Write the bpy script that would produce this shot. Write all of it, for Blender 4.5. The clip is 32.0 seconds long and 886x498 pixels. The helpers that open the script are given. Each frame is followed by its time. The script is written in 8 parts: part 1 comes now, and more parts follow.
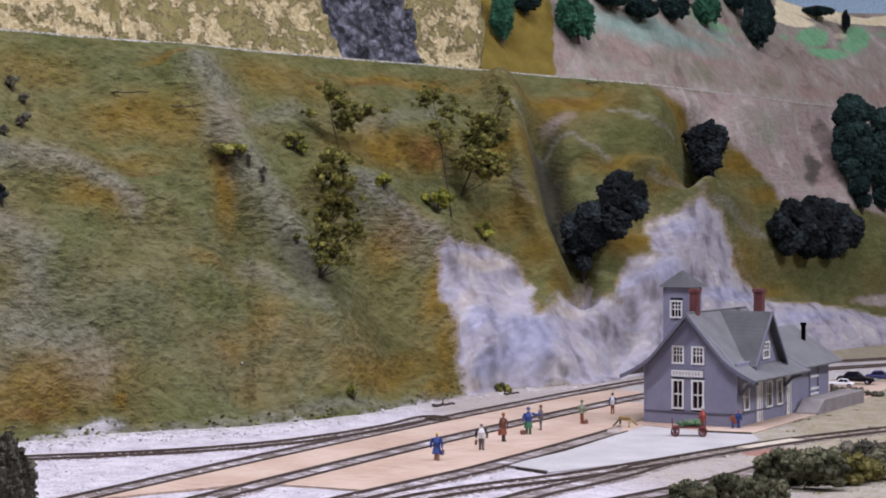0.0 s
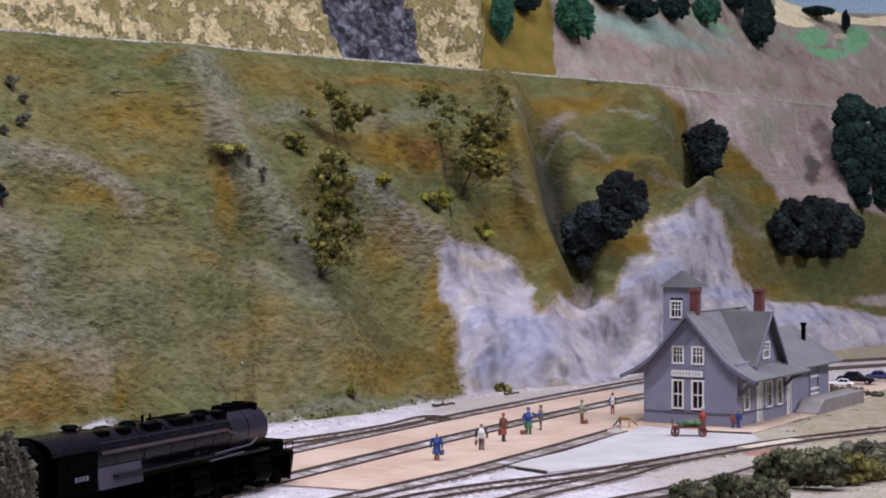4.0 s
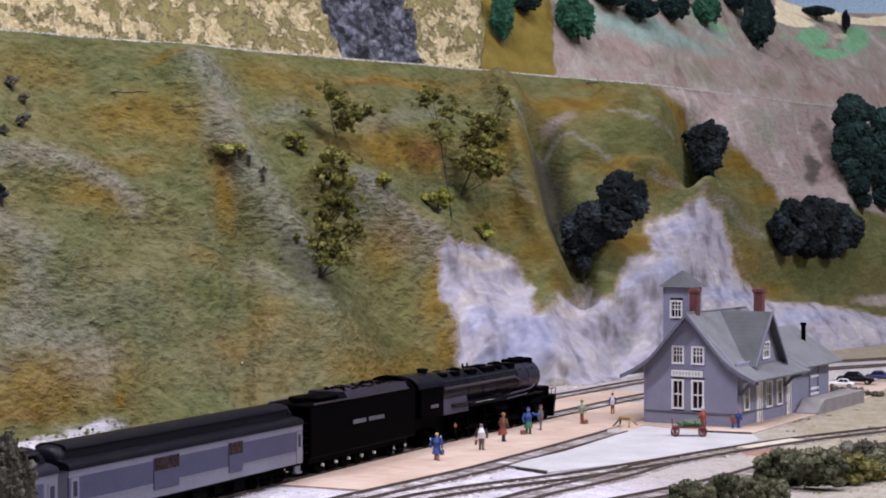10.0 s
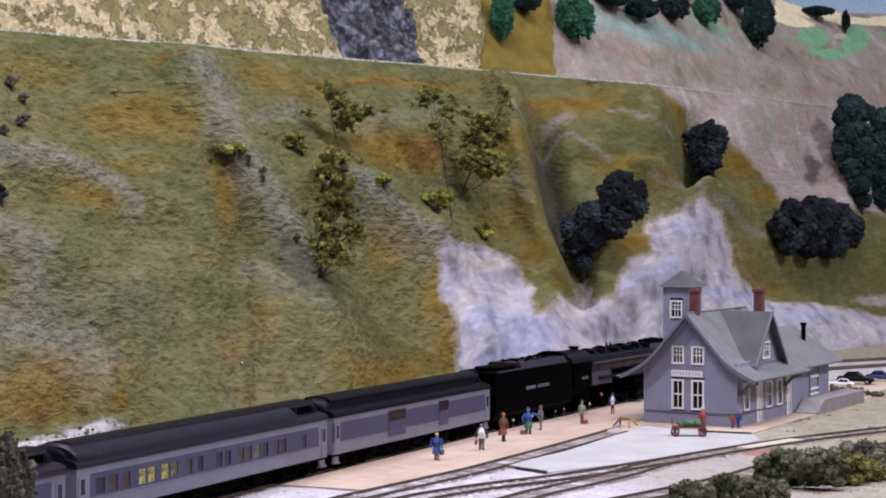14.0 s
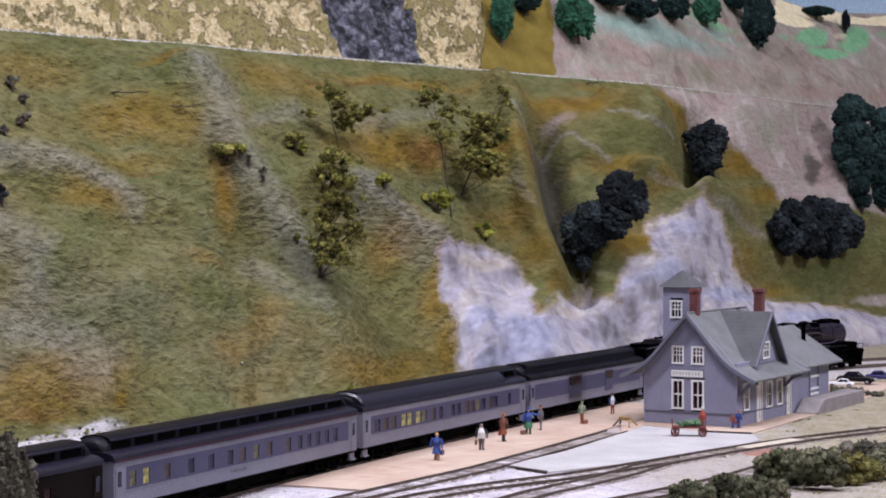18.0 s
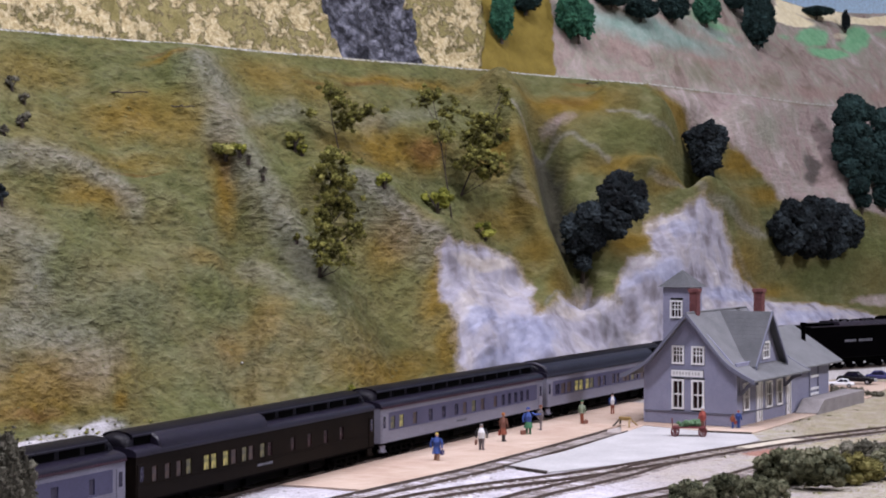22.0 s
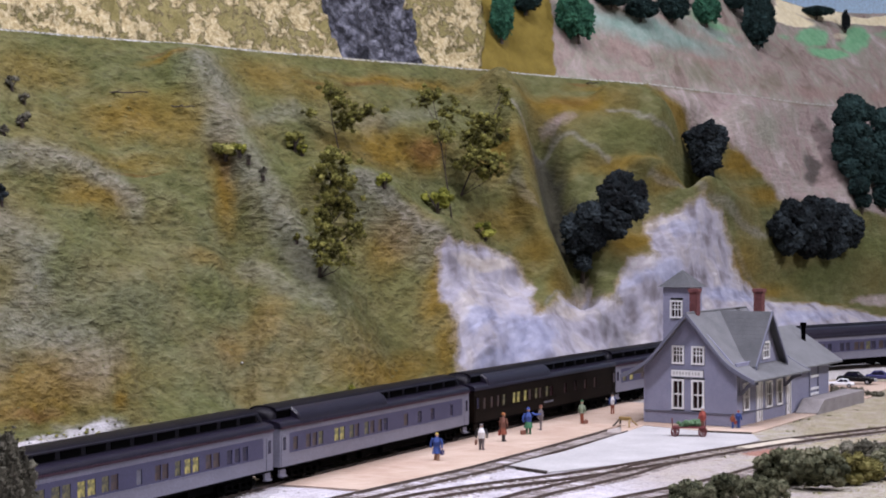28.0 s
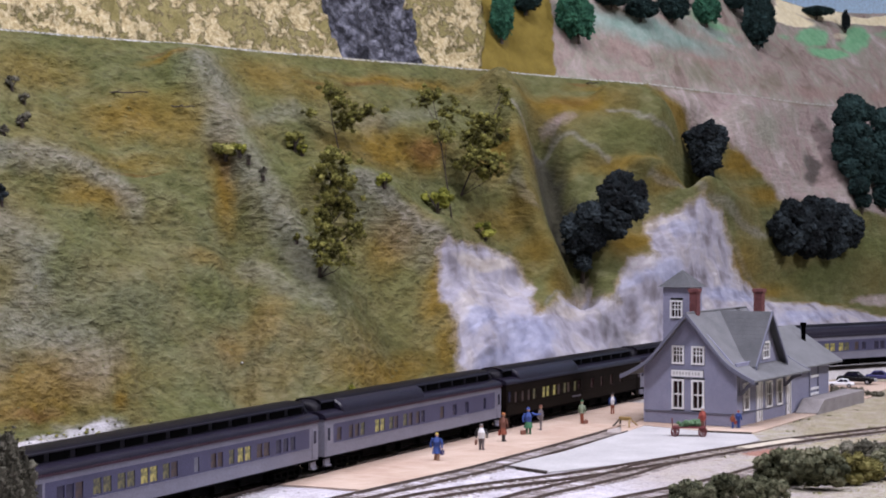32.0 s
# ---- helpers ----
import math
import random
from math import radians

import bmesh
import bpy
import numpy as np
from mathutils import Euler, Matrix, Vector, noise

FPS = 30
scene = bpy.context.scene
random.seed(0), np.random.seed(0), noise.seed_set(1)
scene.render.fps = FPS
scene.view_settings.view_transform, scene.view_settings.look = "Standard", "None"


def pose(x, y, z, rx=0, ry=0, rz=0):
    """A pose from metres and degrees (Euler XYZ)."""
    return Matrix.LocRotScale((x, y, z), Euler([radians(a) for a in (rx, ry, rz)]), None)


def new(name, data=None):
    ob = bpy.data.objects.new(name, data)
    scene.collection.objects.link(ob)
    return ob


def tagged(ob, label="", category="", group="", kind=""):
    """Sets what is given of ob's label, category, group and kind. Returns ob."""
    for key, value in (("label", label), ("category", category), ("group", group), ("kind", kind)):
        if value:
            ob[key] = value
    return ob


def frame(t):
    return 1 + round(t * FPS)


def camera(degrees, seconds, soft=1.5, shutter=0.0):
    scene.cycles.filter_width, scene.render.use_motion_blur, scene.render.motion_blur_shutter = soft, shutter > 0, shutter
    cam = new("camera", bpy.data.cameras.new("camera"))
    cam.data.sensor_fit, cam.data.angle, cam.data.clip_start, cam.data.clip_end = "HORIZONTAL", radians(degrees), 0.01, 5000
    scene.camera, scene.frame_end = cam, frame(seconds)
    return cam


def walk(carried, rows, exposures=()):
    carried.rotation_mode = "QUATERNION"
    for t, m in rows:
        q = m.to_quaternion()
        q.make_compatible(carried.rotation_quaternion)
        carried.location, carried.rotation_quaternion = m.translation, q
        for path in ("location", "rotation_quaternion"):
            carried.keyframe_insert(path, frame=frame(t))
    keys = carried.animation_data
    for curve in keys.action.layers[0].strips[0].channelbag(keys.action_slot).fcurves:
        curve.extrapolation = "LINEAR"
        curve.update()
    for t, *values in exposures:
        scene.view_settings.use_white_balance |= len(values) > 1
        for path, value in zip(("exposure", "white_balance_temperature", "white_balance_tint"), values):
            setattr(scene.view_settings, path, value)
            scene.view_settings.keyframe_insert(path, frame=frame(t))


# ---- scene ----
# A model railway in a basement room, scale 1:87, in true metres. z = 0 is the top of the rails.
cam = camera(27.953, 32.0, soft=1.9)
EYE = pose(0, 0, 0.17, 90 - 0.7457, 0, 0)
walk(cam, [(0.0, EYE), (32.0, EYE)], [(0.0, 0.0), (6.0, 0.0), (9.0, 0.2), (32.0, 0.22)])

# ---- light: fluorescent panels in the ceiling over the layout, the last an added fill ----
world = bpy.data.worlds.new("world")
scene.world = world
world.use_nodes = True
world.node_tree.nodes["Background"].inputs[0].default_value = (0.75, 0.8, 1.0, 1)
world.node_tree.nodes["Background"].inputs[1].default_value = 0.25


def area_lamp(name, x, y, z, sx, sy, watts, color, rx=0.0):
    data = bpy.data.lights.new(name, "AREA")
    data.shape, data.size, data.size_y = "RECTANGLE", sx, sy
    data.energy, data.color = watts, color
    ob = new(name, data)
    ob.matrix_world = pose(x, y, z, rx, 0, 0)
    return ob


CEILING = 1.70
COOL = (0.875, 0.855, 1.0)
# The last lamp is an added front fill for walls facing the camera.
LAMPS = [(-0.60, 1.02, 23.2), (0.50, 1.30, 17), (1.90, 1.10, 46), (0.15, 0.1, 15)]
for lx, ly, watts in LAMPS:
    area_lamp("ceiling_lamp", lx, ly, CEILING - 0.03, 0.60, 0.12, watts, COOL)


# ---- materials ----
def base_mat(name):
    m = bpy.data.materials.new(name)
    m.use_nodes = True
    nt = m.node_tree
    return m, nt, nt.nodes["Principled BSDF"]


def node(nt, kind, **values):
    n = nt.nodes.new(kind)
    for key, value in values.items():
        n.inputs[key.replace("_", " ")].default_value = value
    return n


def noise_tex(nt, scale, detail=4.0, rough=0.6, stretch=None, distort=0.0):
    tc = nt.nodes.new("ShaderNodeTexCoord")
    n = node(nt, "ShaderNodeTexNoise", Scale=scale, Detail=detail, Roughness=rough, Distortion=distort)
    if stretch:
        mp = nt.nodes.new("ShaderNodeMapping")
        mp.inputs["Scale"].default_value = stretch[:3]
        if len(stretch) > 3:
            mp.inputs["Rotation"].default_value = (0, 0, stretch[3])
        nt.links.new(tc.outputs["Object"], mp.inputs["Vector"])
        nt.links.new(mp.outputs["Vector"], n.inputs["Vector"])
    else:
        nt.links.new(tc.outputs["Object"], n.inputs["Vector"])
    return n.outputs["Fac"]


def ramp(nt, fac, stops):
    r = nt.nodes.new("ShaderNodeValToRGB")
    els = r.color_ramp.elements
    while len(els) < len(stops):
        els.new(0.5)
    for e, (p, c) in zip(els, stops):
        e.position, e.color = p, (*c, 1)
    nt.links.new(fac, r.inputs["Fac"])
    return r.outputs["Color"]


def mix(nt, fac, a, b, mode="MIX"):
    m = nt.nodes.new("ShaderNodeMix")
    m.data_type, m.blend_type = "RGBA", mode
    for i, v in ((0, fac), (6, a), (7, b)):
        if isinstance(v, (int, float)):
            m.inputs[i].default_value = v
        elif isinstance(v, tuple):
            m.inputs[i].default_value = (*v, 1)
        else:
            nt.links.new(v, m.inputs[i])
    return m.outputs[2]


def maths(nt, op, a, b=0.0):
    m = nt.nodes.new("ShaderNodeMath")
    m.operation = op
    for i, v in ((0, a), (1, b)):
        if isinstance(v, (int, float)):
            m.inputs[i].default_value = v
        else:
            nt.links.new(v, m.inputs[i])
    return m.outputs[0]


def bump(nt, bsdf, height, strength, dist):
    b = node(nt, "ShaderNodeBump", Strength=strength, Distance=dist)
    nt.links.new(height, b.inputs["Height"])
    nt.links.new(b.outputs["Normal"], bsdf.inputs["Normal"])


def surface(name, c1, c2, rough=0.6, metal=0.0, coarse=120.0, fine=1500.0, rise=0.0003, stretch=None, vary=0.0, spec=0.3):
    """A painted or natural surface: two colours mixed at a coarse scale, speckled and bumped at a fine one."""
    m, nt, b = base_mat(name)
    big = noise_tex(nt, coarse, 3, 0.6, stretch)
    small = noise_tex(nt, fine, 3, 0.7, stretch)
    col = ramp(nt, big, [(0.3, c1), (0.7, c2)])
    speck = ramp(nt, small, [(0.25, (0.72, 0.72, 0.72)), (0.75, (1.25, 1.25, 1.25))])
    col = mix(nt, 1.0, col, speck, "MULTIPLY")
    if vary:
        info = nt.nodes.new("ShaderNodeObjectInfo")
        shade = maths(nt, "ADD", maths(nt, "MULTIPLY", info.outputs["Random"], vary), 1.0 - vary / 2)
        comb = nt.nodes.new("ShaderNodeCombineColor")
        for i in range(3):
            nt.links.new(shade, comb.inputs[i])
        col = mix(nt, 1.0, col, comb.outputs[0], "MULTIPLY")
    nt.links.new(col, b.inputs["Base Color"])
    b.inputs["Metallic"].default_value = metal
    b.inputs["Specular IOR Level"].default_value = spec
    r = maths(nt, "ADD", maths(nt, "MULTIPLY", small, 0.3), rough - 0.15)
    nt.links.new(r, b.inputs["Roughness"])
    if rise:
        bump(nt, b, small, 0.6, rise)
    return m


def glow(name, color, strength, second=None, scale=330.0):
    """Glass with an uneven light behind it; second is the tint of its weaker parts."""
    m, nt, b = base_mat(name)
    b.inputs["Base Color"].default_value = (0.022, 0.020, 0.026, 1)
    b.inputs["Roughness"].default_value = 0.35
    spots = noise_tex(nt, scale, 2)
    second = second or color
    nt.links.new(ramp(nt, spots, [(0.40, second), (0.56, color)]), b.inputs["Emission Color"])
    n = ramp(nt, spots, [(0.34, (0.12, 0.12, 0.12)), (0.46, (0.7, 0.7, 0.7)), (0.62, (1.7, 1.7, 1.7))])
    nt.links.new(maths(nt, "MULTIPLY", n, strength), b.inputs["Emission Strength"])
    return m


M = {}
M["loco_black"] = surface("loco_black", (0.0005, 0.0004, 0.0007), (0.0009, 0.0008, 0.0012), 0.45, 0.0, 60, 900, 0.0001, spec=0.01)
M["boiler_black"] = surface("boiler_black", (0.0026, 0.0017, 0.0040), (0.0056, 0.0036, 0.0076), 0.27, 0.0, 60, 900, 0.0001, spec=0.20)
M["smokebox"] = surface("smokebox", (0.012, 0.0085, 0.018), (0.022, 0.017, 0.030), 0.32, 0.0, 60, 900, 0.0001, spec=0.4)
# Paler than the tank: light on the bunker slopes put into the colour.
M["bunker_lit"] = surface("bunker_lit", (0.014, 0.011, 0.018), (0.024, 0.019, 0.030), 0.42, 0.0, 60, 900, 0.0001, spec=0.3)
# Brown of the boiler's highlight strip.
M["highlight_brown"] = surface("highlight_brown", (0.030, 0.019, 0.022), (0.052, 0.034, 0.038), 0.32, 0.0, 60, 900, 0.0001, spec=0.5)
M["firebox_grey"] = surface("firebox_grey", (0.040, 0.034, 0.054), (0.060, 0.052, 0.078), 0.5, 0.0, 60, 900, 0.0001)
M["steel"] = surface("steel", (0.30, 0.30, 0.33), (0.42, 0.42, 0.45), 0.4, 0.6, 90, 900, 0.0001)
M["wheel_white"] = surface("wheel_white", (0.6, 0.6, 0.62), (0.8, 0.8, 0.8), 0.5)
M["coach_grey"] = surface("coach_grey", (0.150, 0.148, 0.190), (0.184, 0.182, 0.228), 0.5, 0.0, 40, 900, 0.0001)
M["coach_band"] = surface("coach_band", (0.050, 0.049, 0.092), (0.064, 0.062, 0.114), 0.5, 0.0, 40, 900, 0.0001)
M["coach_roof"] = surface("coach_roof", (0.0095, 0.008, 0.016), (0.015, 0.0125, 0.024), 0.32, 0.0, 40, 900, 0.0001, spec=0.42)
M["roof_black"] = surface("roof_black", (0.0035, 0.003, 0.0055), (0.007, 0.006, 0.010), 0.45, 0.0, 40, 900, 0.0001, spec=0.12)
M["pullman_brown"] = surface("pullman_brown", (0.0048, 0.0032, 0.0024), (0.0085, 0.0058, 0.0043), 0.55, 0.0, 40, 900, 0.0001, spec=0.05)
M["gutter_maroon"] = surface("gutter_maroon", (0.020, 0.006, 0.014), (0.034, 0.010, 0.022), 0.5, 0.0, 40, 900, 0)
M["under_black"] = surface("under_black", (0.0006, 0.0006, 0.0007), (0.0012, 0.0011, 0.0013), 0.7, 0.0, 60, 900, 0.0001, spec=0.02)
M["window_dark"] = surface("window_dark", (0.014, 0.014, 0.032), (0.034, 0.030, 0.052), 0.2, 0.0, 90, 400, 0)
M["window_lit"] = glow("window_lit", (1.0, 0.82, 0.24), 0.19, (0.62, 0.60, 0.18), 210.0)
M["window_dim"] = glow("window_dim", (1.0, 0.86, 0.30), 0.060, (0.22, 0.34, 0.20), 240.0)
M["window_amber"] = glow("window_amber", (1.0, 0.46, 0.16), 0.020, (0.35, 0.14, 0.14), 240.0)
M["window_room"] = surface("window_room", (0.006, 0.003, 0.004), (0.030, 0.012, 0.014), 0.25, 0.0, 160, 400, 0, spec=0.15)
M["letter_white"] = surface("letter_white", (0.09, 0.09, 0.11), (0.17, 0.17, 0.20), 0.6)
M["rail"] = surface("rail", (0.070, 0.050, 0.042), (0.130, 0.098, 0.082), 0.5, 0.3, 200, 1500, 0.0001)
M["tie"] = surface("tie", (0.16, 0.130, 0.118), (0.32, 0.28, 0.262), 0.8, 0.0, 300, 2000, 0.0002, None, 0.5)
M["depot_blue"] = surface("depot_blue", (0.236, 0.237, 0.330), (0.270, 0.271, 0.366), 0.6, 0.0, 60, 1200, 0.0001)
M["depot_dark"] = surface("depot_dark", (0.13, 0.135, 0.185), (0.155, 0.16, 0.21), 0.6, 0.0, 60, 1200, 0.0001)
M["shingle"] = surface("shingle", (0.125, 0.128, 0.136), (0.176, 0.178, 0.188), 0.75, 0.0, 50, 1400, 0.0002)
M["ballast"] = surface("ballast", (0.29, 0.27, 0.265), (0.42, 0.40, 0.39), 0.9, 0.0, 60, 700, 0.0006)
M["crossing_wood"] = surface("crossing_wood", (0.44, 0.39, 0.31), (0.58, 0.52, 0.43), 0.8, 0.0, 90, 1200, 0.0002)
# Darker shingle: the tower's own colour, and painted shade on the cross gable.
M["shingle_dark"] = surface("shingle_dark", (0.070, 0.072, 0.078), (0.100, 0.102, 0.110), 0.75, 0.0, 50, 1400, 0.0002)
M["trim_white"] = surface("trim_white", (0.72, 0.72, 0.74), (0.82, 0.82, 0.82), 0.5, 0.0, 90, 1200, 0.0001)
M["brick_red"] = surface("brick_red", (0.125, 0.042, 0.045), (0.18, 0.070, 0.070), 0.7, 0.0, 300, 1500, 0.0002)
M["concrete"] = surface("concrete", (0.37, 0.36, 0.365), (0.46, 0.45, 0.455), 0.8, 0.0, 25, 900, 0.0002)
M["dock_grey"] = surface("dock_grey", (0.20, 0.18, 0.18), (0.27, 0.25, 0.25), 0.8, 0.0, 60, 900, 0.0002)
M["cart_red"] = surface("cart_red", (0.11, 0.022, 0.028), (0.18, 0.045, 0.045), 0.6)
M["load_green"] = surface("load_green", (0.05, 0.11, 0.05), (0.13, 0.22, 0.12), 0.8, 0.0, 300, 1500, 0.0004)
M["bumper_ochre"] = surface("bumper_ochre", (0.26, 0.17, 0.06), (0.36, 0.25, 0.10), 0.7)
M["skin"] = surface("skin", (0.45, 0.28, 0.2), (0.55, 0.36, 0.27), 0.6)
M["cloth_blue"] = surface("cloth_blue", (0.03, 0.06, 0.22), (0.05, 0.09, 0.30), 0.7)
M["cloth_dark"] = surface("cloth_dark", (0.03, 0.028, 0.032), (0.06, 0.055, 0.06), 0.7)
M["cloth_white"] = surface("cloth_white", (0.7, 0.7, 0.72), (0.8, 0.8, 0.8), 0.7)
M["cloth_grey"] = surface("cloth_grey", (0.14, 0.12, 0.13), (0.22, 0.19, 0.19), 0.7)
M["cloth_red"] = surface("cloth_red", (0.30, 0.06, 0.05), (0.42, 0.12, 0.09), 0.7)
M["cloth_brown"] = surface("cloth_brown", (0.16, 0.07, 0.05), (0.24, 0.11, 0.08), 0.7)
M["cloth_rust"] = surface("cloth_rust", (0.22, 0.06, 0.035), (0.31, 0.10, 0.06), 0.7)
M["cloth_sage"] = surface("cloth_sage", (0.20, 0.26, 0.18), (0.34, 0.40, 0.30), 0.7)
M["hair_auburn"] = surface("hair_auburn", (0.30, 0.10, 0.03), (0.42, 0.17, 0.06), 0.7)
M["cloth_green"] = surface("cloth_green", (0.03, 0.12, 0.06), (0.06, 0.18, 0.09), 0.7)
M["cloth_yellow"] = surface("cloth_yellow", (0.5, 0.38, 0.05), (0.6, 0.48, 0.1), 0.7)
M["car_black"] = surface("car_black", (0.003, 0.003, 0.005), (0.005, 0.005, 0.007), 0.25)
M["car_white"] = surface("car_white", (0.65, 0.65, 0.68), (0.75, 0.75, 0.77), 0.3)
M["car_blue"] = surface("car_blue", (0.03, 0.03, 0.10), (0.05, 0.05, 0.15), 0.25)
M["bark"] = surface("bark", (0.03, 0.022, 0.018), (0.07, 0.055, 0.045), 0.85, 0.0, 300, 1500, 0.0004)
def leafy(name, stops, rise=0.0006):
    """Foliage: every tuft takes its own shade, with fine crumbs on top."""
    m, nt, b = base_mat(name)
    geo = nt.nodes.new("ShaderNodeNewGeometry")
    pick = maths(nt, "ADD", maths(nt, "MULTIPLY", geo.outputs["Random Per Island"], 0.42), maths(nt, "MULTIPLY", ramp(nt, noise_tex(nt, 75, 3), [(0.33, (0, 0, 0)), (0.67, (1, 1, 1))]), 0.58))
    col = ramp(nt, pick, stops)
    small = noise_tex(nt, 900, 3, 0.7)
    col = mix(nt, 1.0, col, ramp(nt, small, [(0.25, (0.72, 0.72, 0.72)), (0.75, (1.25, 1.25, 1.25))]), "MULTIPLY")
    nt.links.new(col, b.inputs["Base Color"])
    b.inputs["Roughness"].default_value = 0.9
    b.inputs["Specular IOR Level"].default_value = 0.2
    bump(nt, b, small, 0.6, rise)
    return m


M["leaf_olive"] = leafy("leaf_olive", [(0.15, (0.022, 0.020, 0.006)), (0.42, (0.075, 0.072, 0.016)), (0.66, (0.170, 0.165, 0.040)), (0.9, (0.300, 0.285, 0.085))])
M["leaf_lime"] = leafy("leaf_lime", [(0.15, (0.050, 0.055, 0.008)), (0.5, (0.140, 0.145, 0.020)), (0.85, (0.300, 0.300, 0.060))])
M["leaf_dark"] = leafy("leaf_dark", [(0.15, (0.0022, 0.0032, 0.0042)), (0.5, (0.0075, 0.0110, 0.0130)), (0.9, (0.030, 0.040, 0.045))])
M["leaf_teal"] = leafy("leaf_teal", [(0.15, (0.0026, 0.0085, 0.0080)), (0.5, (0.0085, 0.0215, 0.0205)), (0.9, (0.028, 0.058, 0.055))])
M["leaf_bright"] = leafy("leaf_bright", [(0.15, (0.010, 0.045, 0.026)), (0.5, (0.026, 0.095, 0.055)), (0.9, (0.060, 0.180, 0.105))])
M["leaf_gold"] = leafy("leaf_gold", [(0.15, (0.050, 0.044, 0.012)), (0.5, (0.135, 0.122, 0.036)), (0.9, (0.290, 0.265, 0.105))])
M["leaf_bush"] = leafy("leaf_bush", [(0.15, (0.030, 0.034, 0.018)), (0.5, (0.100, 0.105, 0.060)), (0.9, (0.230, 0.225, 0.145))])
M["leaf_grey"] = leafy("leaf_grey", [(0.15, (0.034, 0.032, 0.022)), (0.5, (0.090, 0.085, 0.062)), (0.9, (0.200, 0.188, 0.145))])
M["gravel_stone"] = leafy("gravel_stone", [(0.15, (0.30, 0.275, 0.285)), (0.4, (0.56, 0.53, 0.56)), (0.9, (0.80, 0.775, 0.815))], 0.0003)
M["stone_white"] = surface("stone_white", (0.42, 0.41, 0.43), (0.62, 0.61, 0.62), 0.8, 0.0, 200, 1500, 0.0004)
M["plaster"] = surface("plaster", (0.6, 0.6, 0.62), (0.7, 0.7, 0.7), 0.8, 0.0, 20, 300, 0.0004)
M["shelf_plaster"] = surface("shelf_plaster", (0.36, 0.355, 0.34), (0.50, 0.49, 0.47), 0.85, 0.0, 40, 500, 0.0006)
M["turf"] = surface("turf", (0.085, 0.090, 0.032), (0.20, 0.195, 0.088), 0.9, 0.0, 40, 700, 0.0008)
M["wall_paint"] = surface("wall_paint", (0.22, 0.22, 0.23), (0.26, 0.26, 0.26), 0.8, 0.0, 3, 200, 0.0003)
M["sky_paint"] = surface("sky_paint", (0.50, 0.70, 0.90), (0.56, 0.76, 0.93), 0.8, 0.0, 4, 200, 0.0002)
M["carpet"] = surface("carpet", (0.10, 0.10, 0.11), (0.16, 0.16, 0.17), 0.95, 0.0, 20, 400, 0.001)


# ---- mesh helpers ----
def box(bm, x0, x1, y0, y1, z0, z1, m=None):
    vs = [bm.verts.new((x, y, z)) for x in (x0, x1) for y in (y0, y1) for z in (z0, z1)]
    for a, b, c, d in ((0, 1, 3, 2), (4, 6, 7, 5), (0, 4, 5, 1), (2, 3, 7, 6), (0, 2, 6, 4), (1, 5, 7, 3)):
        bm.faces.new([vs[i] for i in (a, b, c, d)])
    if m:
        bmesh.ops.transform(bm, matrix=m, verts=vs)
    return vs


def tube(bm, p, q, r0, r1=None, n=12):
    """A capped, tapered round bar from p to q."""
    r1 = r0 if r1 is None else r1
    p, q = Vector(p), Vector(q)
    turn = (q - p).to_track_quat("Z", "Y").to_matrix()
    rings = []
    for c, r in ((p, r0), (q, r1)):
        rings.append([bm.verts.new(c + turn @ Vector((r * math.cos(2 * math.pi * i / n), r * math.sin(2 * math.pi * i / n), 0))) for i in range(n)])
    for i in range(n):
        bm.faces.new([rings[0][i], rings[0][(i + 1) % n], rings[1][(i + 1) % n], rings[1][i]])
    bm.faces.new(rings[0][::-1])
    bm.faces.new(rings[1])


def prism(bm, profile, x0, x1):
    """A closed (y, z) profile drawn out along x."""
    a = [bm.verts.new((x0, y, z)) for y, z in profile]
    b = [bm.verts.new((x1, y, z)) for y, z in profile]
    n = len(profile)
    for i in range(n):
        bm.faces.new([a[i], a[(i + 1) % n], b[(i + 1) % n], b[i]])
    bm.faces.new(a[::-1])
    bm.faces.new(b)


def ball(bm, c, r, sx=1.0, sy=1.0, sz=1.0, sub=2):
    made = bmesh.ops.create_icosphere(bm, subdivisions=sub, radius=r)["verts"]
    bmesh.ops.transform(bm, matrix=Matrix.Translation(c) @ Matrix.Diagonal((sx, sy, sz, 1)), verts=made)
    return made


def mesh_of(name, bm, material, smooth=False, bevel=0.0):
    bmesh.ops.recalc_face_normals(bm, faces=bm.faces)
    if bevel:
        edges = [e for e in bm.edges if len(e.link_faces) == 2 and e.calc_face_angle(0) > 0.9]
        bmesh.ops.bevel(bm, geom=edges, offset=bevel, segments=1, affect="EDGES", clamp_overlap=True)
    me = bpy.data.meshes.new(name)
    bm.to_mesh(me)
    bm.free()
    for mm in material if isinstance(material, (list, tuple)) else [material]:
        me.materials.append(mm)
    if smooth:
        me.shade_smooth()
        me.set_sharp_from_angle(angle=radians(40))
    return me


def part(name, bm, material, parent, label="", smooth=False, bevel=0.0, weld=False):
    """Links a bmesh as one mesh object under a thing or under a part."""
    if weld:
        bmesh.ops.remove_doubles(bm, verts=bm.verts, dist=0.00002)
    ob = new(name, mesh_of(name, bm, material, smooth, bevel))
    ob.parent = parent
    if label:
        tagged(ob, label)
    return ob


def shared(name, me, parent, m=None):
    ob = new(name, me)
    ob.parent = parent
    if m is not None:
        ob.matrix_basis = m
    return ob


def thing(name, label, category, m=None, group="", kind=""):
    ob = new(name)
    ob.empty_display_size = 0.01
    if m is not None:
        ob.matrix_basis = m
    return tagged(ob, label, category, group, kind)


def BM():
    return bmesh.new()


def ease(x, xs, ys):
    return np.interp(x, xs, ys)


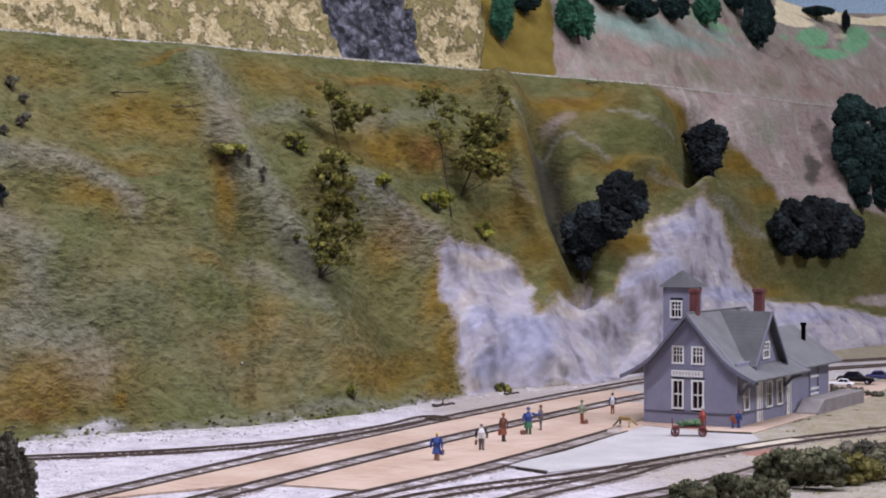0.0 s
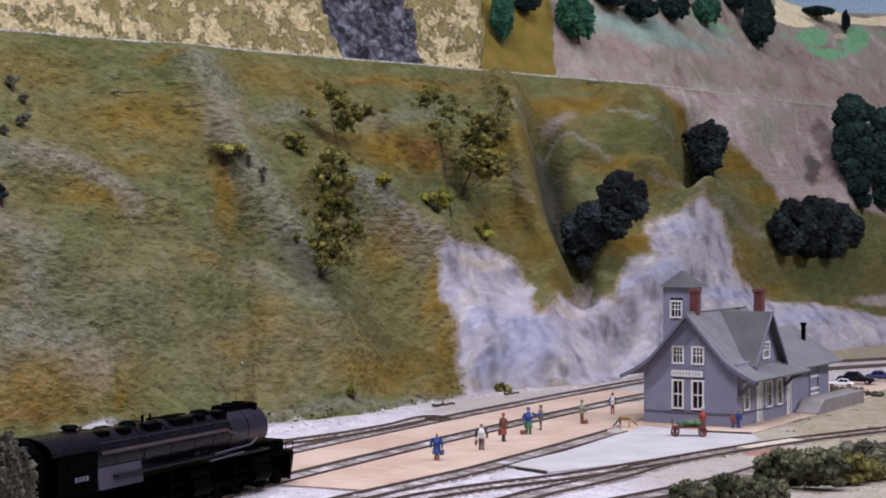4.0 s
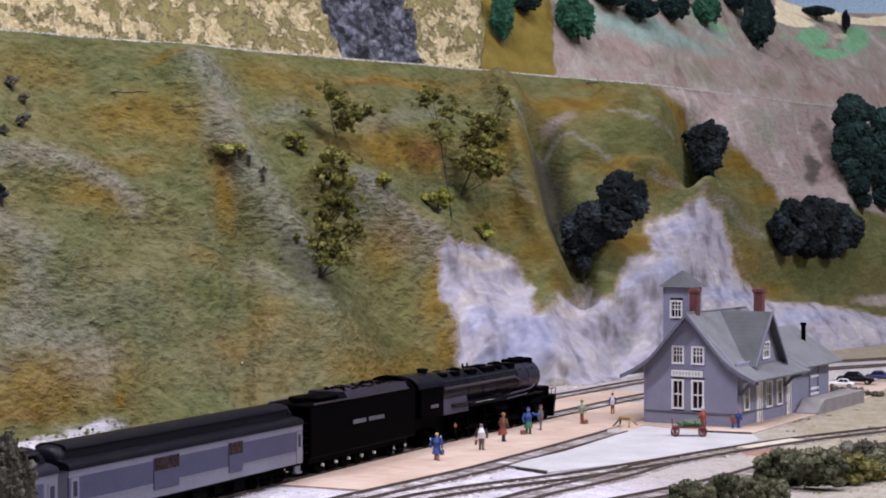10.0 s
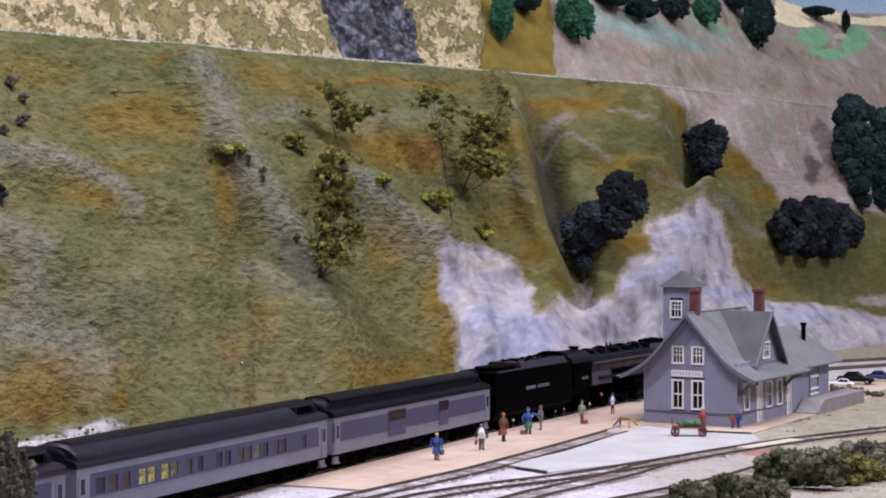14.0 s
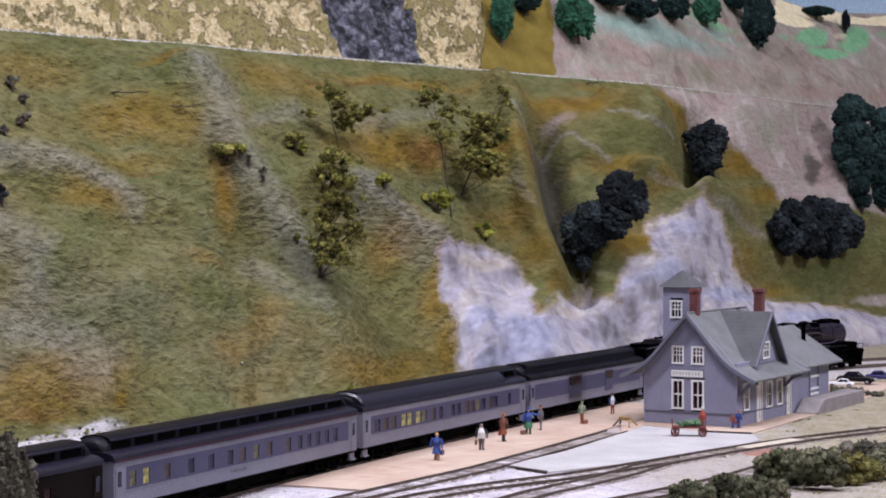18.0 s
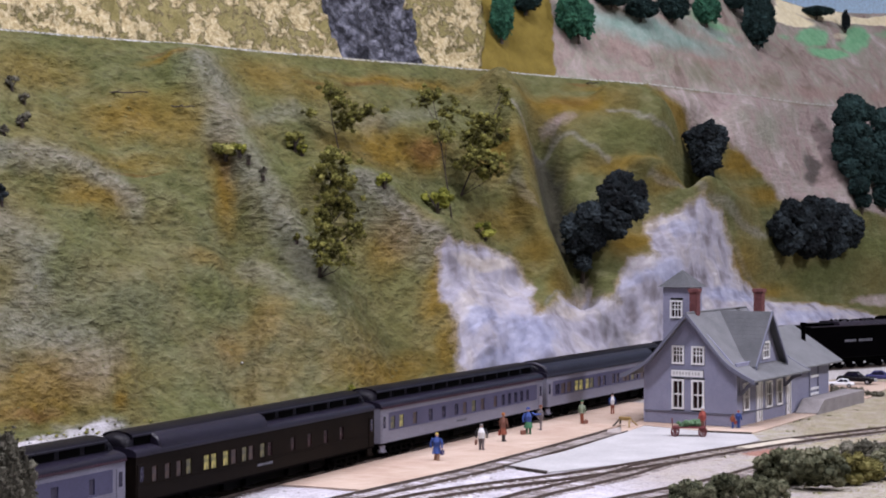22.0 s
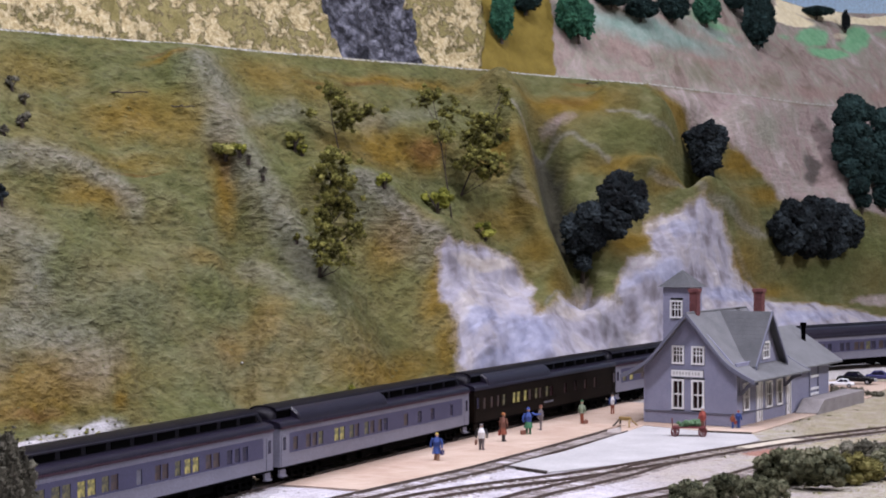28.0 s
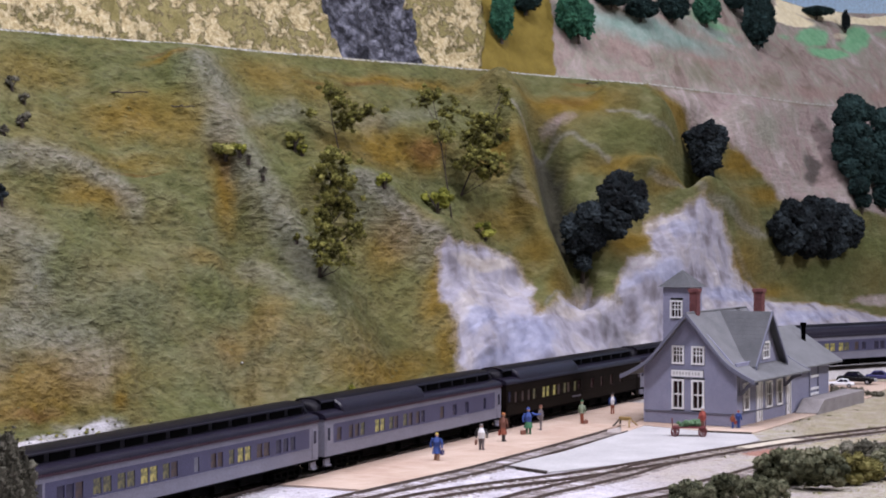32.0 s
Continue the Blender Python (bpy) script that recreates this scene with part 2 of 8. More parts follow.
# ---- the land: one ground sheet, the hillside, and the upper slope behind its shelf ----
# Columns of the hillside run out fanwise from the aisle; c counts them, 0 to 1568 over the middle of the layout.
SHELF = 0.354
FAN = 3150.0


def foot_y(c):
    return ease(c, [-700, 0, 200, 450, 640, 800, 900, 1060, 1150, 1300, 1475, 1568, 2300],
                [1.25, 1.371, 1.445, 1.498, 1.587, 1.737, 1.832, 1.911, 1.996, 2.184, 2.41, 2.524, 3.0])


def crest_y(c):
    return ease(c, [-700, 0, 370, 740, 1150, 1470, 1568, 2300], [1.50, 1.66, 1.82, 2.02, 2.30, 2.70, 2.82, 3.3])


def upper_top(c):
    return ease(c, [-700, 900, 1200, 1340, 1450, 1568, 2300], [0.70, 0.70, 0.60, 0.545, 0.528, 0.538, 0.55])


def near_line(A, B, line):
    """The distance of the points (A, B) from a broken line."""
    best = np.full(A.shape, 1e9)
    for (ax, ay), (bx, by) in zip(line[:-1], line[1:]):
        dx, dy = bx - ax, by - ay
        k = np.clip(((A - ax) * dx + (B - ay) * dy) / (dx * dx + dy * dy), 0, 1)
        best = np.minimum(best, np.hypot(A - ax - k * dx, B - ay - k * dy))
    return best


def blobs(A, B, rows):
    out = np.zeros(A.shape)
    for (x, y), rx, ry, s in rows:
        out = np.maximum(out, s * np.exp(-(((A - x) / rx) ** 2 + ((B - y) / ry) ** 2) ** 1.2))
    return out


def fbm(A, B, scale, octaves=4, seed=0.0):
    out = np.empty(A.shape)
    flat, fa, fb = out.ravel(), A.ravel() * scale, B.ravel() * scale
    for i in range(flat.size):
        flat[i] = noise.fractal((fa[i], fb[i], seed), 1.0, 2.0, octaves)
    return out


RIDGES = [
    ([(345, 649.3), (375, 551.7), (440, 442.7), (510, 337), (590, 203.9)], 42, 0.019),
    ([(385, 473.7), (415, 346.9), (430, 209.2), (425, 65.8)], 34, -0.019),
    ([(300, 663.4), (345, 596.1)], 40, 0.013),
    ([(560, 402.1), (650, 398.5), (705, 360.1), (780, 292.5), (800, 236.3)], 36, 0.026),
    ([(610, 305.3), (680, 199.9), (690, 81.2)], 60, -0.019),
    ([(880, 646.8), (912, 556.5), (926, 439.5), (946, 350), (1000, 235)], 32, 0.044),
    ([(960, 525), (974, 430), (996, 330), (1030, 205)], 30, -0.062),
    ([(960, 518.4), (1000, 496.6), (1050, 489.7)], 18, 0.008),
    ([(1085, 611.3), (1150, 595.6), (1195, 528.9)], 34, 0.038),
    ([(1010, 548.7), (1090, 540.6), (1150, 530.8)], 55, 0.026),
    ([(1222, 423.7), (1212, 509), (1225, 599.7)], 26, -0.048),
    ([(1130, 446.2), (1190, 433.1), (1245, 403.5), (1300, 355.1)], 24, 0.030),
    ([(1230, 381.8), (1215, 286.2), (1160, 198.7)], 60, 0.022),
    ([(790, 281.1), (850, 268.4), (900, 243.8)], 40, 0.016),
    ([(830, 147.6), (880, 100)], 70, 0.029),
    ([(960, 138.8), (975, 49.7)], 45, 0.022),
    ([(1110, 129.6), (1090, 51.2)], 40, -0.022),
    ([(0, 450.4), (150, 424.9), (260, 376.3)], 50, 0.016),
    ([(0, 308.2), (120, 261.3), (230, 213.3)], 90, 0.022),
    ([(100, 579.6), (200, 467.6), (240, 326.6)], 60, -0.013),
    ([(230, 177.1), (215, 73.6)], 40, 0.013),
    ([(0, 38.9), (120, 46.4)], 40, -0.016),
    ([(520, 168.3), (600, 126.7)], 70, 0.016),
    ([(1360, 211.7), (1480, 174.6), (1568, 137.5)], 60, -0.032),
    ([(1420, 646.4), (1440, 483.7)], 50, -0.026),
    ([(1330, 648.1), (1300, 533.3)], 45, 0.022),
]


def hill_relief(A, B):
    d = np.zeros(A.shape)
    for line, width, height in RIDGES:
        q = near_line(A, B, line) / width
        d += height * np.exp(-q * q)
    fade = np.clip(B / 40.0, 0, 1)
    return d * fade * np.clip((684 - B) / 60.0, 0, 1)


def hill_points(A, B, rough=True):
    """World places of the hillside at column A and height B (0 at the foot, 680 at the shelf)."""
    A, B = np.asarray(A, float), np.asarray(B, float)
    v = np.clip(B / 680.0, 0, 1)
    y = foot_y(A) + (crest_y(A) - foot_y(A)) * (v + 0.05 * np.sin(v * math.pi * 2))
    x = (A - 784) / FAN * y
    z = SHELF * v
    ox = (A - 784) / FAN
    d = hill_relief(A, B)
    if rough:
        top = np.clip((680 - B) / 50, 0.04, 1)
        d = d + 0.0055 * fbm(A, B, 0.009, 4, 3.1) * np.clip(B / 60, 0.2, 1) * top
        d = d + (0.0018 * fbm(A * 0.6, B * 1.2, 0.055, 3, 7.7) + 0.0013 * fbm(A * 0.8, B * 1.2, 0.14, 2, 9.7)) * top
    return x - ox * 0.74 * d, y - 0.74 * d, z + 0.66 * d - 0.004 * (1 - v)


def on_hill(c, h, out=0.0):
    x, y, z = (float(q[0]) for q in hill_points([c], [h]))
    return Vector((x, y - out, z + out * 0.5))


def grid_object(name, X, Y, Z, masks, material):
    rows, cols = X.shape
    me = bpy.data.meshes.new(name)
    verts = np.stack([X, Y, Z], -1).reshape(-1, 3)
    faces = [(r * cols + c, r * cols + c + 1, (r + 1) * cols + c + 1, (r + 1) * cols + c) for r in range(rows - 1) for c in range(cols - 1)]
    me.from_pydata(verts.tolist(), [], faces)
    for key, values in masks.items():
        at = me.attributes.new(key, "FLOAT", "POINT")
        at.data.foreach_set("value", np.ascontiguousarray(values.ravel(), dtype=np.float32))
    me.materials.append(material)
    me.shade_smooth()
    return new(name, me)


def mask(nt, name, scale, low=0.35, high=0.6, spread=0.55):
    """A painted zone of the land with an uneven, feathered border."""
    a = nt.nodes.new("ShaderNodeAttribute")
    a.attribute_name = name
    n = noise_tex(nt, scale, 5, 0.65)
    s = maths(nt, "ADD", a.outputs["Fac"], maths(nt, "MULTIPLY", maths(nt, "SUBTRACT", n, 0.5), spread))
    r = nt.nodes.new("ShaderNodeMapRange")
    r.inputs["From Min"].default_value, r.inputs["From Max"].default_value = low, high
    nt.links.new(s, r.inputs["Value"])
    return r.outputs["Result"]


def hill_material():
    m, nt, b = base_mat("hill_grass")
    big = noise_tex(nt, 11, 4, 0.6)
    med = noise_tex(nt, 48, 5, 0.6, (0.8, 0.8, 1.6))
    fine = noise_tex(nt, 175, 3, 0.55, (0.66, 0.66, 1.25))
    crumb = noise_tex(nt, 420, 3, 0.6)
    green = ramp(nt, med, [(0.32, (0.070, 0.075, 0.024)), (0.5, (0.099, 0.102, 0.038)), (0.70, (0.136, 0.136, 0.064))])
    tan = ramp(nt, med, [(0.3, (0.104, 0.086, 0.026)), (0.7, (0.152, 0.132, 0.054))])
    col = mix(nt, ramp(nt, big, [(0.44, (0, 0, 0)), (0.60, (0.8, 0.8, 0.8))]), green, tan)
    moss = ramp(nt, med, [(0.3, (0.058, 0.068, 0.018)), (0.7, (0.110, 0.124, 0.042))])
    col = mix(nt, maths(nt, "MULTIPLY", mask(nt, "moss", 34, 0.05, 1.05, 0.42), 0.8), col, moss)
    ochre = ramp(nt, med, [(0.3, (0.110, 0.069, 0.008)), (0.5, (0.148, 0.094, 0.012)), (0.72, (0.188, 0.128, 0.032))])
    col = mix(nt, maths(nt, "MULTIPLY", mask(nt, "ochre", 34, 0.04, 0.92, 0.38), 0.92), col, ochre)
    rust = ramp(nt, med, [(0.3, (0.085, 0.042, 0.010)), (0.7, (0.150, 0.080, 0.022))])
    col = mix(nt, maths(nt, "MULTIPLY", mask(nt, "rust", 40, 0.25, 0.9, 0.4), 0.8), col, rust)
    pale = ramp(nt, fine, [(0.36, (0.168, 0.160, 0.136)), (0.64, (0.236, 0.226, 0.204))])
    col = mix(nt, maths(nt, "MULTIPLY", mask(nt, "pale", 60, 0.15, 1.0, 0.5), 0.52), col, pale)
    pink = ramp(nt, noise_tex(nt, 26, 6, 0.6, (1.0, 1.0, 0.8), 0.6), [(0.34, (0.215, 0.165, 0.150)), (0.46, (0.300, 0.235, 0.220)), (0.54, (0.270, 0.235, 0.205)), (0.66, (0.385, 0.325, 0.310))])
    lichen = ramp(nt, noise_tex(nt, 60, 4, 0.6, (1.6, 1.6, 0.6)), [(0.35, (0.190, 0.205, 0.150)), (0.65, (0.300, 0.300, 0.245))])
    pink = mix(nt, maths(nt, "MULTIPLY", mask(nt, "lichen", 40, 0.2, 0.8, 0.4), 0.7), pink, lichen)
    col = mix(nt, mask(nt, "pink", 45, 0.3, 0.7, 0.5), col, pink)
    # washed plaster rock: lilac grey with blue, cream and grey dabs
    dab = noise_tex(nt, 30, 3, 0.45, None, 0.3)
    wash = noise_tex(nt, 42, 4, 0.5)
    rock = ramp(nt, dab, [(0.30, (0.165, 0.150, 0.165)), (0.41, (0.275, 0.262, 0.305)), (0.50, (0.350, 0.338, 0.385)), (0.58, (0.330, 0.308, 0.325)), (0.70, (0.450, 0.425, 0.435))])
    blue = ramp(nt, wash, [(0.34, (0.215, 0.235, 0.350)), (0.64, (0.355, 0.375, 0.500))])
    rock = mix(nt, maths(nt, "MULTIPLY", mask(nt, "blue", 50, 0.35, 0.8, 0.9), 0.7), rock, blue)
    cream = ramp(nt, wash, [(0.34, (0.330, 0.285, 0.235)), (0.64, (0.480, 0.440, 0.395))])
    rock = mix(nt, maths(nt, "MULTIPLY", mask(nt, "cream", 60, 0.35, 0.8, 0.8), 0.75), rock, cream)
    rock = mix(nt, 0.55, rock, ramp(nt, wash, [(0.33, (0.70, 0.67, 0.68)), (0.46, (0.96, 0.95, 0.96)), (0.66, (1.12, 1.10, 1.09))]), "MULTIPLY")
    lip = mask(nt, "rock", 50, 0.22, 0.40, 0.5)
    col = mix(nt, maths(nt, "MULTIPLY", lip, 0.5), col, (0.300, 0.235, 0.155))
    stone = mask(nt, "rock", 45, 0.34, 0.66, 0.85)
    col = mix(nt, stone, col, rock)
    # Dark sprayed paint: shade put into the colour of gully and hollows.
    painted_shade = mask(nt, "painted_shade", 45, 0.2, 0.95, 0.6)
    col = mix(nt, maths(nt, "MULTIPLY", painted_shade, 0.78), col, mix(nt, wash, (0.030, 0.028, 0.023), (0.060, 0.056, 0.050)))
    chalk = mask(nt, "chalk", 120, 0.3, 0.75, 0.7)
    col = mix(nt, maths(nt, "MULTIPLY", chalk, 0.7), col, (0.46, 0.445, 0.47))
    edge = mask(nt, "edge", 260, 0.40, 0.62, 0.9)
    col = mix(nt, edge, col, (0.40, 0.39, 0.36))
    turf = maths(nt, "SUBTRACT", 1.0, maths(nt, "MULTIPLY", stone, 0.93))
    even = nt.nodes.new("ShaderNodeAttribute")
    even.attribute_name = "even"
    turf = maths(nt, "MULTIPLY", turf, maths(nt, "SUBTRACT", 1.0, maths(nt, "MULTIPLY", even.outputs["Fac"], 0.62)))
    speck = ramp(nt, fine, [(0.32, (0.58, 0.58, 0.56)), (0.45, (0.96, 0.96, 0.96)), (0.68, (1.26, 1.26, 1.32))])
    col = mix(nt, maths(nt, "MULTIPLY", turf, 0.8), col, speck, "MULTIPLY")
    nt.links.new(col, b.inputs["Base Color"])
    b.inputs["Roughness"].default_value = 0.9
    b.inputs["Specular IOR Level"].default_value = 0.2
    rough = maths(nt, "ADD", maths(nt, "MULTIPLY", fine, 1.2), maths(nt, "MULTIPLY", crumb, 0.35))
    rough = maths(nt, "ADD", maths(nt, "MULTIPLY", rough, turf), maths(nt, "MULTIPLY", dab, maths(nt, "MULTIPLY", stone, 0.9)))
    bump(nt, b, rough, 0.8, 0.0062)
    return m


def inside(A, B, outline, soft=20.0):
    """1 inside a closed outline, 0 outside it, with a soft border."""
    odd = np.zeros(A.shape, bool)
    ring = list(outline) + [outline[0]]
    for (ax, ay), (bx, by) in zip(ring[:-1], ring[1:]):
        if ay != by:
            odd ^= ((ay > B) != (by > B)) & (A < (bx - ax) * (B - ay) / (by - ay) + ax)
    d = near_line(A, B, ring)
    return np.clip(0.5 + np.where(odd, d, -d) / (2 * soft), 0, 1)


def lines(A, B, rows):
    out = np.zeros(A.shape)
    for line, width, s in rows:
        out = np.maximum(out, s * np.exp(-(near_line(A, B, line) / width) ** 2))
    return out


def hill_masks(A, B):
    """Where the hillside is painted and planted: ochre soil, moss, pale bands, blue rock, mauve plaster, dark sprayed
    shade.
    """
    masks = {}
    west = blobs(A, B, [
        ((240, 532), 115, 48, 0.8), ((300, 510), 60, 40, 0.6), ((235, 446), 80, 22, 0.6), ((170, 374), 80, 26, 0.75), ((61, 616), 90, 34, 0.45), ((400, 418), 22, 80, 1.0),
        ((395, 454), 30, 40, 0.9), ((301, 630), 50, 9, 0.9), ((89, 90), 150, 46, 1.0), ((39, 64), 90, 20, 1.0), ((470, 164), 46, 50, 0.8), ((412, 138), 32, 26, 0.8),
        ((365, 276), 36, 20, 0.6), ((480, 624), 80, 40, 0.55), ((500, 88), 60, 34, 0.4), ((445, 74), 30, 40, 0.5), ((214, 48), 16, 14, 1.0)])
    middle = blobs(A, B, [
        ((700, 632), 150, 12, 0.9), ((690, 482), 110, 46, 0.95), ((750, 474), 36, 40, 1.2), ((560, 600), 60, 24, 0.6), ((880, 474), 56, 40, 0.85), ((695, 300), 46, 44, 0.85),
        ((775, 184), 32, 60, 0.9), ((790, 84), 24, 60, 0.85), ((680, 80), 110, 34, 0.9), ((600, 66), 60, 26, 0.5), ((775, 32), 40, 22, 0.8), ((900, 330), 60, 50, 0.7),
        ((950, 260), 46, 46, 0.8), ((530, 128), 50, 30, 0.45), ((985, 200), 26, 30, 0.7), ((640, 126), 50, 40, 0.35)])
    east = blobs(A, B, [
        ((1010, 588), 86, 30, 1.2), ((1110, 650), 90, 14, 1.0), ((1190, 610), 30, 36, 1.1), ((930, 474), 24, 50, 0.8), ((1110, 460), 90, 20, 0.8), ((1180, 418), 40, 22, 0.7),
        ((1320, 484), 46, 34, 1.2), ((1350, 410), 38, 26, 1.0), ((1120, 288), 44, 34, 1.0), ((1310, 246), 30, 46, 0.8), ((1350, 204), 50, 22, 0.9), ((945, 126), 24, 18, 0.5),
        ((1210, 582), 16, 50, 0.9), ((1440, 152), 60, 12, 0.5)])
    masks["ochre"] = np.clip(np.maximum(np.maximum(west, middle), east), 0, 1.2)
    masks["rust"] = blobs(A, B, [((755, 482), 40, 34, 1.0), ((640, 622), 60, 7, 0.9), ((560, 610), 40, 5, 0.7), ((1000, 602), 60, 22, 0.6), ((400, 444), 20, 40, 0.5), ((59, 58), 70, 10, 0.8), ((245, 424), 60, 5, 0.8),
                                 ((281, 644), 30, 5, 0.8), ((1030, 662), 30, 6, 0.9)])
    masks["moss"] = blobs(A, B, [
        ((311, 588), 50, 44, 1.0), ((61, 634), 120, 34, 0.4), ((90, 250), 60, 40, 0.9), ((200, 276), 110, 46, 0.6), ((365, 212), 50, 46, 0.9), ((250, 126), 90, 60, 0.5), ((340, 64), 80, 46, 0.6),
        ((640, 660), 240, 14, 0.7), ((700, 378), 60, 20, 0.7), ((520, 426), 44, 60, 0.6), ((470, 290), 40, 40, 0.5), ((830, 388), 70, 30, 0.6), ((710, 236), 60, 34, 0.6), ((690, 170), 60, 40, 0.5),
        ((1110, 516), 76, 36, 1.0), ((1450, 222), 100, 26, 0.9), ((1540, 268), 50, 40, 0.9), ((960, 204), 30, 36, 0.5), ((241, 668), 200, 12, 0.5)])
    # Pale grey bands, several of them following the ridges.
    masks["pale"] = np.clip(lines(A, B, [
        ([(351, 614), (385, 568), (405, 502)], 40, 0.9), ([(405, 502), (450, 412), (500, 322), (560, 214)], 34, 0.8), ([(440, 278), (500, 214), (580, 164)], 24, 0.6),
        ([(640, 396), (690, 358), (790, 252)], 15, 1.1), ([(600, 384), (680, 338), (760, 254)], 30, 0.6), ([(1, 434), (110, 430), (190, 410), (240, 366)], 24, 0.9),
        ([(0, 304), (60, 268), (60, 208)], 50, 0.8), ([(19, 168), (120, 144), (179, 104)], 46, 0.9), ([(-1, 122), (60, 180)], 40, 0.6), ([(420, 512), (520, 554)], 22, 0.6),
        ([(650, 540), (760, 568)], 26, 0.5), ([(800, 240), (900, 244), (925, 214)], 9, 0.9), ([(99, 34), (229, 10), (399, 10), (620, 26), (790, 10)], 12, 0.8)])
        + lines(A, B, [([(905, 554), (945, 500), (985, 538), (1070, 472)], 7, 1.0), ([(1075, 568), (1120, 564), (1165, 524), (1190, 514)], 4, 1.1), ([(1150, 426), (1200, 410), (1245, 378)], 6, 0.9),
                       ([(1262, 364), (1300, 336), (1350, 308)], 9, 0.9), ([(905, 412), (945, 332)], 10, 0.6), ([(960, 140), (1000, 194)], 4, 0.9), ([(1290, 296), (1330, 220), (1370, 172)], 10, 0.5)]), 0, 1.2)
    rock = inside(A, B, [(772, 246), (850, 260), (905, 236), (936, 204), (944, 118), (985, 148), (1040, 234), (1075, 164), (1140, 138), (1569, 0), (820, 6), (812, 78), (795, 150)])
    rock = np.maximum(rock, inside(A, B, [(1240, 370), (1276, 332), (1290, 256), (1312, 212), (1360, 166), (1480, 142), (1640, 82), (1641, 0), (1060, 68), (1060, 186), (1100, 166), (1095, 202), (1112, 244), (1160, 244), (1140, 336), (1190, 336)]))
    masks["pale"] = np.maximum(masks["pale"], blobs(A, B, [((130, 165), 300, 130, 0.40), ((470, 120), 260, 120, 0.36), ((300, 270), 220, 90, 0.28)]))
    masks["chalk"] = np.maximum(blobs(A, B, [((159, 14), 62, 16, 1.0), ((79, 8), 50, 12, 0.7)]), lines(A, B, [([(640, 4), (760, 8), (880, 6)], 8, 0.8), ([(240, 2), (420, 4), (640, 3)], 6, 0.6)]))
    masks["rock"] = rock
    masks["blue"] = blobs(A, B, [((850, 118), 40, 26, 1.0), ((930, 74), 70, 50, 1.0), ((880, 46), 60, 26, 0.9), ((1180, 202), 50, 36, 0.9), ((1290, 172), 50, 24, 1.1), ((1420, 104), 70, 24, 0.9), ((1210, 304), 50, 26, 0.7),
                                 ((1120, 192), 26, 20, 0.7)])
    masks["cream"] = blobs(A, B, [((860, 230), 70, 16, 1.0), ((830, 162), 30, 40, 0.7), ((1000, 140), 40, 26, 0.8), ((1150, 324), 40, 14, 0.9), ((1120, 260), 30, 14, 0.9), ((1510, 144), 60, 14, 0.8), ((830, 26), 40, 12, 0.8)])
    pink = inside(A, B, [(1150, 676), (1205, 632), (1225, 610), (1290, 516), (1345, 476), (1375, 404), (1475, 386), (1568, 362), (1760, 364), (1759, 680), (1459, 680), (1299, 680)], 18.0)
    masks["pink"] = np.maximum(pink, blobs(A, B, [((985, 552), 40, 12, 0.6), ((1560, 162), 70, 16, 0.8), ((1030, 210), 26, 60, 0.6)]))
    masks["lichen"] = blobs(A, B, [((1360, 582), 26, 56, 1.0), ((1315, 598), 14, 40, 0.6), ((1399, 656), 20, 30, 0.5)])
    # Painted shade: slope patch, rock hollows, and a line down the gully.
    masks["painted_shade"] = np.maximum(blobs(A, B, [((1434, 520), 14, 46, 1.5), ((1108, 110), 36, 30, 0.75), ((1076, 128), 24, 26, 0.6), ((1060, 160), 20, 22, 0.4), ((1040, 176), 10, 60, 0.4), ((875, 32), 16, 20, 0.6), ((990, 28), 14, 16, 0.8), ((865, 56), 14, 8, 0.6)]),
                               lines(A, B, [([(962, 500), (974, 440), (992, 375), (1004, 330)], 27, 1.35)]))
    masks["even"] = np.clip((A - 860) / 80, 0, 1)
    return masks


def build_hill():
    a = np.concatenate([np.linspace(-700, -40, 40), np.linspace(-30, 1600, 470), np.linspace(1620, 2300, 36)])
    b = np.linspace(0, 680, 210)
    A, B = np.meshgrid(a, b)
    X, Y, Z = hill_points(A, B)
    wander = 13 * fbm(A, B, 0.02, 4, 21.0), 9 * fbm(A, B, 0.02, 4, 31.0)
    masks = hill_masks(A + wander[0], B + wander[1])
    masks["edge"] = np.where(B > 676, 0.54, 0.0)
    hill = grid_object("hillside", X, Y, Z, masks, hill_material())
    tagged(hill, "steep plaster hillside with olive grass, ochre soil and pale blue rock", "hillside", kind="structure")


def upper_points(A, B):
    A, B = np.asarray(A, float), np.asarray(B, float)
    v = np.clip(B / 300.0, 0, 1.2)
    y = crest_y(A) + 0.06 + 0.22 * v
    ox = (A - 784) / FAN
    cliff = ease(A, [-700, 820, 880, 2300], [1.0, 1.0, 0.15, 0.15])
    d = cliff * (0.010 * fbm(A, B, 0.013, 5, 11.3) + 0.0048 * np.abs(fbm(A, B, 0.055, 3, 5.2)) + 0.004 * fbm(A, B, 0.035, 3, 1.2)) + 0.01 * fbm(A, B, 0.004, 2, 2.0)
    scree = np.exp(-((A - 660 + 0.25 * B) / 75.0) ** 4)
    d = d + scree * 0.012 * np.abs(fbm(A, B, 0.045, 3, 15.2))
    z = 0.35 + (upper_top(A) - 0.35) * v
    return ox * (y - 0.8 * d), y - 0.8 * d, z + 0.6 * d


def on_upper(c, h, out=0.0):
    x, y, z = (float(q[0]) for q in upper_points([c], [h]))
    return Vector((x, y - out, z))


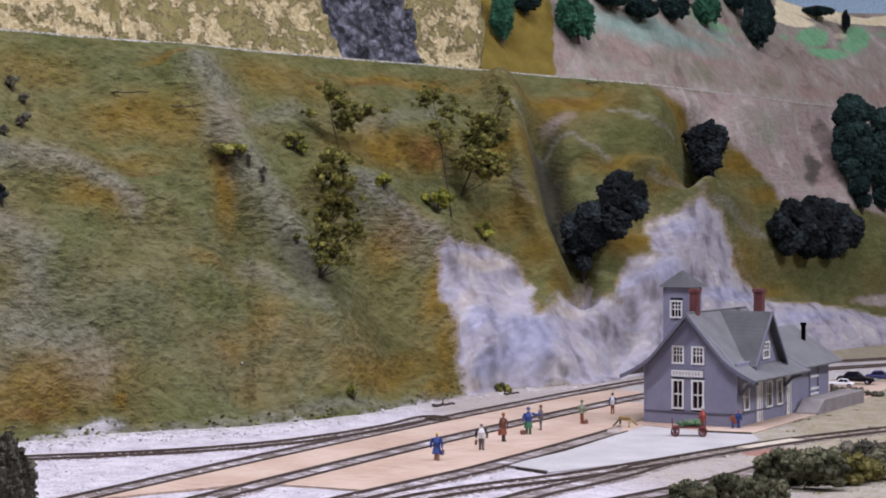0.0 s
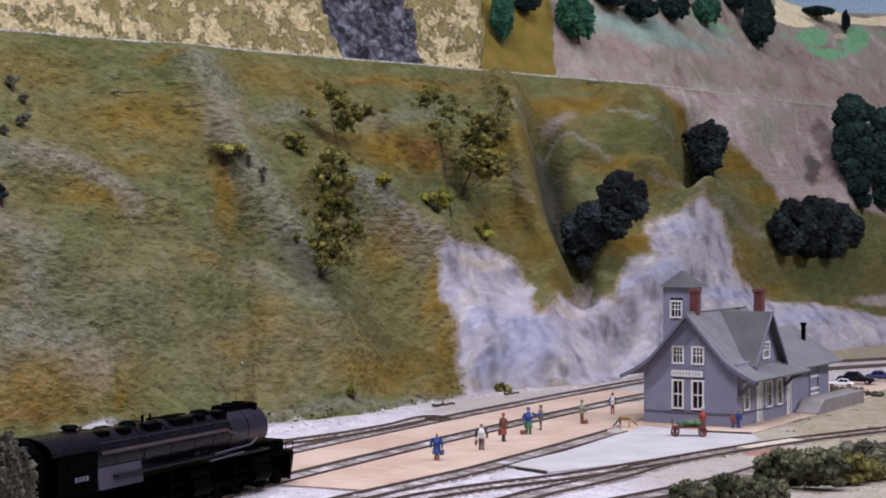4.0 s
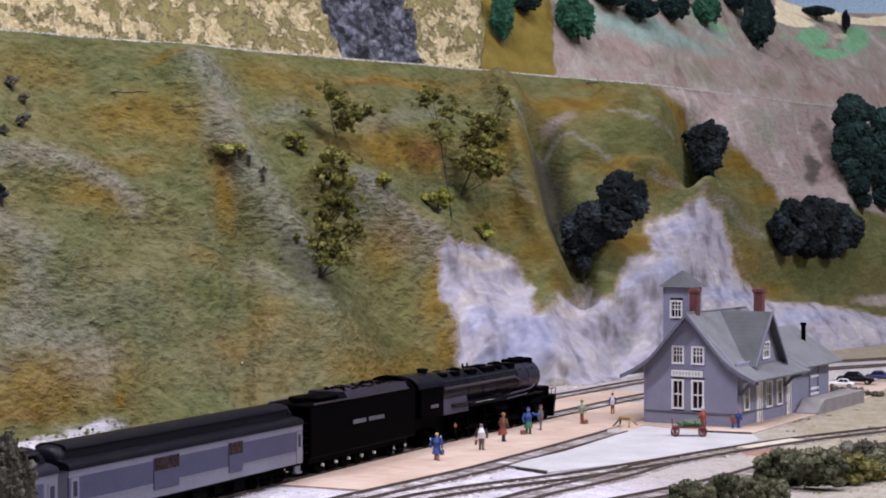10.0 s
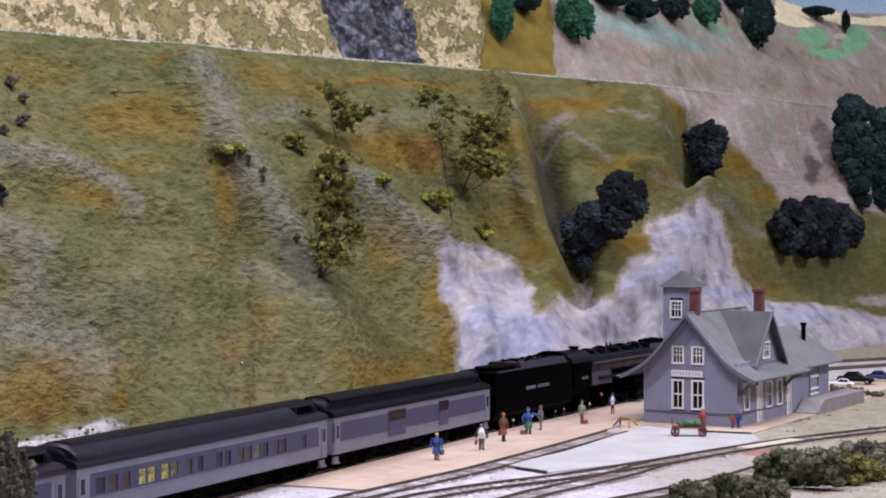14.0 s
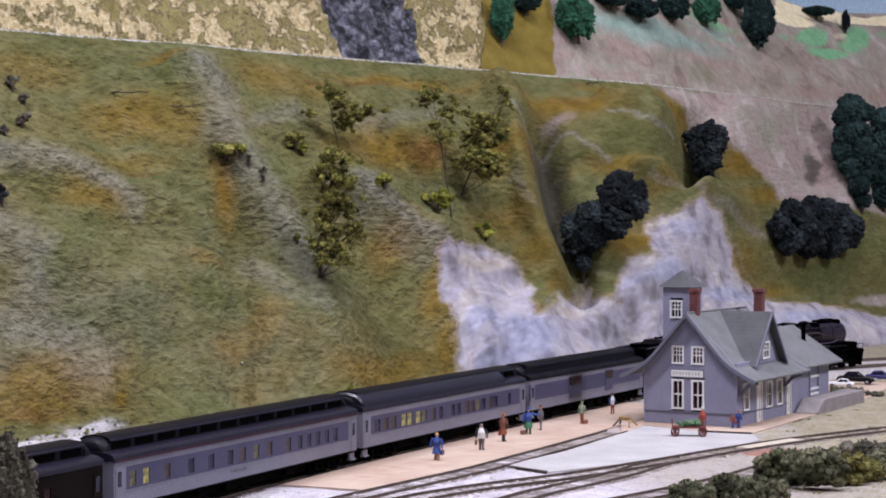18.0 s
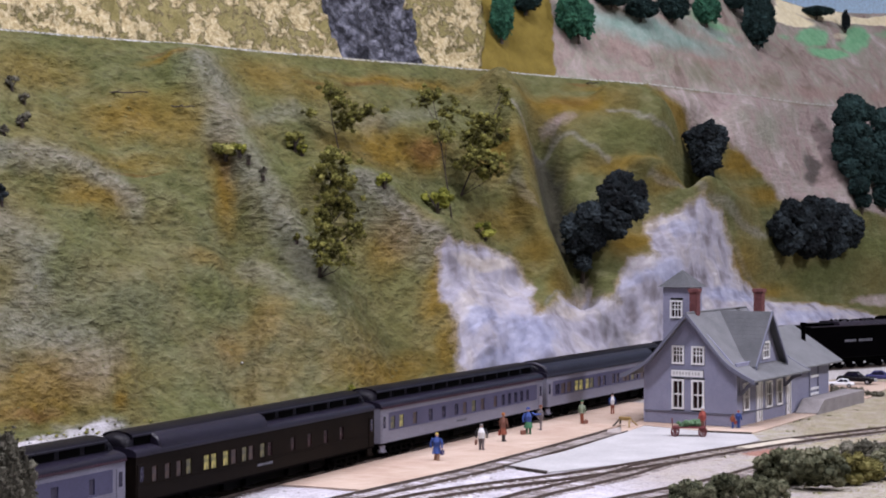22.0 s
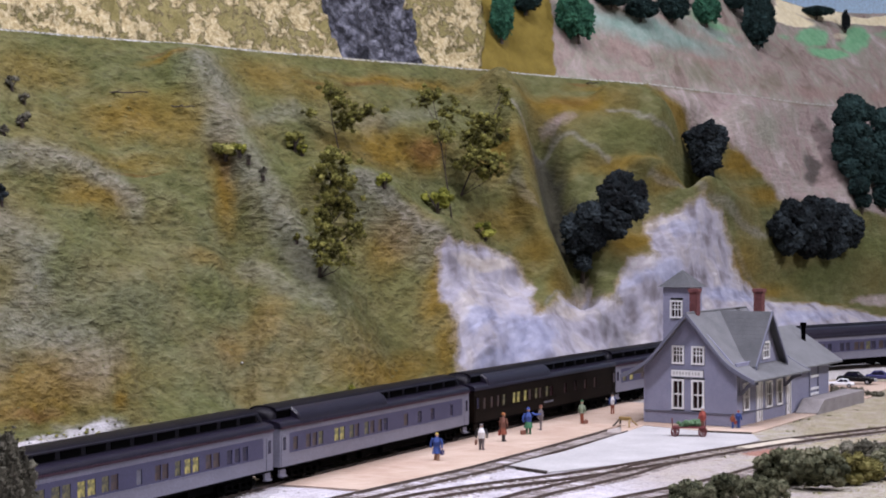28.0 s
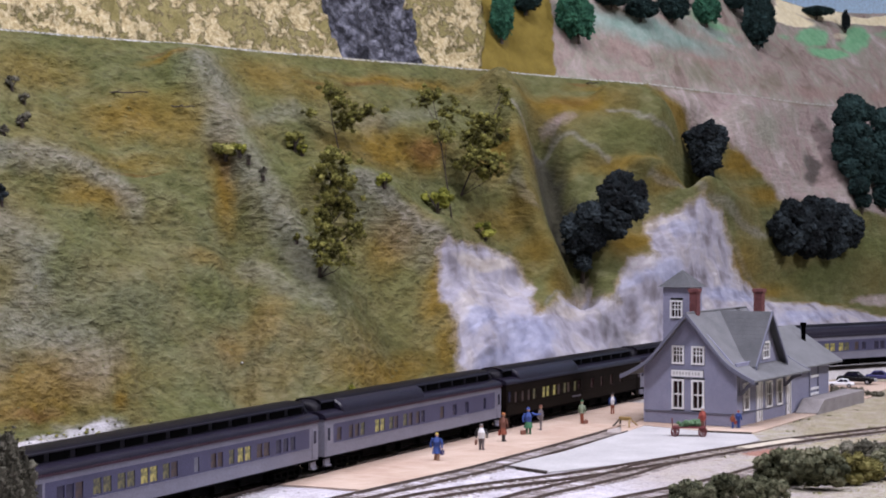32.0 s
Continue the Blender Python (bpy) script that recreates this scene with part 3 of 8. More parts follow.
def upper_material():
    m, nt, b = base_mat("upper_slope")
    chunk = noise_tex(nt, 52, 6, 0.70)
    fine = noise_tex(nt, 210, 4, 0.65)
    cream = ramp(nt, fine, [(0.34, (0.310, 0.240, 0.115)), (0.48, (0.430, 0.350, 0.190)), (0.64, (0.540, 0.465, 0.300))])
    moss = ramp(nt, chunk, [(0.34, (0.190, 0.162, 0.058)), (0.50, (0.250, 0.215, 0.090)), (0.6, (0.33, 0.29, 0.145))])
    low = nt.nodes.new("ShaderNodeAttribute")
    low.attribute_name = "bare"
    crust = maths(nt, "ADD", chunk, maths(nt, "MULTIPLY", low.outputs["Fac"], 0.10))
    crust = ramp(nt, crust, [(0.505, (0, 0, 0)), (0.565, (1, 1, 1))])
    col = mix(nt, crust, moss, cream)
    rubble = node(nt, "ShaderNodeTexVoronoi", Scale=75.0, Randomness=1.0)
    tc = nt.nodes.new("ShaderNodeTexCoord")
    jumble = node(nt, "ShaderNodeTexNoise", Scale=70.0, Detail=3.0)
    nt.links.new(tc.outputs["Object"], jumble.inputs["Vector"])
    nt.links.new(mix(nt, 0.022, tc.outputs["Object"], jumble.outputs["Color"], "ADD"), rubble.inputs["Vector"])
    gap = ramp(nt, rubble.outputs["Distance"], [(0.26, (1.2, 1.2, 1.2)), (0.5, (0.85, 0.85, 0.85)), (0.72, (0.25, 0.25, 0.26))])
    slate = ramp(nt, noise_tex(nt, 60, 5, 0.65), [(0.38, (0.040, 0.041, 0.052)), (0.5, (0.105, 0.108, 0.135)), (0.62, (0.215, 0.220, 0.260))])
    slate = mix(nt, 0.85, slate, gap, "MULTIPLY")
    stone = mask(nt, "slate", 60, 0.42, 0.52, 0.3)
    col = mix(nt, stone, col, slate)
    ochre = ramp(nt, noise_tex(nt, 30, 4), [(0.3, (0.135, 0.098, 0.014)), (0.7, (0.215, 0.160, 0.032))])
    soil = mask(nt, "ochre", 50, 0.4, 0.6, 0.4)
    col = mix(nt, soil, col, ochre)
    daub = noise_tex(nt, 17, 6, 0.6, None, 1.0)
    pink = ramp(nt, daub, [(0.32, (0.200, 0.155, 0.130)), (0.44, (0.305, 0.240, 0.215)), (0.52, (0.280, 0.262, 0.215)), (0.60, (0.350, 0.295, 0.268)), (0.70, (0.430, 0.385, 0.365))])
    pink = mix(nt, 0.7, pink, ramp(nt, noise_tex(nt, 70, 5, 0.6), [(0.33, (0.80, 0.78, 0.76)), (0.66, (1.12, 1.12, 1.12))]), "MULTIPLY")
    rose = mask(nt, "rose", 40, 0.2, 0.9, 0.5)
    pink = mix(nt, maths(nt, "MULTIPLY", rose, 0.6), pink, (0.270, 0.170, 0.145))
    sprig = mask(nt, "sprig", 60, 0.2, 0.9, 0.6)
    pink = mix(nt, maths(nt, "MULTIPLY", sprig, 0.6), pink, (0.160, 0.160, 0.100))
    zone = mask(nt, "pink", 40, 0.4, 0.6, 0.35)
    col = mix(nt, zone, col, pink)
    teal = ramp(nt, noise_tex(nt, 40, 4), [(0.3, (0.130, 0.260, 0.215)), (0.7, (0.300, 0.400, 0.360))])
    col = mix(nt, maths(nt, "MULTIPLY", mask(nt, "teal", 40, 0.25, 0.9, 0.5), 0.8), col, teal)
    green = ramp(nt, noise_tex(nt, 80, 4), [(0.3, (0.105, 0.340, 0.160)), (0.7, (0.200, 0.460, 0.250))])
    col = mix(nt, maths(nt, "MULTIPLY", mask(nt, "green", 50, 0.3, 0.8, 0.5), 0.85), col, green)
    sand = ramp(nt, noise_tex(nt, 60, 4), [(0.3, (0.700, 0.600, 0.370)), (0.7, (0.840, 0.760, 0.540))])
    col = mix(nt, mask(nt, "sand", 40, 0.4, 0.6, 0.3), col, sand)
    # Shade under the upper trees, mixed into the slope's colour.
    col = mix(nt, maths(nt, "MULTIPLY", mask(nt, "painted_shade", 40, 0.3, 0.9, 0.3), 0.7), col, (0.09, 0.08, 0.085))
    speck = ramp(nt, fine, [(0.25, (0.75, 0.75, 0.75)), (0.75, (1.2, 1.2, 1.2))])
    col = mix(nt, 0.5, col, speck, "MULTIPLY")
    nt.links.new(col, b.inputs["Base Color"])
    b.inputs["Roughness"].default_value = 0.85
    b.inputs["Specular IOR Level"].default_value = 0.25
    calm = maths(nt, "SUBTRACT", 1.0, maths(nt, "MULTIPLY", maths(nt, "MAXIMUM", zone, soil), 0.85))
    relief = maths(nt, "ADD", maths(nt, "MULTIPLY", crust, 0.55), maths(nt, "MULTIPLY", fine, 0.6))
    relief = maths(nt, "ADD", relief, maths(nt, "MULTIPLY", maths(nt, "MULTIPLY", stone, rubble.outputs["Distance"]), -1.8))
    bump(nt, b, maths(nt, "MULTIPLY", relief, calm), 1.0, 0.0055)
    return m


def build_upper():
    a = np.concatenate([np.linspace(-700, -40, 30), np.linspace(-30, 1600, 460), np.linspace(1620, 2300, 24)])
    b = np.linspace(-8, 300, 120)
    A, B = np.meshgrid(a, b)
    X, Y, Z = upper_points(A, B)
    A, B = A + 16 * fbm(A, B, 0.015, 4, 41.0) + 5 * fbm(A, B, 0.07, 3, 42.0), B + 10 * fbm(A, B, 0.02, 4, 43.0)
    masks = {}
    low, high = (620, 7.9), (570, 67.5)
    left = low[0] + (high[0] - low[0]) * (B - low[1]) / (high[1] - low[1])
    low2, high2 = (742, 9.4), (718, 77)
    right = low2[0] + (high2[0] - low2[0]) * (B - low2[1]) / (high2[1] - low2[1])
    masks["slate"] = np.clip(1 - np.maximum(left - A, A - right) / 10.0, 0, 1) * 0.9
    edge = 846 - 0.05 * B
    masks["ochre"] = np.clip((A - edge) / 20, 0, 1)
    split = 978 - 0.12 * B
    masks["pink"] = np.clip((A - split) / 16, 0, 1)
    masks["teal"] = blobs(A, B, [((1150, 92.3), 140, 24, 1.1), ((1050, 93.5), 60, 20, 0.9), ((1260, 132.6), 60, 20, 0.8)])
    masks["green"] = blobs(A, B, [((1436, 206.3), 26, 36, 1.4), ((1470, 160.6), 40, 20, 1.4), ((1512, 210.3), 26, 40, 1.3), ((1250, 152), 60, 14, 0.8), ((1280, 122.9), 25, 12, 0.5), ((1390, 187.3), 18, 16, 0.6), ((1565, 232.8), 24, 20, 0.7)])
    masks["sand"] = blobs(A, B, [((1370, 251.6), 60, 24, 1.3), ((1440, 284), 70, 18, 1.3), ((1540, 273.9), 70, 16, 1.3), ((1480, 220), 22, 22, 0.5), ((1650, 274.8), 80, 20, 1.0)])
    masks["bare"] = np.clip(1.0 - B / 34.0, 0, 1) + 0.7 * np.clip((A - 735) / 30, 0, 1) * np.clip((850 - A) / 30, 0, 1) + 0.8 * blobs(A, B, [((60, 50), 60, 40, 1.0), ((150, 40), 70, 26, 1.0), ((345, 60), 24, 40, 0.9), ((520, 45), 70, 20, 0.8)])
    masks["rose"] = blobs(A, B, [((1220, 85), 40, 26, 1.0), ((1240, 70), 50, 20, 0.8), ((1460, 40), 80, 20, 0.7), ((1100, 60), 60, 30, 0.5), ((1560, 50), 40, 20, 0.9)])
    masks["sprig"] = blobs(A, B, [((1245, 40), 40, 24, 1.0), ((1180, 50), 40, 20, 0.6), ((1360, 50), 30, 30, 0.7), ((1400, 130), 40, 30, 0.5)])
    # Painted shade at the feet of four upper-slope trees.
    masks["painted_shade"] = blobs(A, B, [((1012, 59.4), 16, 30, 0.6), ((1335, 113.8), 16, 26, 0.6), ((1140, 104.2), 40, 14, 0.5), ((885, 41.1), 12, 18, 0.4)])
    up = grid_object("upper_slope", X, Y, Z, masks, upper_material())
    tagged(up, "cream and slate cliff running into a mauve painted slope", "cliff", kind="structure")
    # the shelf between the hillside and the cliff
    A2, R = np.meshgrid(np.linspace(-700, 2300, 120), np.array([0.003, 0.03, 0.07]))
    Y2 = crest_y(A2) + R
    shelf = grid_object("shelf", (A2 - 784) / FAN * Y2, Y2, np.full(A2.shape, SHELF - 0.005), {}, M["shelf_plaster"])
    tagged(shelf, "narrow white plaster shelf along the hilltop", "shelf", kind="structure")


def ground_material():
    m, nt, b = base_mat("ground_gravel")
    med = noise_tex(nt, 40, 5, 0.6)
    fine = noise_tex(nt, 420, 5, 0.75)
    gravel = ramp(nt, fine, [(0.34, (0.46, 0.435, 0.455)), (0.44, (0.64, 0.615, 0.650)), (0.62, (0.78, 0.755, 0.795))])
    grey = ramp(nt, med, [(0.35, (0.62, 0.60, 0.64)), (0.65, (1.0, 1.0, 1.0))])
    gravel = mix(nt, 0.7, gravel, grey, "MULTIPLY")
    tan = ramp(nt, fine, [(0.36, (0.31, 0.262, 0.215)), (0.5, (0.41, 0.36, 0.31)), (0.64, (0.50, 0.45, 0.395))])
    dirt = ramp(nt, med, [(0.35, (0.75, 0.70, 0.66)), (0.65, (1.0, 1.0, 1.0))])
    tan = mix(nt, 0.8, tan, dirt, "MULTIPLY")
    col = mix(nt, mask(nt, "tan", 40, 0.3, 0.75, 0.6), gravel, tan)
    weed = ramp(nt, fine, [(0.3, (0.16, 0.16, 0.05)), (0.7, (0.38, 0.36, 0.16))])
    col = mix(nt, maths(nt, "MULTIPLY", mask(nt, "weed", 90, 0.4, 0.75, 0.9), 0.7), col, weed)
    red = ramp(nt, fine, [(0.3, (0.26, 0.12, 0.09)), (0.7, (0.42, 0.24, 0.19))])
    col = mix(nt, mask(nt, "red", 60, 0.35, 0.6, 0.3), col, red)
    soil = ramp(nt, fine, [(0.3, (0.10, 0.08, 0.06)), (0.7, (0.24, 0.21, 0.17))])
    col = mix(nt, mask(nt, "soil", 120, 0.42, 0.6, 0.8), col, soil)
    nt.links.new(col, b.inputs["Base Color"])
    b.inputs["Roughness"].default_value = 0.95
    b.inputs["Specular IOR Level"].default_value = 0.15
    lump = noise_tex(nt, 150, 4, 0.65)
    col = mix(nt, 0.75, col, ramp(nt, lump, [(0.32, (0.66, 0.62, 0.62)), (0.43, (1.0, 0.99, 0.99)), (0.64, (1.10, 1.10, 1.10))]), "MULTIPLY")
    nt.links.new(col, b.inputs["Base Color"])
    bump(nt, b, maths(nt, "ADD", fine, maths(nt, "MULTIPLY", lump, 1.5)), 0.9, 0.0024)
    return m


def build_ground():
    xs = np.concatenate([np.linspace(-2.6, -0.5, 16), np.linspace(-0.48, 0.75, 190), np.linspace(0.8, 3.2, 16)])
    ys = np.concatenate([np.linspace(-2.4, 0.85, 16), np.linspace(0.9, 2.7, 250), np.linspace(2.75, 3.5, 8)])
    X, Y = np.meshgrid(xs, ys)
    Z = -0.0021 + 0.0005 * fbm(X, Y, 30, 4, 1.0)
    hump = np.zeros(X.shape)
    c = 784 + FAN * X / np.maximum(Y, 0.3)
    hump += 0.003 * np.exp(-((Y - foot_y(c)) / 0.025) ** 2) * (Y > 0.9)
    Z = np.where(Y > foot_y(c) + 0.02, -0.01, Z + hump)
    masks = {}
    masks["tan"] = np.clip(np.maximum(0.62 * np.clip((X - 0.02 - (1.25 - Y) * 0.3) / 0.12, 0, 1), 0.9 * np.clip((X - 0.22) / 0.1, 0, 1)), 0, 1)
    masks["weed"] = 0.55 * np.clip((X - 0.05) / 0.2, 0, 1) + 0.5 * np.exp(-((Y - foot_y(c)) / 0.035) ** 2) * (X < 0.02)
    rx, ry = (0.2574, 1.3469)
    masks["red"] = 1.1 * np.exp(-(((X - rx) / 0.034) ** 2 + ((Y - ry) / 0.030) ** 2) ** 1.5)
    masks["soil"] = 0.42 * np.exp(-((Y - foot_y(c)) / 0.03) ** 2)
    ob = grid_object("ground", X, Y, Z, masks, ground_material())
    tagged(ob, "pale gravel yard running into tan dirt", "ground", kind="structure")


def build_room():
    def slab(name, label, x0, x1, y0, y1, z0, z1, mat):
        bm = BM()
        box(bm, x0, x1, y0, y1, z0, z1)
        tagged(new(name, mesh_of(name, bm, mat)), label, name.split("_")[0], kind="structure")
    slab("floor", "dark carpet floor of the layout room", -3.2, 3.8, -3.2, 4.2, -1.15, -1.05, M["carpet"])
    slab("ceiling", "plain white ceiling", -3.2, 3.8, -3.2, 4.2, CEILING, CEILING + 0.1, M["plaster"])
    slab("wall_south", "plain painted room wall", -3.2, 3.8, -3.2, -3.1, -1.05, CEILING, M["wall_paint"])
    slab("wall_west", "plain painted room wall", -3.2, -3.1, -3.1, 4.1, -1.05, CEILING, M["wall_paint"])
    slab("wall_east", "plain painted room wall", 3.7, 3.8, -3.1, 4.1, -1.05, CEILING, M["wall_paint"])
    slab("wall_north", "sky blue painted backdrop wall", -3.2, 3.8, 3.65, 3.75, -1.05, CEILING, M["sky_paint"])
    for x, y, watts in LAMPS:
        lamp = thing("ceiling_light", "white fluorescent ceiling light, added out of view", "ceiling light", pose(x, y, CEILING), "ceiling lights")
        bm = BM()
        box(bm, -0.63, 0.63, -0.18, 0.18, -0.022, 0.0)
        part("housing", bm, M["plaster"], lamp)


build_ground()
build_hill()
build_upper()
build_room()


# ---- foliage ----
class Heap:
    """Collects many small lumps and leaves into one mesh."""
    ICO = None

    def __init__(self, seed):
        self.v, self.f, self.r = [], [], random.Random(seed)
        if Heap.ICO is None:
            bm = BM()
            bmesh.ops.create_icosphere(bm, subdivisions=2, radius=1)
            Heap.ICO = (np.array([v.co[:] for v in bm.verts]), [[v.index for v in f.verts] for f in bm.faces])
            bm.free()

    def lump(self, c, r, flat=0.85):
        vs, fs = Heap.ICO
        off = self.r.uniform(0, 50)
        k = np.array([1 + 0.45 * noise.noise((v[0] * 1.7 + off, v[1] * 1.7, v[2] * 1.7)) + 0.28 * noise.noise((v[0] * 4 + off, v[1] * 4, v[2] * 4)) for v in vs])
        base = len(self.v)
        self.v.extend((np.array(c) + vs * k[:, None] * r * np.array([1, 1, flat])).tolist())
        self.f.extend([[i + base for i in f] for f in fs])

    def leaf(self, c, s):
        base = len(self.v)
        a = Vector([self.r.gauss(0, 1) for _ in range(3)]).normalized()
        b = a.orthogonal().normalized()
        d = a.cross(b)
        for p in (a * s, b * s * 0.6, -a * s, -b * s * 0.6, d * s * 0.5):
            self.v.append((Vector(c) + p)[:])
        self.f.extend([[base, base + 1, base + 4], [base + 1, base + 2, base + 4], [base + 2, base + 3, base + 4], [base + 3, base, base + 4], [base, base + 3, base + 2, base + 1]])

    def mesh(self, name, mat):
        me = bpy.data.meshes.new(name)
        me.from_pydata(self.v, [], self.f)
        me.materials.append(mat)
        return me


def foliage(name, label, at, size, mat, seed, lumps=60, leaves=500, lean=0.0, trunk=0.0, category="bush", group="", lump_size=0.17):
    """A clump of lichen or foam: lumps over an uneven body, with loose crumbs on the outside."""
    ob = thing(name, label, category, Matrix.Translation(at), group)
    h = Heap(seed)
    sx, sy, sz = size
    r = h.r
    for i in range(lumps):
        a, e = r.uniform(0, 2 * math.pi), math.asin(r.uniform(-0.95, 1))
        k = r.uniform(0.35, 0.92) * (1 + 0.25 * noise.noise((math.cos(a) * 1.5 + seed, math.sin(a) * 1.5, e * 1.5)))
        p = Vector((sx * k * math.cos(a) * math.cos(e), sy * k * math.sin(a) * math.cos(e), sz * k * math.sin(e)))
        p.x += lean * p.z
        p.z += sz
        s = lump_size * (sx + sz) * r.uniform(0.6, 1.25)
        h.lump(p, s)
        for j in range(leaves // lumps):
            d = Vector([r.gauss(0, 1) for _ in range(3)]).normalized()
            h.leaf(p + d * s * r.uniform(0.85, 1.2), r.uniform(0.0007, 0.0017))
    crown = new("crown", h.mesh("crown", mat))
    crown.parent = ob
    if trunk:
        bm = BM()
        tube(bm, (-lean * sz, 0.002, -trunk), (0, 0, sz), 0.0022, 0.001, 8)
        for i in range(0 if lean else 4):
            a = i * 1.6 + seed
            tube(bm, (0, 0, sz * 0.3 * i / 4), (sx * 0.6 * math.cos(a), sy * 0.6 * math.sin(a), sz * (0.7 + 0.2 * i)), 0.0012, 0.0006, 6)
        part("trunk", bm, M["bark"], ob)
    return ob


def sparse_tree(label, root, points, mat, seed, thick=0.0022):
    """A twiggy tree: a bent trunk, limbs, and loose tufts at the limb ends. points: (dx, dz, size) from the root."""
    ob = thing("tree", label, "tree", Matrix.Translation(root), "twiggy trees on the hillside")
    h = Heap(seed)
    r = h.r
    bm = BM()
    top = max(points, key=lambda p: p[1])
    spine = [Vector((0, 0, -0.004))]
    for i in range(1, 6):
        k = i / 5
        spine.append(Vector((top[0] * k + r.uniform(-0.002, 0.002), -0.006 * k, top[1] * k * 0.95)))
    for i in range(5):
        tube(bm, spine[i], spine[i + 1], thick * (1 - 0.14 * i), thick * (1 - 0.14 * (i + 1)), 8)
    part("trunk", bm, M["bark"], ob)
    limbs = BM()
    for dx, dz, s in points:
        dy = r.uniform(-0.014, 0.002)
        end = Vector((dx, dy, dz))
        k = max(0, min(4, int(5 * dz / top[1] * 0.88)))
        mid = spine[k].lerp(end, 0.55) + Vector((0, 0, -0.002))
        tube(limbs, spine[k], mid, thick * 0.45, thick * 0.32, 6)
        tube(limbs, mid, end, thick * 0.32, thick * 0.16, 6)
        n = max(10, int(s * 2400))
        for i in range(n):
            d = Vector([r.gauss(0, 0.46) for _ in range(3)])
            p = end + Vector((d.x * s, d.y * s * 0.8, d.z * s * 0.75))
            h.lump(p, s * r.uniform(0.12, 0.27))
            for j in range(18):
                d = Vector([r.gauss(0, 1) for _ in range(3)]).normalized()
                h.leaf(p + d * s * r.uniform(0.12, 0.36), r.uniform(0.0007, 0.0015))
    part("branching", limbs, M["bark"], ob)
    crown = new("crown", h.mesh("crown", mat))
    crown.parent = ob
    return ob


def hill_tree(label, base, tips, mat, seed, thick=0.0016):
    root = on_hill(*base, 0.002)
    rows = []
    for c, b, s in tips:
        p = on_hill(c, b)
        k = root.y / FAN
        rows.append(((c - base[0]) * k, (b - base[1]) * 0.79 * k, s * k))
    return sparse_tree(label, root, rows, mat, seed, thick)


def tips(*rows):
    return [(a[0], a[1], s) for a, s in rows]


OLIVE = "twiggy model tree with loose olive green foliage on the slope"
hill_tree(OLIVE, (565, 216.5), tips(((590, 471.1), 30), ((570, 435.9), 22), ((610, 425.8), 26), ((590, 391.7), 26), ((610, 364.4), 26), ((570, 347.8), 24), ((580, 316), 22),
                                  ((625, 310.5), 22), ((570, 284.8), 24), ((600, 269), 24), ((640, 321.2), 14), ((615, 243.1), 14), ((575, 249.1), 18)), M["leaf_olive"], 3)
hill_tree(OLIVE, (600, 480.9), tips(((590, 597.9), 20), ((605, 580.4), 18), ((625, 550.8), 22), ((650, 558.8), 16), ((580, 615.9), 12), ((610, 531.5), 18), ((680, 561.2), 9), ((550, 551.8), 12)), M["leaf_olive"], 4, 0.0008)
hill_tree(OLIVE, (800, 326.6), tips(((765, 600.7), 20), ((750, 586.2), 14), ((790, 564.2), 18), ((770, 530.5), 14), ((800, 591.2), 10), ((790, 506.8), 16)), M["leaf_olive"], 5, 0.0010)
hill_tree(OLIVE, (815, 397.5), tips(((890, 627.4), 12), ((895, 600.7), 14), ((850, 556.6), 22), ((870, 551.7), 22), ((830, 522.5), 20), ((860, 511.9), 24), ((885, 520.2), 16), ((840, 478.7), 24),
                                  ((870, 467.8), 22), ((820, 458.8), 18), ((855, 441.9), 20), ((880, 443), 12), ((825, 574), 10)), M["leaf_olive"], 6, 0.0010)
for (c, b), w, d, mat, seed in (((775, 335.7), 30, 24, "leaf_lime", 11), ((400, 457.8), 26, 16, "leaf_olive", 12), ((425, 447.7), 12, 10, "leaf_lime", 13), ((522, 477.3), 18, 16, "leaf_olive", 14),
                                ((535, 468.8), 10, 8, "leaf_lime", 15), ((680, 375.5), 24, 12, "leaf_lime", 16), ((858, 282.1), 20, 13, "leaf_lime", 17), ((3, 340.4), 14, 20, "leaf_dark", 18),
                                ((22, 572.1), 12, 12, "leaf_grey", 19), ((44, 546.1), 12, 7, "leaf_grey", 20), ((40, 486), 15, 10, "leaf_grey", 21), ((8, 466.6), 10, 7, "leaf_grey", 22),
                                ((466, 393.6), 7, 8, "leaf_grey", 23), ((440, 429.6), 6, 6, "leaf_grey", 24), ((625, 35.8), 12, 10, "leaf_lime", 25), ((525, 285.4), 8, 6, "leaf_olive", 26), ((890, 3.9), 22, 7, "leaf_olive", 27)):
    p = on_hill(c, b, 0.003)
    k = p.y / FAN
    foliage("bush", "small loose bush on the grassy hillside", p, (w * k, w * k * 0.7, d * k), M[mat], seed, 9, 160, 0, 0.004, "bush", "small bushes on the hillside", 0.2)


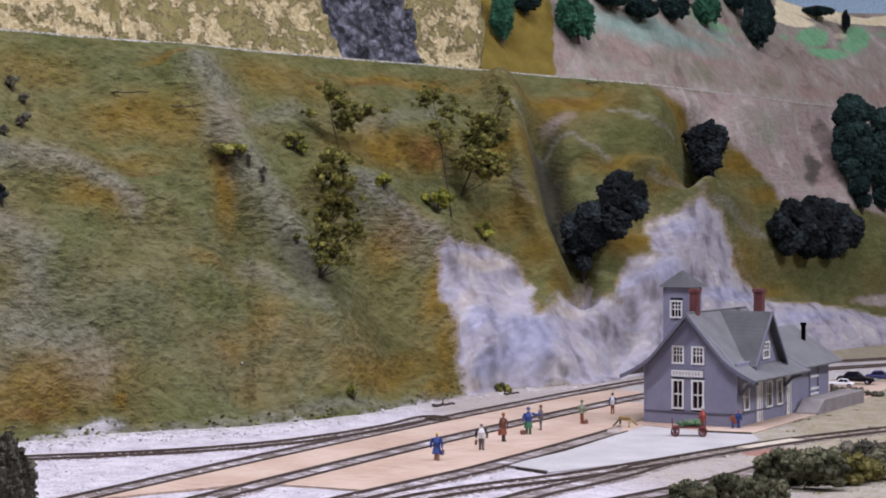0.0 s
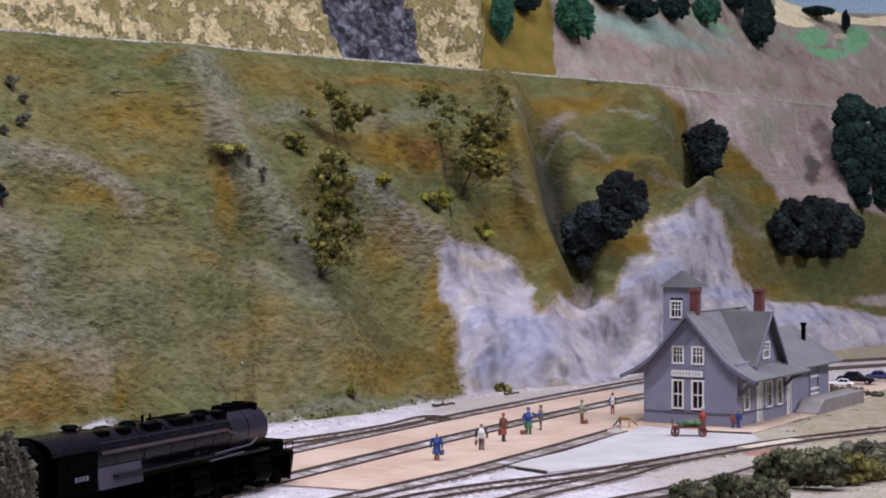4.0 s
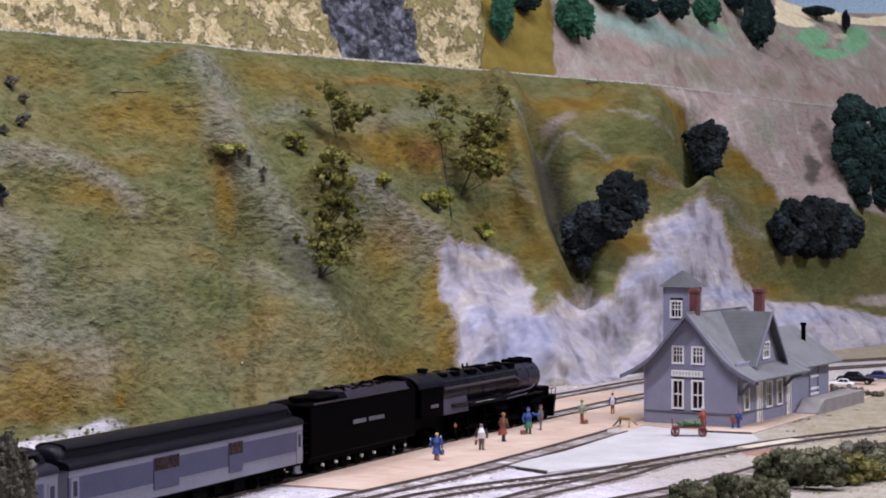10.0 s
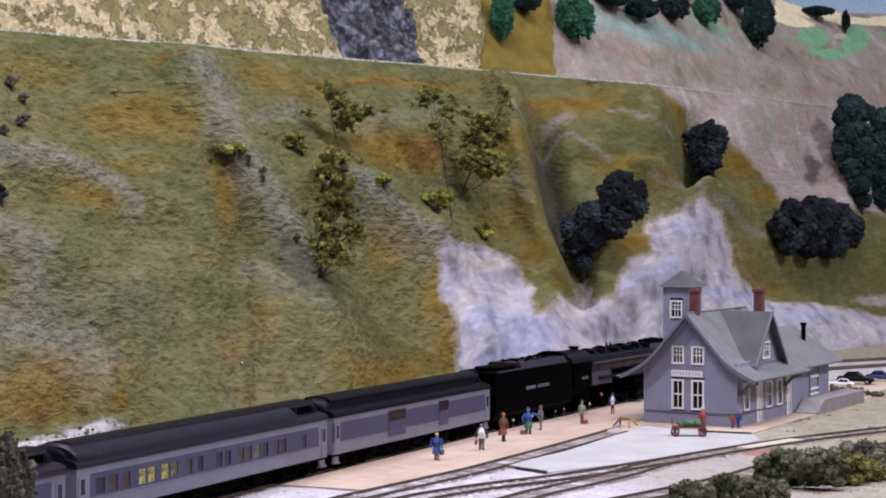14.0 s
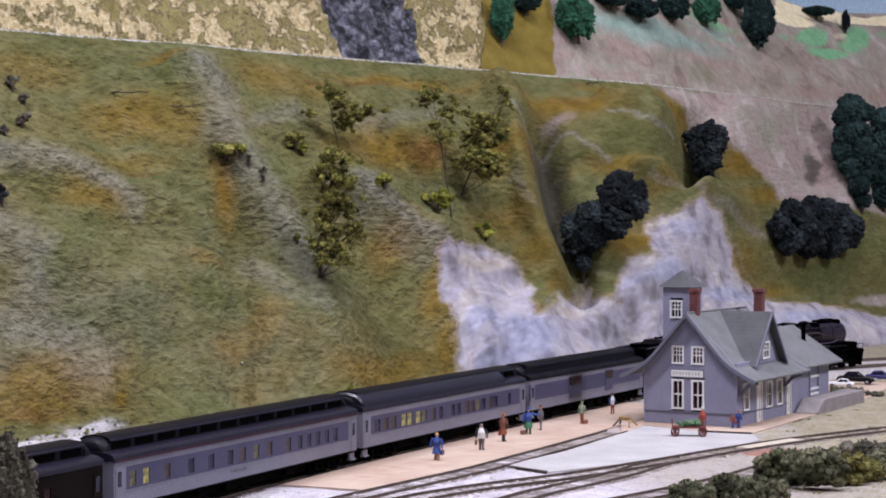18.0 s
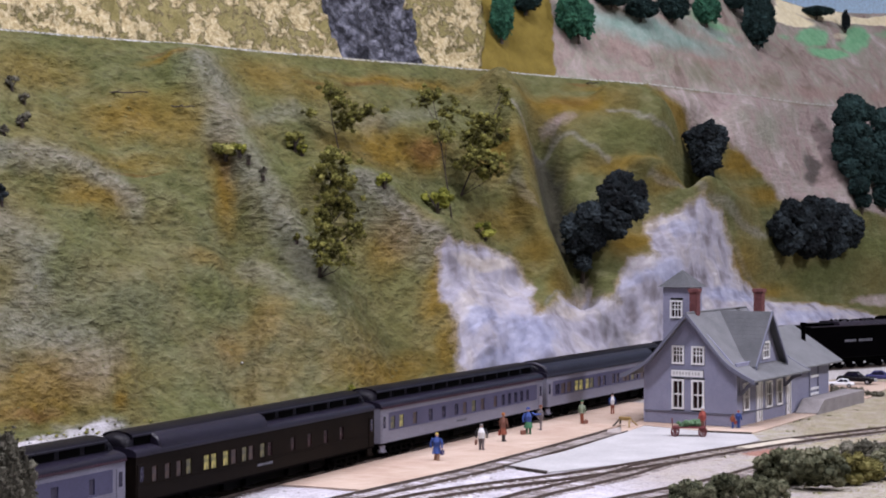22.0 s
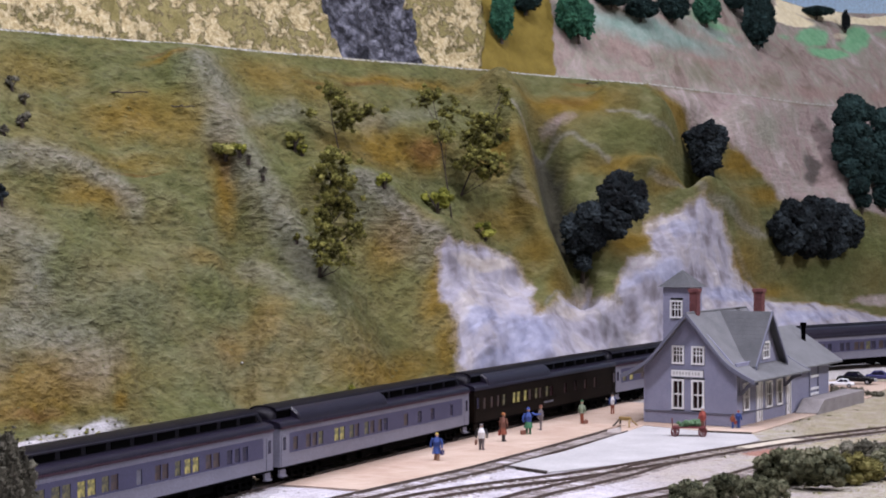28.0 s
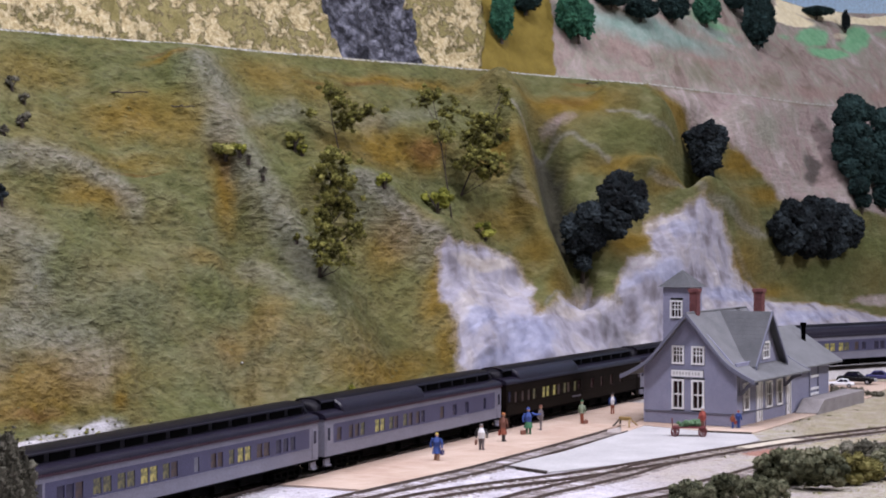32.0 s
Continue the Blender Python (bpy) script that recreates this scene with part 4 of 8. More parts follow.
def foam(name, label, at, size, mat, seed, lean=0.0, group="", trunk=0.006):
    """A dense foam tree: one lumpy body with a rough, crumbly skin and ragged outline."""
    ob = thing(name, label, name, Matrix.Translation(at), group)
    h = Heap(seed)
    r = h.r
    sx, sy, sz = size
    bm = BM()
    bmesh.ops.create_icosphere(bm, subdivisions=5, radius=1)
    for v in bm.verts:
        d = v.co.copy()
        q = d * 1.6 + Vector((seed, 0, 0))
        k = 0.74 + 0.26 * noise.noise(q) + 0.36 * abs(noise.noise(q * 1.9)) + 0.26 * abs(noise.noise(q * 4.1)) + 0.12 * abs(noise.noise(q * 9)) + 0.05 * noise.noise(q * 20)
        v.co = Vector((sx * k * d.x + lean * sz * k * d.z, sy * k * d.y, sz * k * d.z + sz))
    skin = [v.co.copy() for v in bm.verts]
    h.v, h.f = [c[:] for c in skin], [[v.index for v in f.verts] for f in bm.faces]
    bm.free()
    size_px = (sx + sz) * 0.5
    for i in range(90):
        h.lump(r.choice(skin), size_px * r.uniform(0.05, 0.12))
    for i in range(3200):
        h.leaf(r.choice(skin) + Vector([r.gauss(0, 0.0008) for _ in range(3)]), r.uniform(0.0007, 0.0019))
    crown = new("crown", h.mesh("crown", mat))
    crown.parent = ob
    bm = BM()
    tube(bm, (-lean * sz, 0.003, -trunk), (0, 0, sz), 0.0022, 0.001, 8)
    part("trunk", bm, M["bark"], ob)
    return ob


def clump_tree(name, label, base, clumps, mat, seed, out=0.008, along=False):
    """A foam tree of several rounded clumps, each with a rough crumbly skin; clumps: (offset across, height, radius) in hill columns."""
    p = on_hill(*base, out)
    k = p.y / FAN
    v = base[1] / 680.0
    p.z = 0.17 + (SHELF * v - 0.17) * p.y / float(foot_y(base[0]) + (crest_y(base[0]) - foot_y(base[0])) * v)
    ob = thing(name, label, name, Matrix.Translation(p), "dark foam trees on the hillside")
    h = Heap(seed)
    r = h.r
    for i, (cx, cz, cr) in enumerate(clumps):
        drift = on_hill(base[0] + cx, base[1]) - on_hill(*base) if along else Vector((cx * k, 0, 0))
        cz, cr = cz * k, cr * k
        centre = Vector((drift.x, drift.y + r.uniform(-0.25, 0.15) * cr, cz))
        bm = BM()
        bmesh.ops.create_icosphere(bm, subdivisions=4, radius=1)
        skin = []
        for v in bm.verts:
            d = v.co
            q = d * 2.2 + Vector((seed + i * 3.7, 0, 0))
            s = 0.80 + 0.20 * noise.noise(q * 0.6) + 0.34 * abs(noise.noise(q * 1.3)) + 0.22 * abs(noise.noise(q * 3.1)) + 0.10 * noise.noise(q * 8)
            skin.append(centre + Vector((d.x, d.y * 0.85, d.z)) * cr * s)
        n = len(h.v)
        h.v += [c[:] for c in skin]
        h.f += [[n + v.index for v in f.verts] for f in bm.faces]
        bm.free()
        for j in range(16):
            h.lump(r.choice(skin), cr * r.uniform(0.10, 0.24))
        for j in range(520):
            h.leaf(r.choice(skin) + Vector([r.gauss(0, 0.0007) for _ in range(3)]), r.uniform(0.0007, 0.0018))
    crown = new("crown", h.mesh("crown", M[mat]))
    crown.parent = ob
    if along:
        return ob
    bm = BM()
    cx, cz, cr = clumps[len(clumps) // 2]
    tube(bm, (0, 0.014, -0.016), (0, 0, 0.004), 0.0030, 0.0024, 8)
    tube(bm, (0, 0, 0.004), (cx * k, 0, cz * k), 0.0024, 0.001, 8)
    part("trunk", bm, M["bark"], ob)
    return ob


clump_tree("tree", "leaning dark blue-green foam model tree on the slope", (1031, 231.1),
           [(0, 14, 16), (-9, 42, 25), (-16, 74, 25), (14, 58, 28), (19, 92, 32), (52, 86, 32), (58, 128, 36), (90, 116, 28), (63, 152, 26), (94, 138, 21)], "leaf_dark", 31)
clump_tree("tree", "upright dark blue-green foam model tree with a narrow foot", (1251, 433.9),
           [(-1, 10, 13), (-9, 33, 21), (5, 38, 19), (-11, 60, 25), (11, 68, 25), (-23, 78, 21), (-1, 86, 24), (19, 85, 18)], "leaf_dark", 33)
clump_tree("bush", "broad dark foam bush on the slope", (1443, 242),
           [(-54, 34, 27), (-16, 27, 28), (22, 27, 29), (54, 38, 25), (-66, 56, 22), (-32, 60, 31), (6, 58, 33), (42, 62, 31), (66, 56, 19), (-46, 82, 22), (-12, 88, 22), (18, 84, 23), (44, 76, 20)], "leaf_dark", 34, 0.016, True)
clump_tree("tree", "tall teal green foam tree of stacked clumps", (1524, 371.5),
           [(-18, 180, 26), (-38, 164, 18), (4, 172, 17), (-32, 134, 22), (-8, 138, 24), (-38, 106, 20), (0, 104, 26), (-20, 78, 22), (8, 70, 22), (-6, 44, 20), (2, 18, 15)], "leaf_teal", 35)
clump_tree("tree", "tall teal green foam tree of stacked clumps", (1561, 382.2),
           [(0, 152, 25), (12, 140, 26), (2, 112, 29), (-4, 82, 26), (8, 52, 28), (2, 18, 22)], "leaf_teal", 36)


def upper_clump(base, width, height, mat, seed, lean=0.0):
    p = on_upper(*base, 0.012)
    k = p.y / FAN
    return foam("tree", "green foam tree on the painted upper slope", p, (width * k / 2, width * k * 0.36, height * k / 2), M[mat], seed, lean, "trees on the upper slope")


for b, w, hgt, mat, seed, lean in (((888, 40.6), 40, 90, "leaf_bright", 41, 0), ((930, 80.1), 52, 40, "leaf_teal", 42, 0), ((1015, 56.8), 64, 92, "leaf_bright", 43, -0.2), ((1132, 108.9), 60, 34, "leaf_teal", 44, 0),
                                   ((1080, 116.1), 70, 30, "leaf_teal", 49, 0), ((1188, 126.8), 62, 44, "leaf_teal", 45, 0), ((1248, 146.3), 50, 52, "leaf_bright", 46, 0), ((1340, 136.8), 56, 100, "leaf_teal", 47, 0),
                                   ((1298, 211.6), 50, 26, "leaf_teal", 51, 0), ((1493, 239.9), 12, 30, "leaf_dark", 48, 0), ((1442, 277.9), 60, 16, "leaf_teal", 50, 0)):
    upper_clump(b, w, hgt, mat, seed, lean)



# ---- tracks ----
def main_line():
    """The through track, followed by its heading: straight, a slow bend, a sharper one behind the depot, and out of sight to the right."""
    ds, s0, s1 = 0.004, -3.2, 4.3
    n = int((s1 - s0) / ds)
    h0, h1 = radians(25.5), radians(29.8)
    ss = s0 + ds * np.arange(n)
    hs = np.where(ss < 0, h0, h0 + (h1 - h0) * np.clip(ss / 0.7, 0, 1))
    hs = hs + np.clip(ss - 0.64, 0, 0.425) / 1.0 + np.clip((ss - 1.065) / 1.4, 0, radians(85))
    xs, ys = np.cumsum(np.sin(hs)) * ds, np.cumsum(np.cos(hs)) * ds
    i = int(round(-s0 / ds))
    return ss, xs - xs[i] - 0.1272, ys - ys[i] + 1.1615, hs


LINE_S, LINE_X, LINE_Y, LINE_H = main_line()


def line_at(s, side=0.0):
    """A point of the main line, side metres to its left."""
    x, y, h = np.interp(s, LINE_S, LINE_X), np.interp(s, LINE_S, LINE_Y), np.interp(s, LINE_S, LINE_H)
    return Vector((float(x - side * math.cos(h)), float(y + side * math.sin(h)), 0.0075 * float(ease(s, [0.62, 0.72, 0.95, 1.05], [0, 0.08, 0.92, 1]))))


def smooth_line(points, step=0.006):
    """A smooth curve through a few points, cut into even steps."""
    P = [Vector((x, y, 0)) for x, y in points]
    P = [P[0] * 2 - P[1]] + P + [P[-1] * 2 - P[-2]]
    out = []
    for i in range(1, len(P) - 2):
        a, b, c, d = P[i - 1:i + 3]
        l0, l1, l2 = (b - a).length, (c - b).length, (d - c).length
        m0 = ((b - a) / l0 * l1 + (c - b) / l1 * l0) / (l0 + l1) * l1
        m1 = ((c - b) / l1 * l2 + (d - c) / l2 * l1) / (l1 + l2) * l1
        n = max(2, int(l1 / step))
        for j in range(n):
            t = j / n
            out.append(b * (2 * t ** 3 - 3 * t * t + 1) + m0 * (t ** 3 - 2 * t * t + t) + c * (3 * t * t - 2 * t ** 3) + m1 * (t ** 3 - t * t))
    return out + [P[-2]]


def shifted(line, side):
    out = []
    for i, p in enumerate(line):
        d = (line[min(i + 1, len(line) - 1)] - line[max(i - 1, 0)]).normalized()
        out.append(p + Vector((-d.y, d.x, 0)) * side)
    return out


def sweep(bm, line, w, z0, z1):
    """A bar of rectangular section along a line."""
    left, right = shifted(line, w / 2), shifted(line, -w / 2)
    rings = [[bm.verts.new((p.x, p.y, z)) for p, z in ((a, a.z + z0), (b, b.z + z0), (b, b.z + z1), (a, a.z + z1))] for a, b in zip(left, right)]
    for r, s in zip(rings[:-1], rings[1:]):
        for i in range(4):
            bm.faces.new([r[i], r[(i + 1) % 4], s[(i + 1) % 4], s[i]])
    bm.faces.new(rings[0][::-1])
    bm.faces.new(rings[-1])


GAUGE = 0.0185
tie_bm = BM()
box(tie_bm, -0.0013, 0.0013, -0.0150, 0.0150, -0.0040, -0.0015)
TIE = mesh_of("tie", tie_bm, M["tie"], bevel=0.0002)


def track(label, line, singles=True):
    ob = thing("railway_track", label, "track", group="tracks of the yard")
    for side in (GAUGE / 2, -GAUGE / 2):
        bm = BM()
        sweep(bm, shifted(line, side), 0.0011, -0.0026, 0.0)
        part("rail", bm, M["rail"], ob)
    gone, need, rnd = 0.0, 0.0, random.Random(len(line))
    heap = BM()
    for a, b in zip(line[:-1], line[1:]):
        gone += (b - a).length
        if gone >= need:
            need += 0.0068
            d = (b - a).normalized()
            m = Matrix.Translation(a + Vector((0, 0, rnd.uniform(-0.0005, 0.0002)))) @ Matrix.Rotation(math.atan2(d.y, d.x) + rnd.uniform(-0.04, 0.04), 4, "Z")
            if singles and 0.9 < a.y < 1.75 and -0.45 < a.x < 0.45:
                shared("tie", TIE, ob, m)
            else:
                box(heap, -0.0013, 0.0013, -0.0150, 0.0150, -0.0040, -0.0015, m)
    if len(heap.verts):
        tagged(part("tie_row", heap, M["tie"], ob), kind="stuff")
    else:
        heap.free()
    return ob


def section(s0, s1, side=0.0, step=0.006):
    return [line_at(s, side) for s in np.arange(s0, s1, step)]


B_SIDE = 0.072
# ballast bed carrying both tracks up the grade behind the depot
bed = BM()
bed_rings = []
for s in np.arange(0.60, 3.6, 0.02):
    rise = line_at(s).z
    low = -0.003 - rise * 0.8
    across = [(-0.034 - rise, low), (-0.020, rise - 0.0019), (B_SIDE + 0.020, rise - 0.0019), (B_SIDE + 0.034 + rise, low)]
    bed_rings.append([bed.verts.new((*line_at(s, q)[:2], z)) for q, z in across])
for r0, r1 in zip(bed_rings[:-1], bed_rings[1:]):
    for i in range(3):
        bed.faces.new([r0[i], r0[i + 1], r1[i + 1], r1[i]])
tagged(new("roadbed", mesh_of("roadbed", bed, M["ballast"])), "pale gravel bed under the two tracks", "roadbed", kind="structure")
track("brown model rails of the through track with weathered ties", section(-3.1, 4.2))
track("brown model rails of the second track beside the platform", section(-1.2, 3.6, B_SIDE))
LINE_A = smooth_line([(-1.6, 1.12), (-0.8, 1.22), (-0.48, 1.280), (-0.3251, 1.3041), (-0.2864, 1.3170), (-0.2470, 1.3301), (-0.2073, 1.3469), (-0.1349, 1.3962), (-0.0850, 1.4532), (-0.0407, 1.5237), (-0.0071, 1.5871), line_at(0.42, B_SIDE)[:2], line_at(0.47, B_SIDE)[:2]])
track("brown model rails curving in along the hill foot", LINE_A)
LINE_D = smooth_line([(-0.52, 0.20), (-0.335, 0.58), (-0.178, 0.88), (-0.0646, 1.1044), (-0.0310, 1.1596), (0.0062, 1.2178), (0.0304, 1.2580), (0.0476, 1.2915), (0.0949, 1.3817), (0.1451, 1.4814)])
track("short spur track ending at a bumper beside the platform", LINE_D)
LINE_E = smooth_line([(-0.6, 0.72), (-0.25, 0.95), (-0.0327, 1.0953), (-0.0086, 1.1277), (0.0244, 1.1621), (0.0833, 1.2123), (0.1489, 1.2791), (0.2232, 1.3606), (0.2771, 1.4147), (0.3723, 1.4939), (0.62, 1.66), (1.2, 1.9), (2.2, 2.0)])
track("brown model rails of the front yard track", LINE_E)
LINE_E2 = smooth_line([(-0.45, 0.62), (-0.15, 0.89), (0.0407, 1.1044), (0.0600, 1.1373), (0.0800, 1.1647), (0.1232, 1.2262), (0.1529, 1.2791), (0.1872, 1.3202)])
track("yard track joining at a turnout", LINE_E2)
LINE_F = smooth_line([(-0.4, 0.45), (-0.1, 0.86), (0.1150, 1.1090), (0.1524, 1.1521), (0.1985, 1.2095), (0.2168, 1.2376), (0.2650, 1.3105), (0.3453, 1.3853), (0.6, 1.5), (1.3, 1.68), (2.2, 1.7)])
track("brown model rails in front of the bushes", LINE_F)


# ---- platforms, pad and crossing ----
def wood_material():
    m, nt, b = base_mat("platform_wood")
    grain = noise_tex(nt, 60, 5, 0.6, (1.0, 9.0, 1.0, radians(-38)))
    big = noise_tex(nt, 14, 3)
    col = ramp(nt, grain, [(0.3, (0.37, 0.265, 0.195)), (0.5, (0.50, 0.385, 0.305)), (0.66, (0.58, 0.475, 0.395))])
    col = mix(nt, 0.6, col, ramp(nt, big, [(0.38, (0.80, 0.70, 0.66)), (0.62, (1.05, 1.05, 1.05))]), "MULTIPLY")
    col = mix(nt, 0.5, col, ramp(nt, noise_tex(nt, 700, 3), [(0.3, (0.8, 0.8, 0.8)), (0.7, (1.1, 1.1, 1.1))]), "MULTIPLY")
    nt.links.new(col, b.inputs["Base Color"])
    b.inputs["Roughness"].default_value = 0.75
    bump(nt, b, grain, 0.4, 0.0005)
    return m


M["platform_wood"] = wood_material()


def strip(name, label, category, left, right, z0, z1, mat, kind=""):
    """A flat slab between two lines of equally many points."""
    bm = BM()
    rings = [[bm.verts.new((p.x, p.y, z)) for p, z in ((a, z0), (b, z0), (b, z1), (a, z1))] for a, b in zip(left, right)]
    for r, s in zip(rings[:-1], rings[1:]):
        for i in range(4):
            bm.faces.new([r[i], r[(i + 1) % 4], s[(i + 1) % 4], s[i]])
    bm.faces.new(rings[0][::-1])
    bm.faces.new(rings[-1])
    return tagged(new(name, mesh_of(name, bm, mat)), label, category, kind=kind)


def polygon(name, label, category, corners, z0, z1, mat, kind=""):
    bm = BM()
    lo = [bm.verts.new((x, y, z0)) for x, y in corners]
    hi = [bm.verts.new((x, y, z1)) for x, y in corners]
    n = len(corners)
    bm.faces.new(lo[::-1])
    bm.faces.new(hi)
    for i in range(n):
        bm.faces.new([lo[i], lo[(i + 1) % n], hi[(i + 1) % n], hi[i]])
    return tagged(new(name, mesh_of(name, bm, mat)), label, category, kind=kind)


def nearest_on(line, p):
    return min(line, key=lambda q: (q - p).length)


SS = np.arange(-0.085, 0.95, 0.02)
strip("platform", "thin tan plywood platform between the two tracks", "platform",
      [line_at(s, B_SIDE - 0.0125) for s in SS], [line_at(max(s, min(s + 0.09, 0.04)), 0.0125) for s in SS], -0.003, -0.0006, M["platform_wood"], "structure")
D_LEFT = shifted(LINE_D, 0.0120)
FS = np.arange(0.02, 0.66, 0.02)
strip("platform", "tan plywood platform in front of the through track", "platform",
      [line_at(s, -0.0125) for s in FS], [nearest_on(D_LEFT, line_at(s, -0.0125 - 0.02 - 0.05 * min(1, (0.62 - s) * 3 + 0.3))) if s < 0.42 else line_at(s, -0.085) for s in FS], -0.003, -0.0007, M["platform_wood"], "structure")
polygon("paved_pad", "pale concrete pad in front of the depot", "pad",
        [(0.0437, 1.2610), (0.0721, 1.2319), (0.1282, 1.2760), (0.1900, 1.3401), (0.2261, 1.3782), (0.2530, 1.4185), (0.2536, 1.4611), (0.2189, 1.4773), (0.1719, 1.5194), (0.1531, 1.4773), (0.0925, 1.3469), (0.0601, 1.2946)], -0.003, -0.0008, M["concrete"], "structure")
polygon("depot_apron", "tan dirt apron under the depot", "apron",
        [(0.1472, 1.4652), (0.1729, 1.5280), (0.2198, 1.4835), (0.2560, 1.4692), (0.3199, 1.5824), (0.4284, 1.7831), (0.50, 1.95), (0.36, 1.98), (0.16, 1.60)], -0.004, -0.0012, M["platform_wood"], "structure")
px0, py0 = (0.2339, 1.3676)
px1, py1 = (0.2767, 1.4128)
CROSS = thing("grade_crossing", "pale timber crossing planks laid between the rails", "crossing", Matrix.Translation((px0, py0, 0)) @ Matrix.Rotation(math.atan2(py1 - py0, px1 - px0), 4, "Z"))
for i in range(5):
    bm = BM()
    box(bm, -0.004, 0.072, -0.0066 + i * 0.0027, -0.0066 + i * 0.0027 + 0.0025, -0.0025, -0.0002)
    part("plank", bm, M["crossing_wood"], CROSS)
edge = BM()
ex0, ey0 = (0.2136, 1.4732)
ex1, ey1 = (0.2529, 1.4572)
a = math.atan2(ey1 - ey0, ex1 - ex0)
box(edge, 0, math.hypot(ex1 - ex0, ey1 - ey0), -0.0009, 0.0009, -0.003, 0.0006, Matrix.Translation((ex0, ey0, 0)) @ Matrix.Rotation(a, 4, "Z"))
tagged(new("edge_board", mesh_of("edge_board", edge, M["bark"])), "dark wooden edge board along the concrete pad", "board")
edge = BM()
ex0, ey0 = (0.0426, 1.2640)
ex1, ey1 = (0.0721, 1.2319)
a = math.atan2(ey1 - ey0, ex1 - ex0)
box(edge, 0, math.hypot(ex1 - ex0, ey1 - ey0), -0.0009, 0.0009, -0.003, 0.0001, Matrix.Translation((ex0, ey0, 0)) @ Matrix.Rotation(a, 4, "Z"))
tagged(new("edge_board", mesh_of("edge_board", edge, M["bark"])), "dark wooden edge board along the concrete pad", "board")



# ---- the depot ----
# Its own space: x along the building, y across it to the left (the track side), z up; the origin is the front corner of the gable end on the yard side.
DEPOT = thing("depot", "blue-grey clapboard railway depot model with grey shingle roof and white windows", "depot",
              pose(*(0.2493, 1.5108), -0.001, 0, 0, 90 - 31.5))
W, EAVE, RIDGE, LONG = 0.085, 0.0500, 0.0945, 0.118
BASE = -0.0015


def clapboard(bm, x0, x1, z0, z1, y, out, holes=(), step=0.0021):
    """A wall of lapped boards in the plane y, facing out (+1 or -1), with rectangular openings (x0, x1, z0, z1)."""
    z = z0
    while z < z1 - 1e-6:
        zt = min(z + step, z1)
        cuts = [(x0, x1)]
        for hx0, hx1, hz0, hz1 in holes:
            if zt > hz0 + 1e-6 and z < hz1 - 1e-6:
                nxt = []
                for a, b in cuts:
                    if hx0 > a:
                        nxt.append((a, min(b, hx0)))
                    if hx1 < b:
                        nxt.append((max(a, hx1), b))
                cuts = [c for c in nxt if c[1] - c[0] > 1e-5]
        for a, b in cuts:
            vs = [bm.verts.new(p) for p in ((a, y + out * 0.00025, z), (b, y + out * 0.00025, z), (b, y, zt), (a, y, zt), (a, y - out * 0.0012, z), (b, y - out * 0.0012, z), (b, y - out * 0.0012, zt), (a, y - out * 0.0012, zt))]
            for f in ((0, 1, 2, 3), (4, 7, 6, 5), (0, 4, 5, 1), (3, 2, 6, 7), (0, 3, 7, 4), (1, 5, 6, 2)):
                bm.faces.new([vs[i] for i in f])
        z = zt


def gable_half(z, rise=0.0):
    """Half the width of the gable wall at height z."""
    if z <= EAVE:
        return W / 2
    return max(0.0, (W / 2) * (RIDGE - z) / (RIDGE - EAVE))


def gable_wall(bm, x, out, holes):
    """The boards of a gable end, in the plane x, each cut to the roof's slope."""
    z = BASE
    while z < RIDGE - 0.002:
        zt = z + 0.0021
        h0, h1 = gable_half(z), gable_half(zt)
        cuts = [(-h0, h0, -h1, h1)]
        for a, b, hz0, hz1 in holes:
            if zt > hz0 + 1e-6 and z < hz1 - 1e-6:
                nxt = []
                for p, q, p1, q1 in cuts:
                    if a > p:
                        nxt.append((p, min(q, a), p1, min(q, a)))
                    if b < q:
                        nxt.append((max(p, b), q, max(p, b), q1))
                cuts = nxt
        for p, q, p1, q1 in cuts:
            c = W / 2
            vs = [bm.verts.new(v) for v in ((x + out * 0.0004, c + p, z), (x + out * 0.0004, c + q, z), (x, c + q1, zt), (x, c + p1, zt),
                                            (x - out * 0.0012, c + p, z), (x - out * 0.0012, c + q, z), (x - out * 0.0012, c + q1, zt), (x - out * 0.0012, c + p1, zt))]
            for f in ((0, 1, 2, 3), (4, 7, 6, 5), (0, 4, 5, 1), (3, 2, 6, 7), (0, 3, 7, 4), (1, 5, 6, 2)):
                bm.faces.new([vs[i] for i in f])
        z = zt


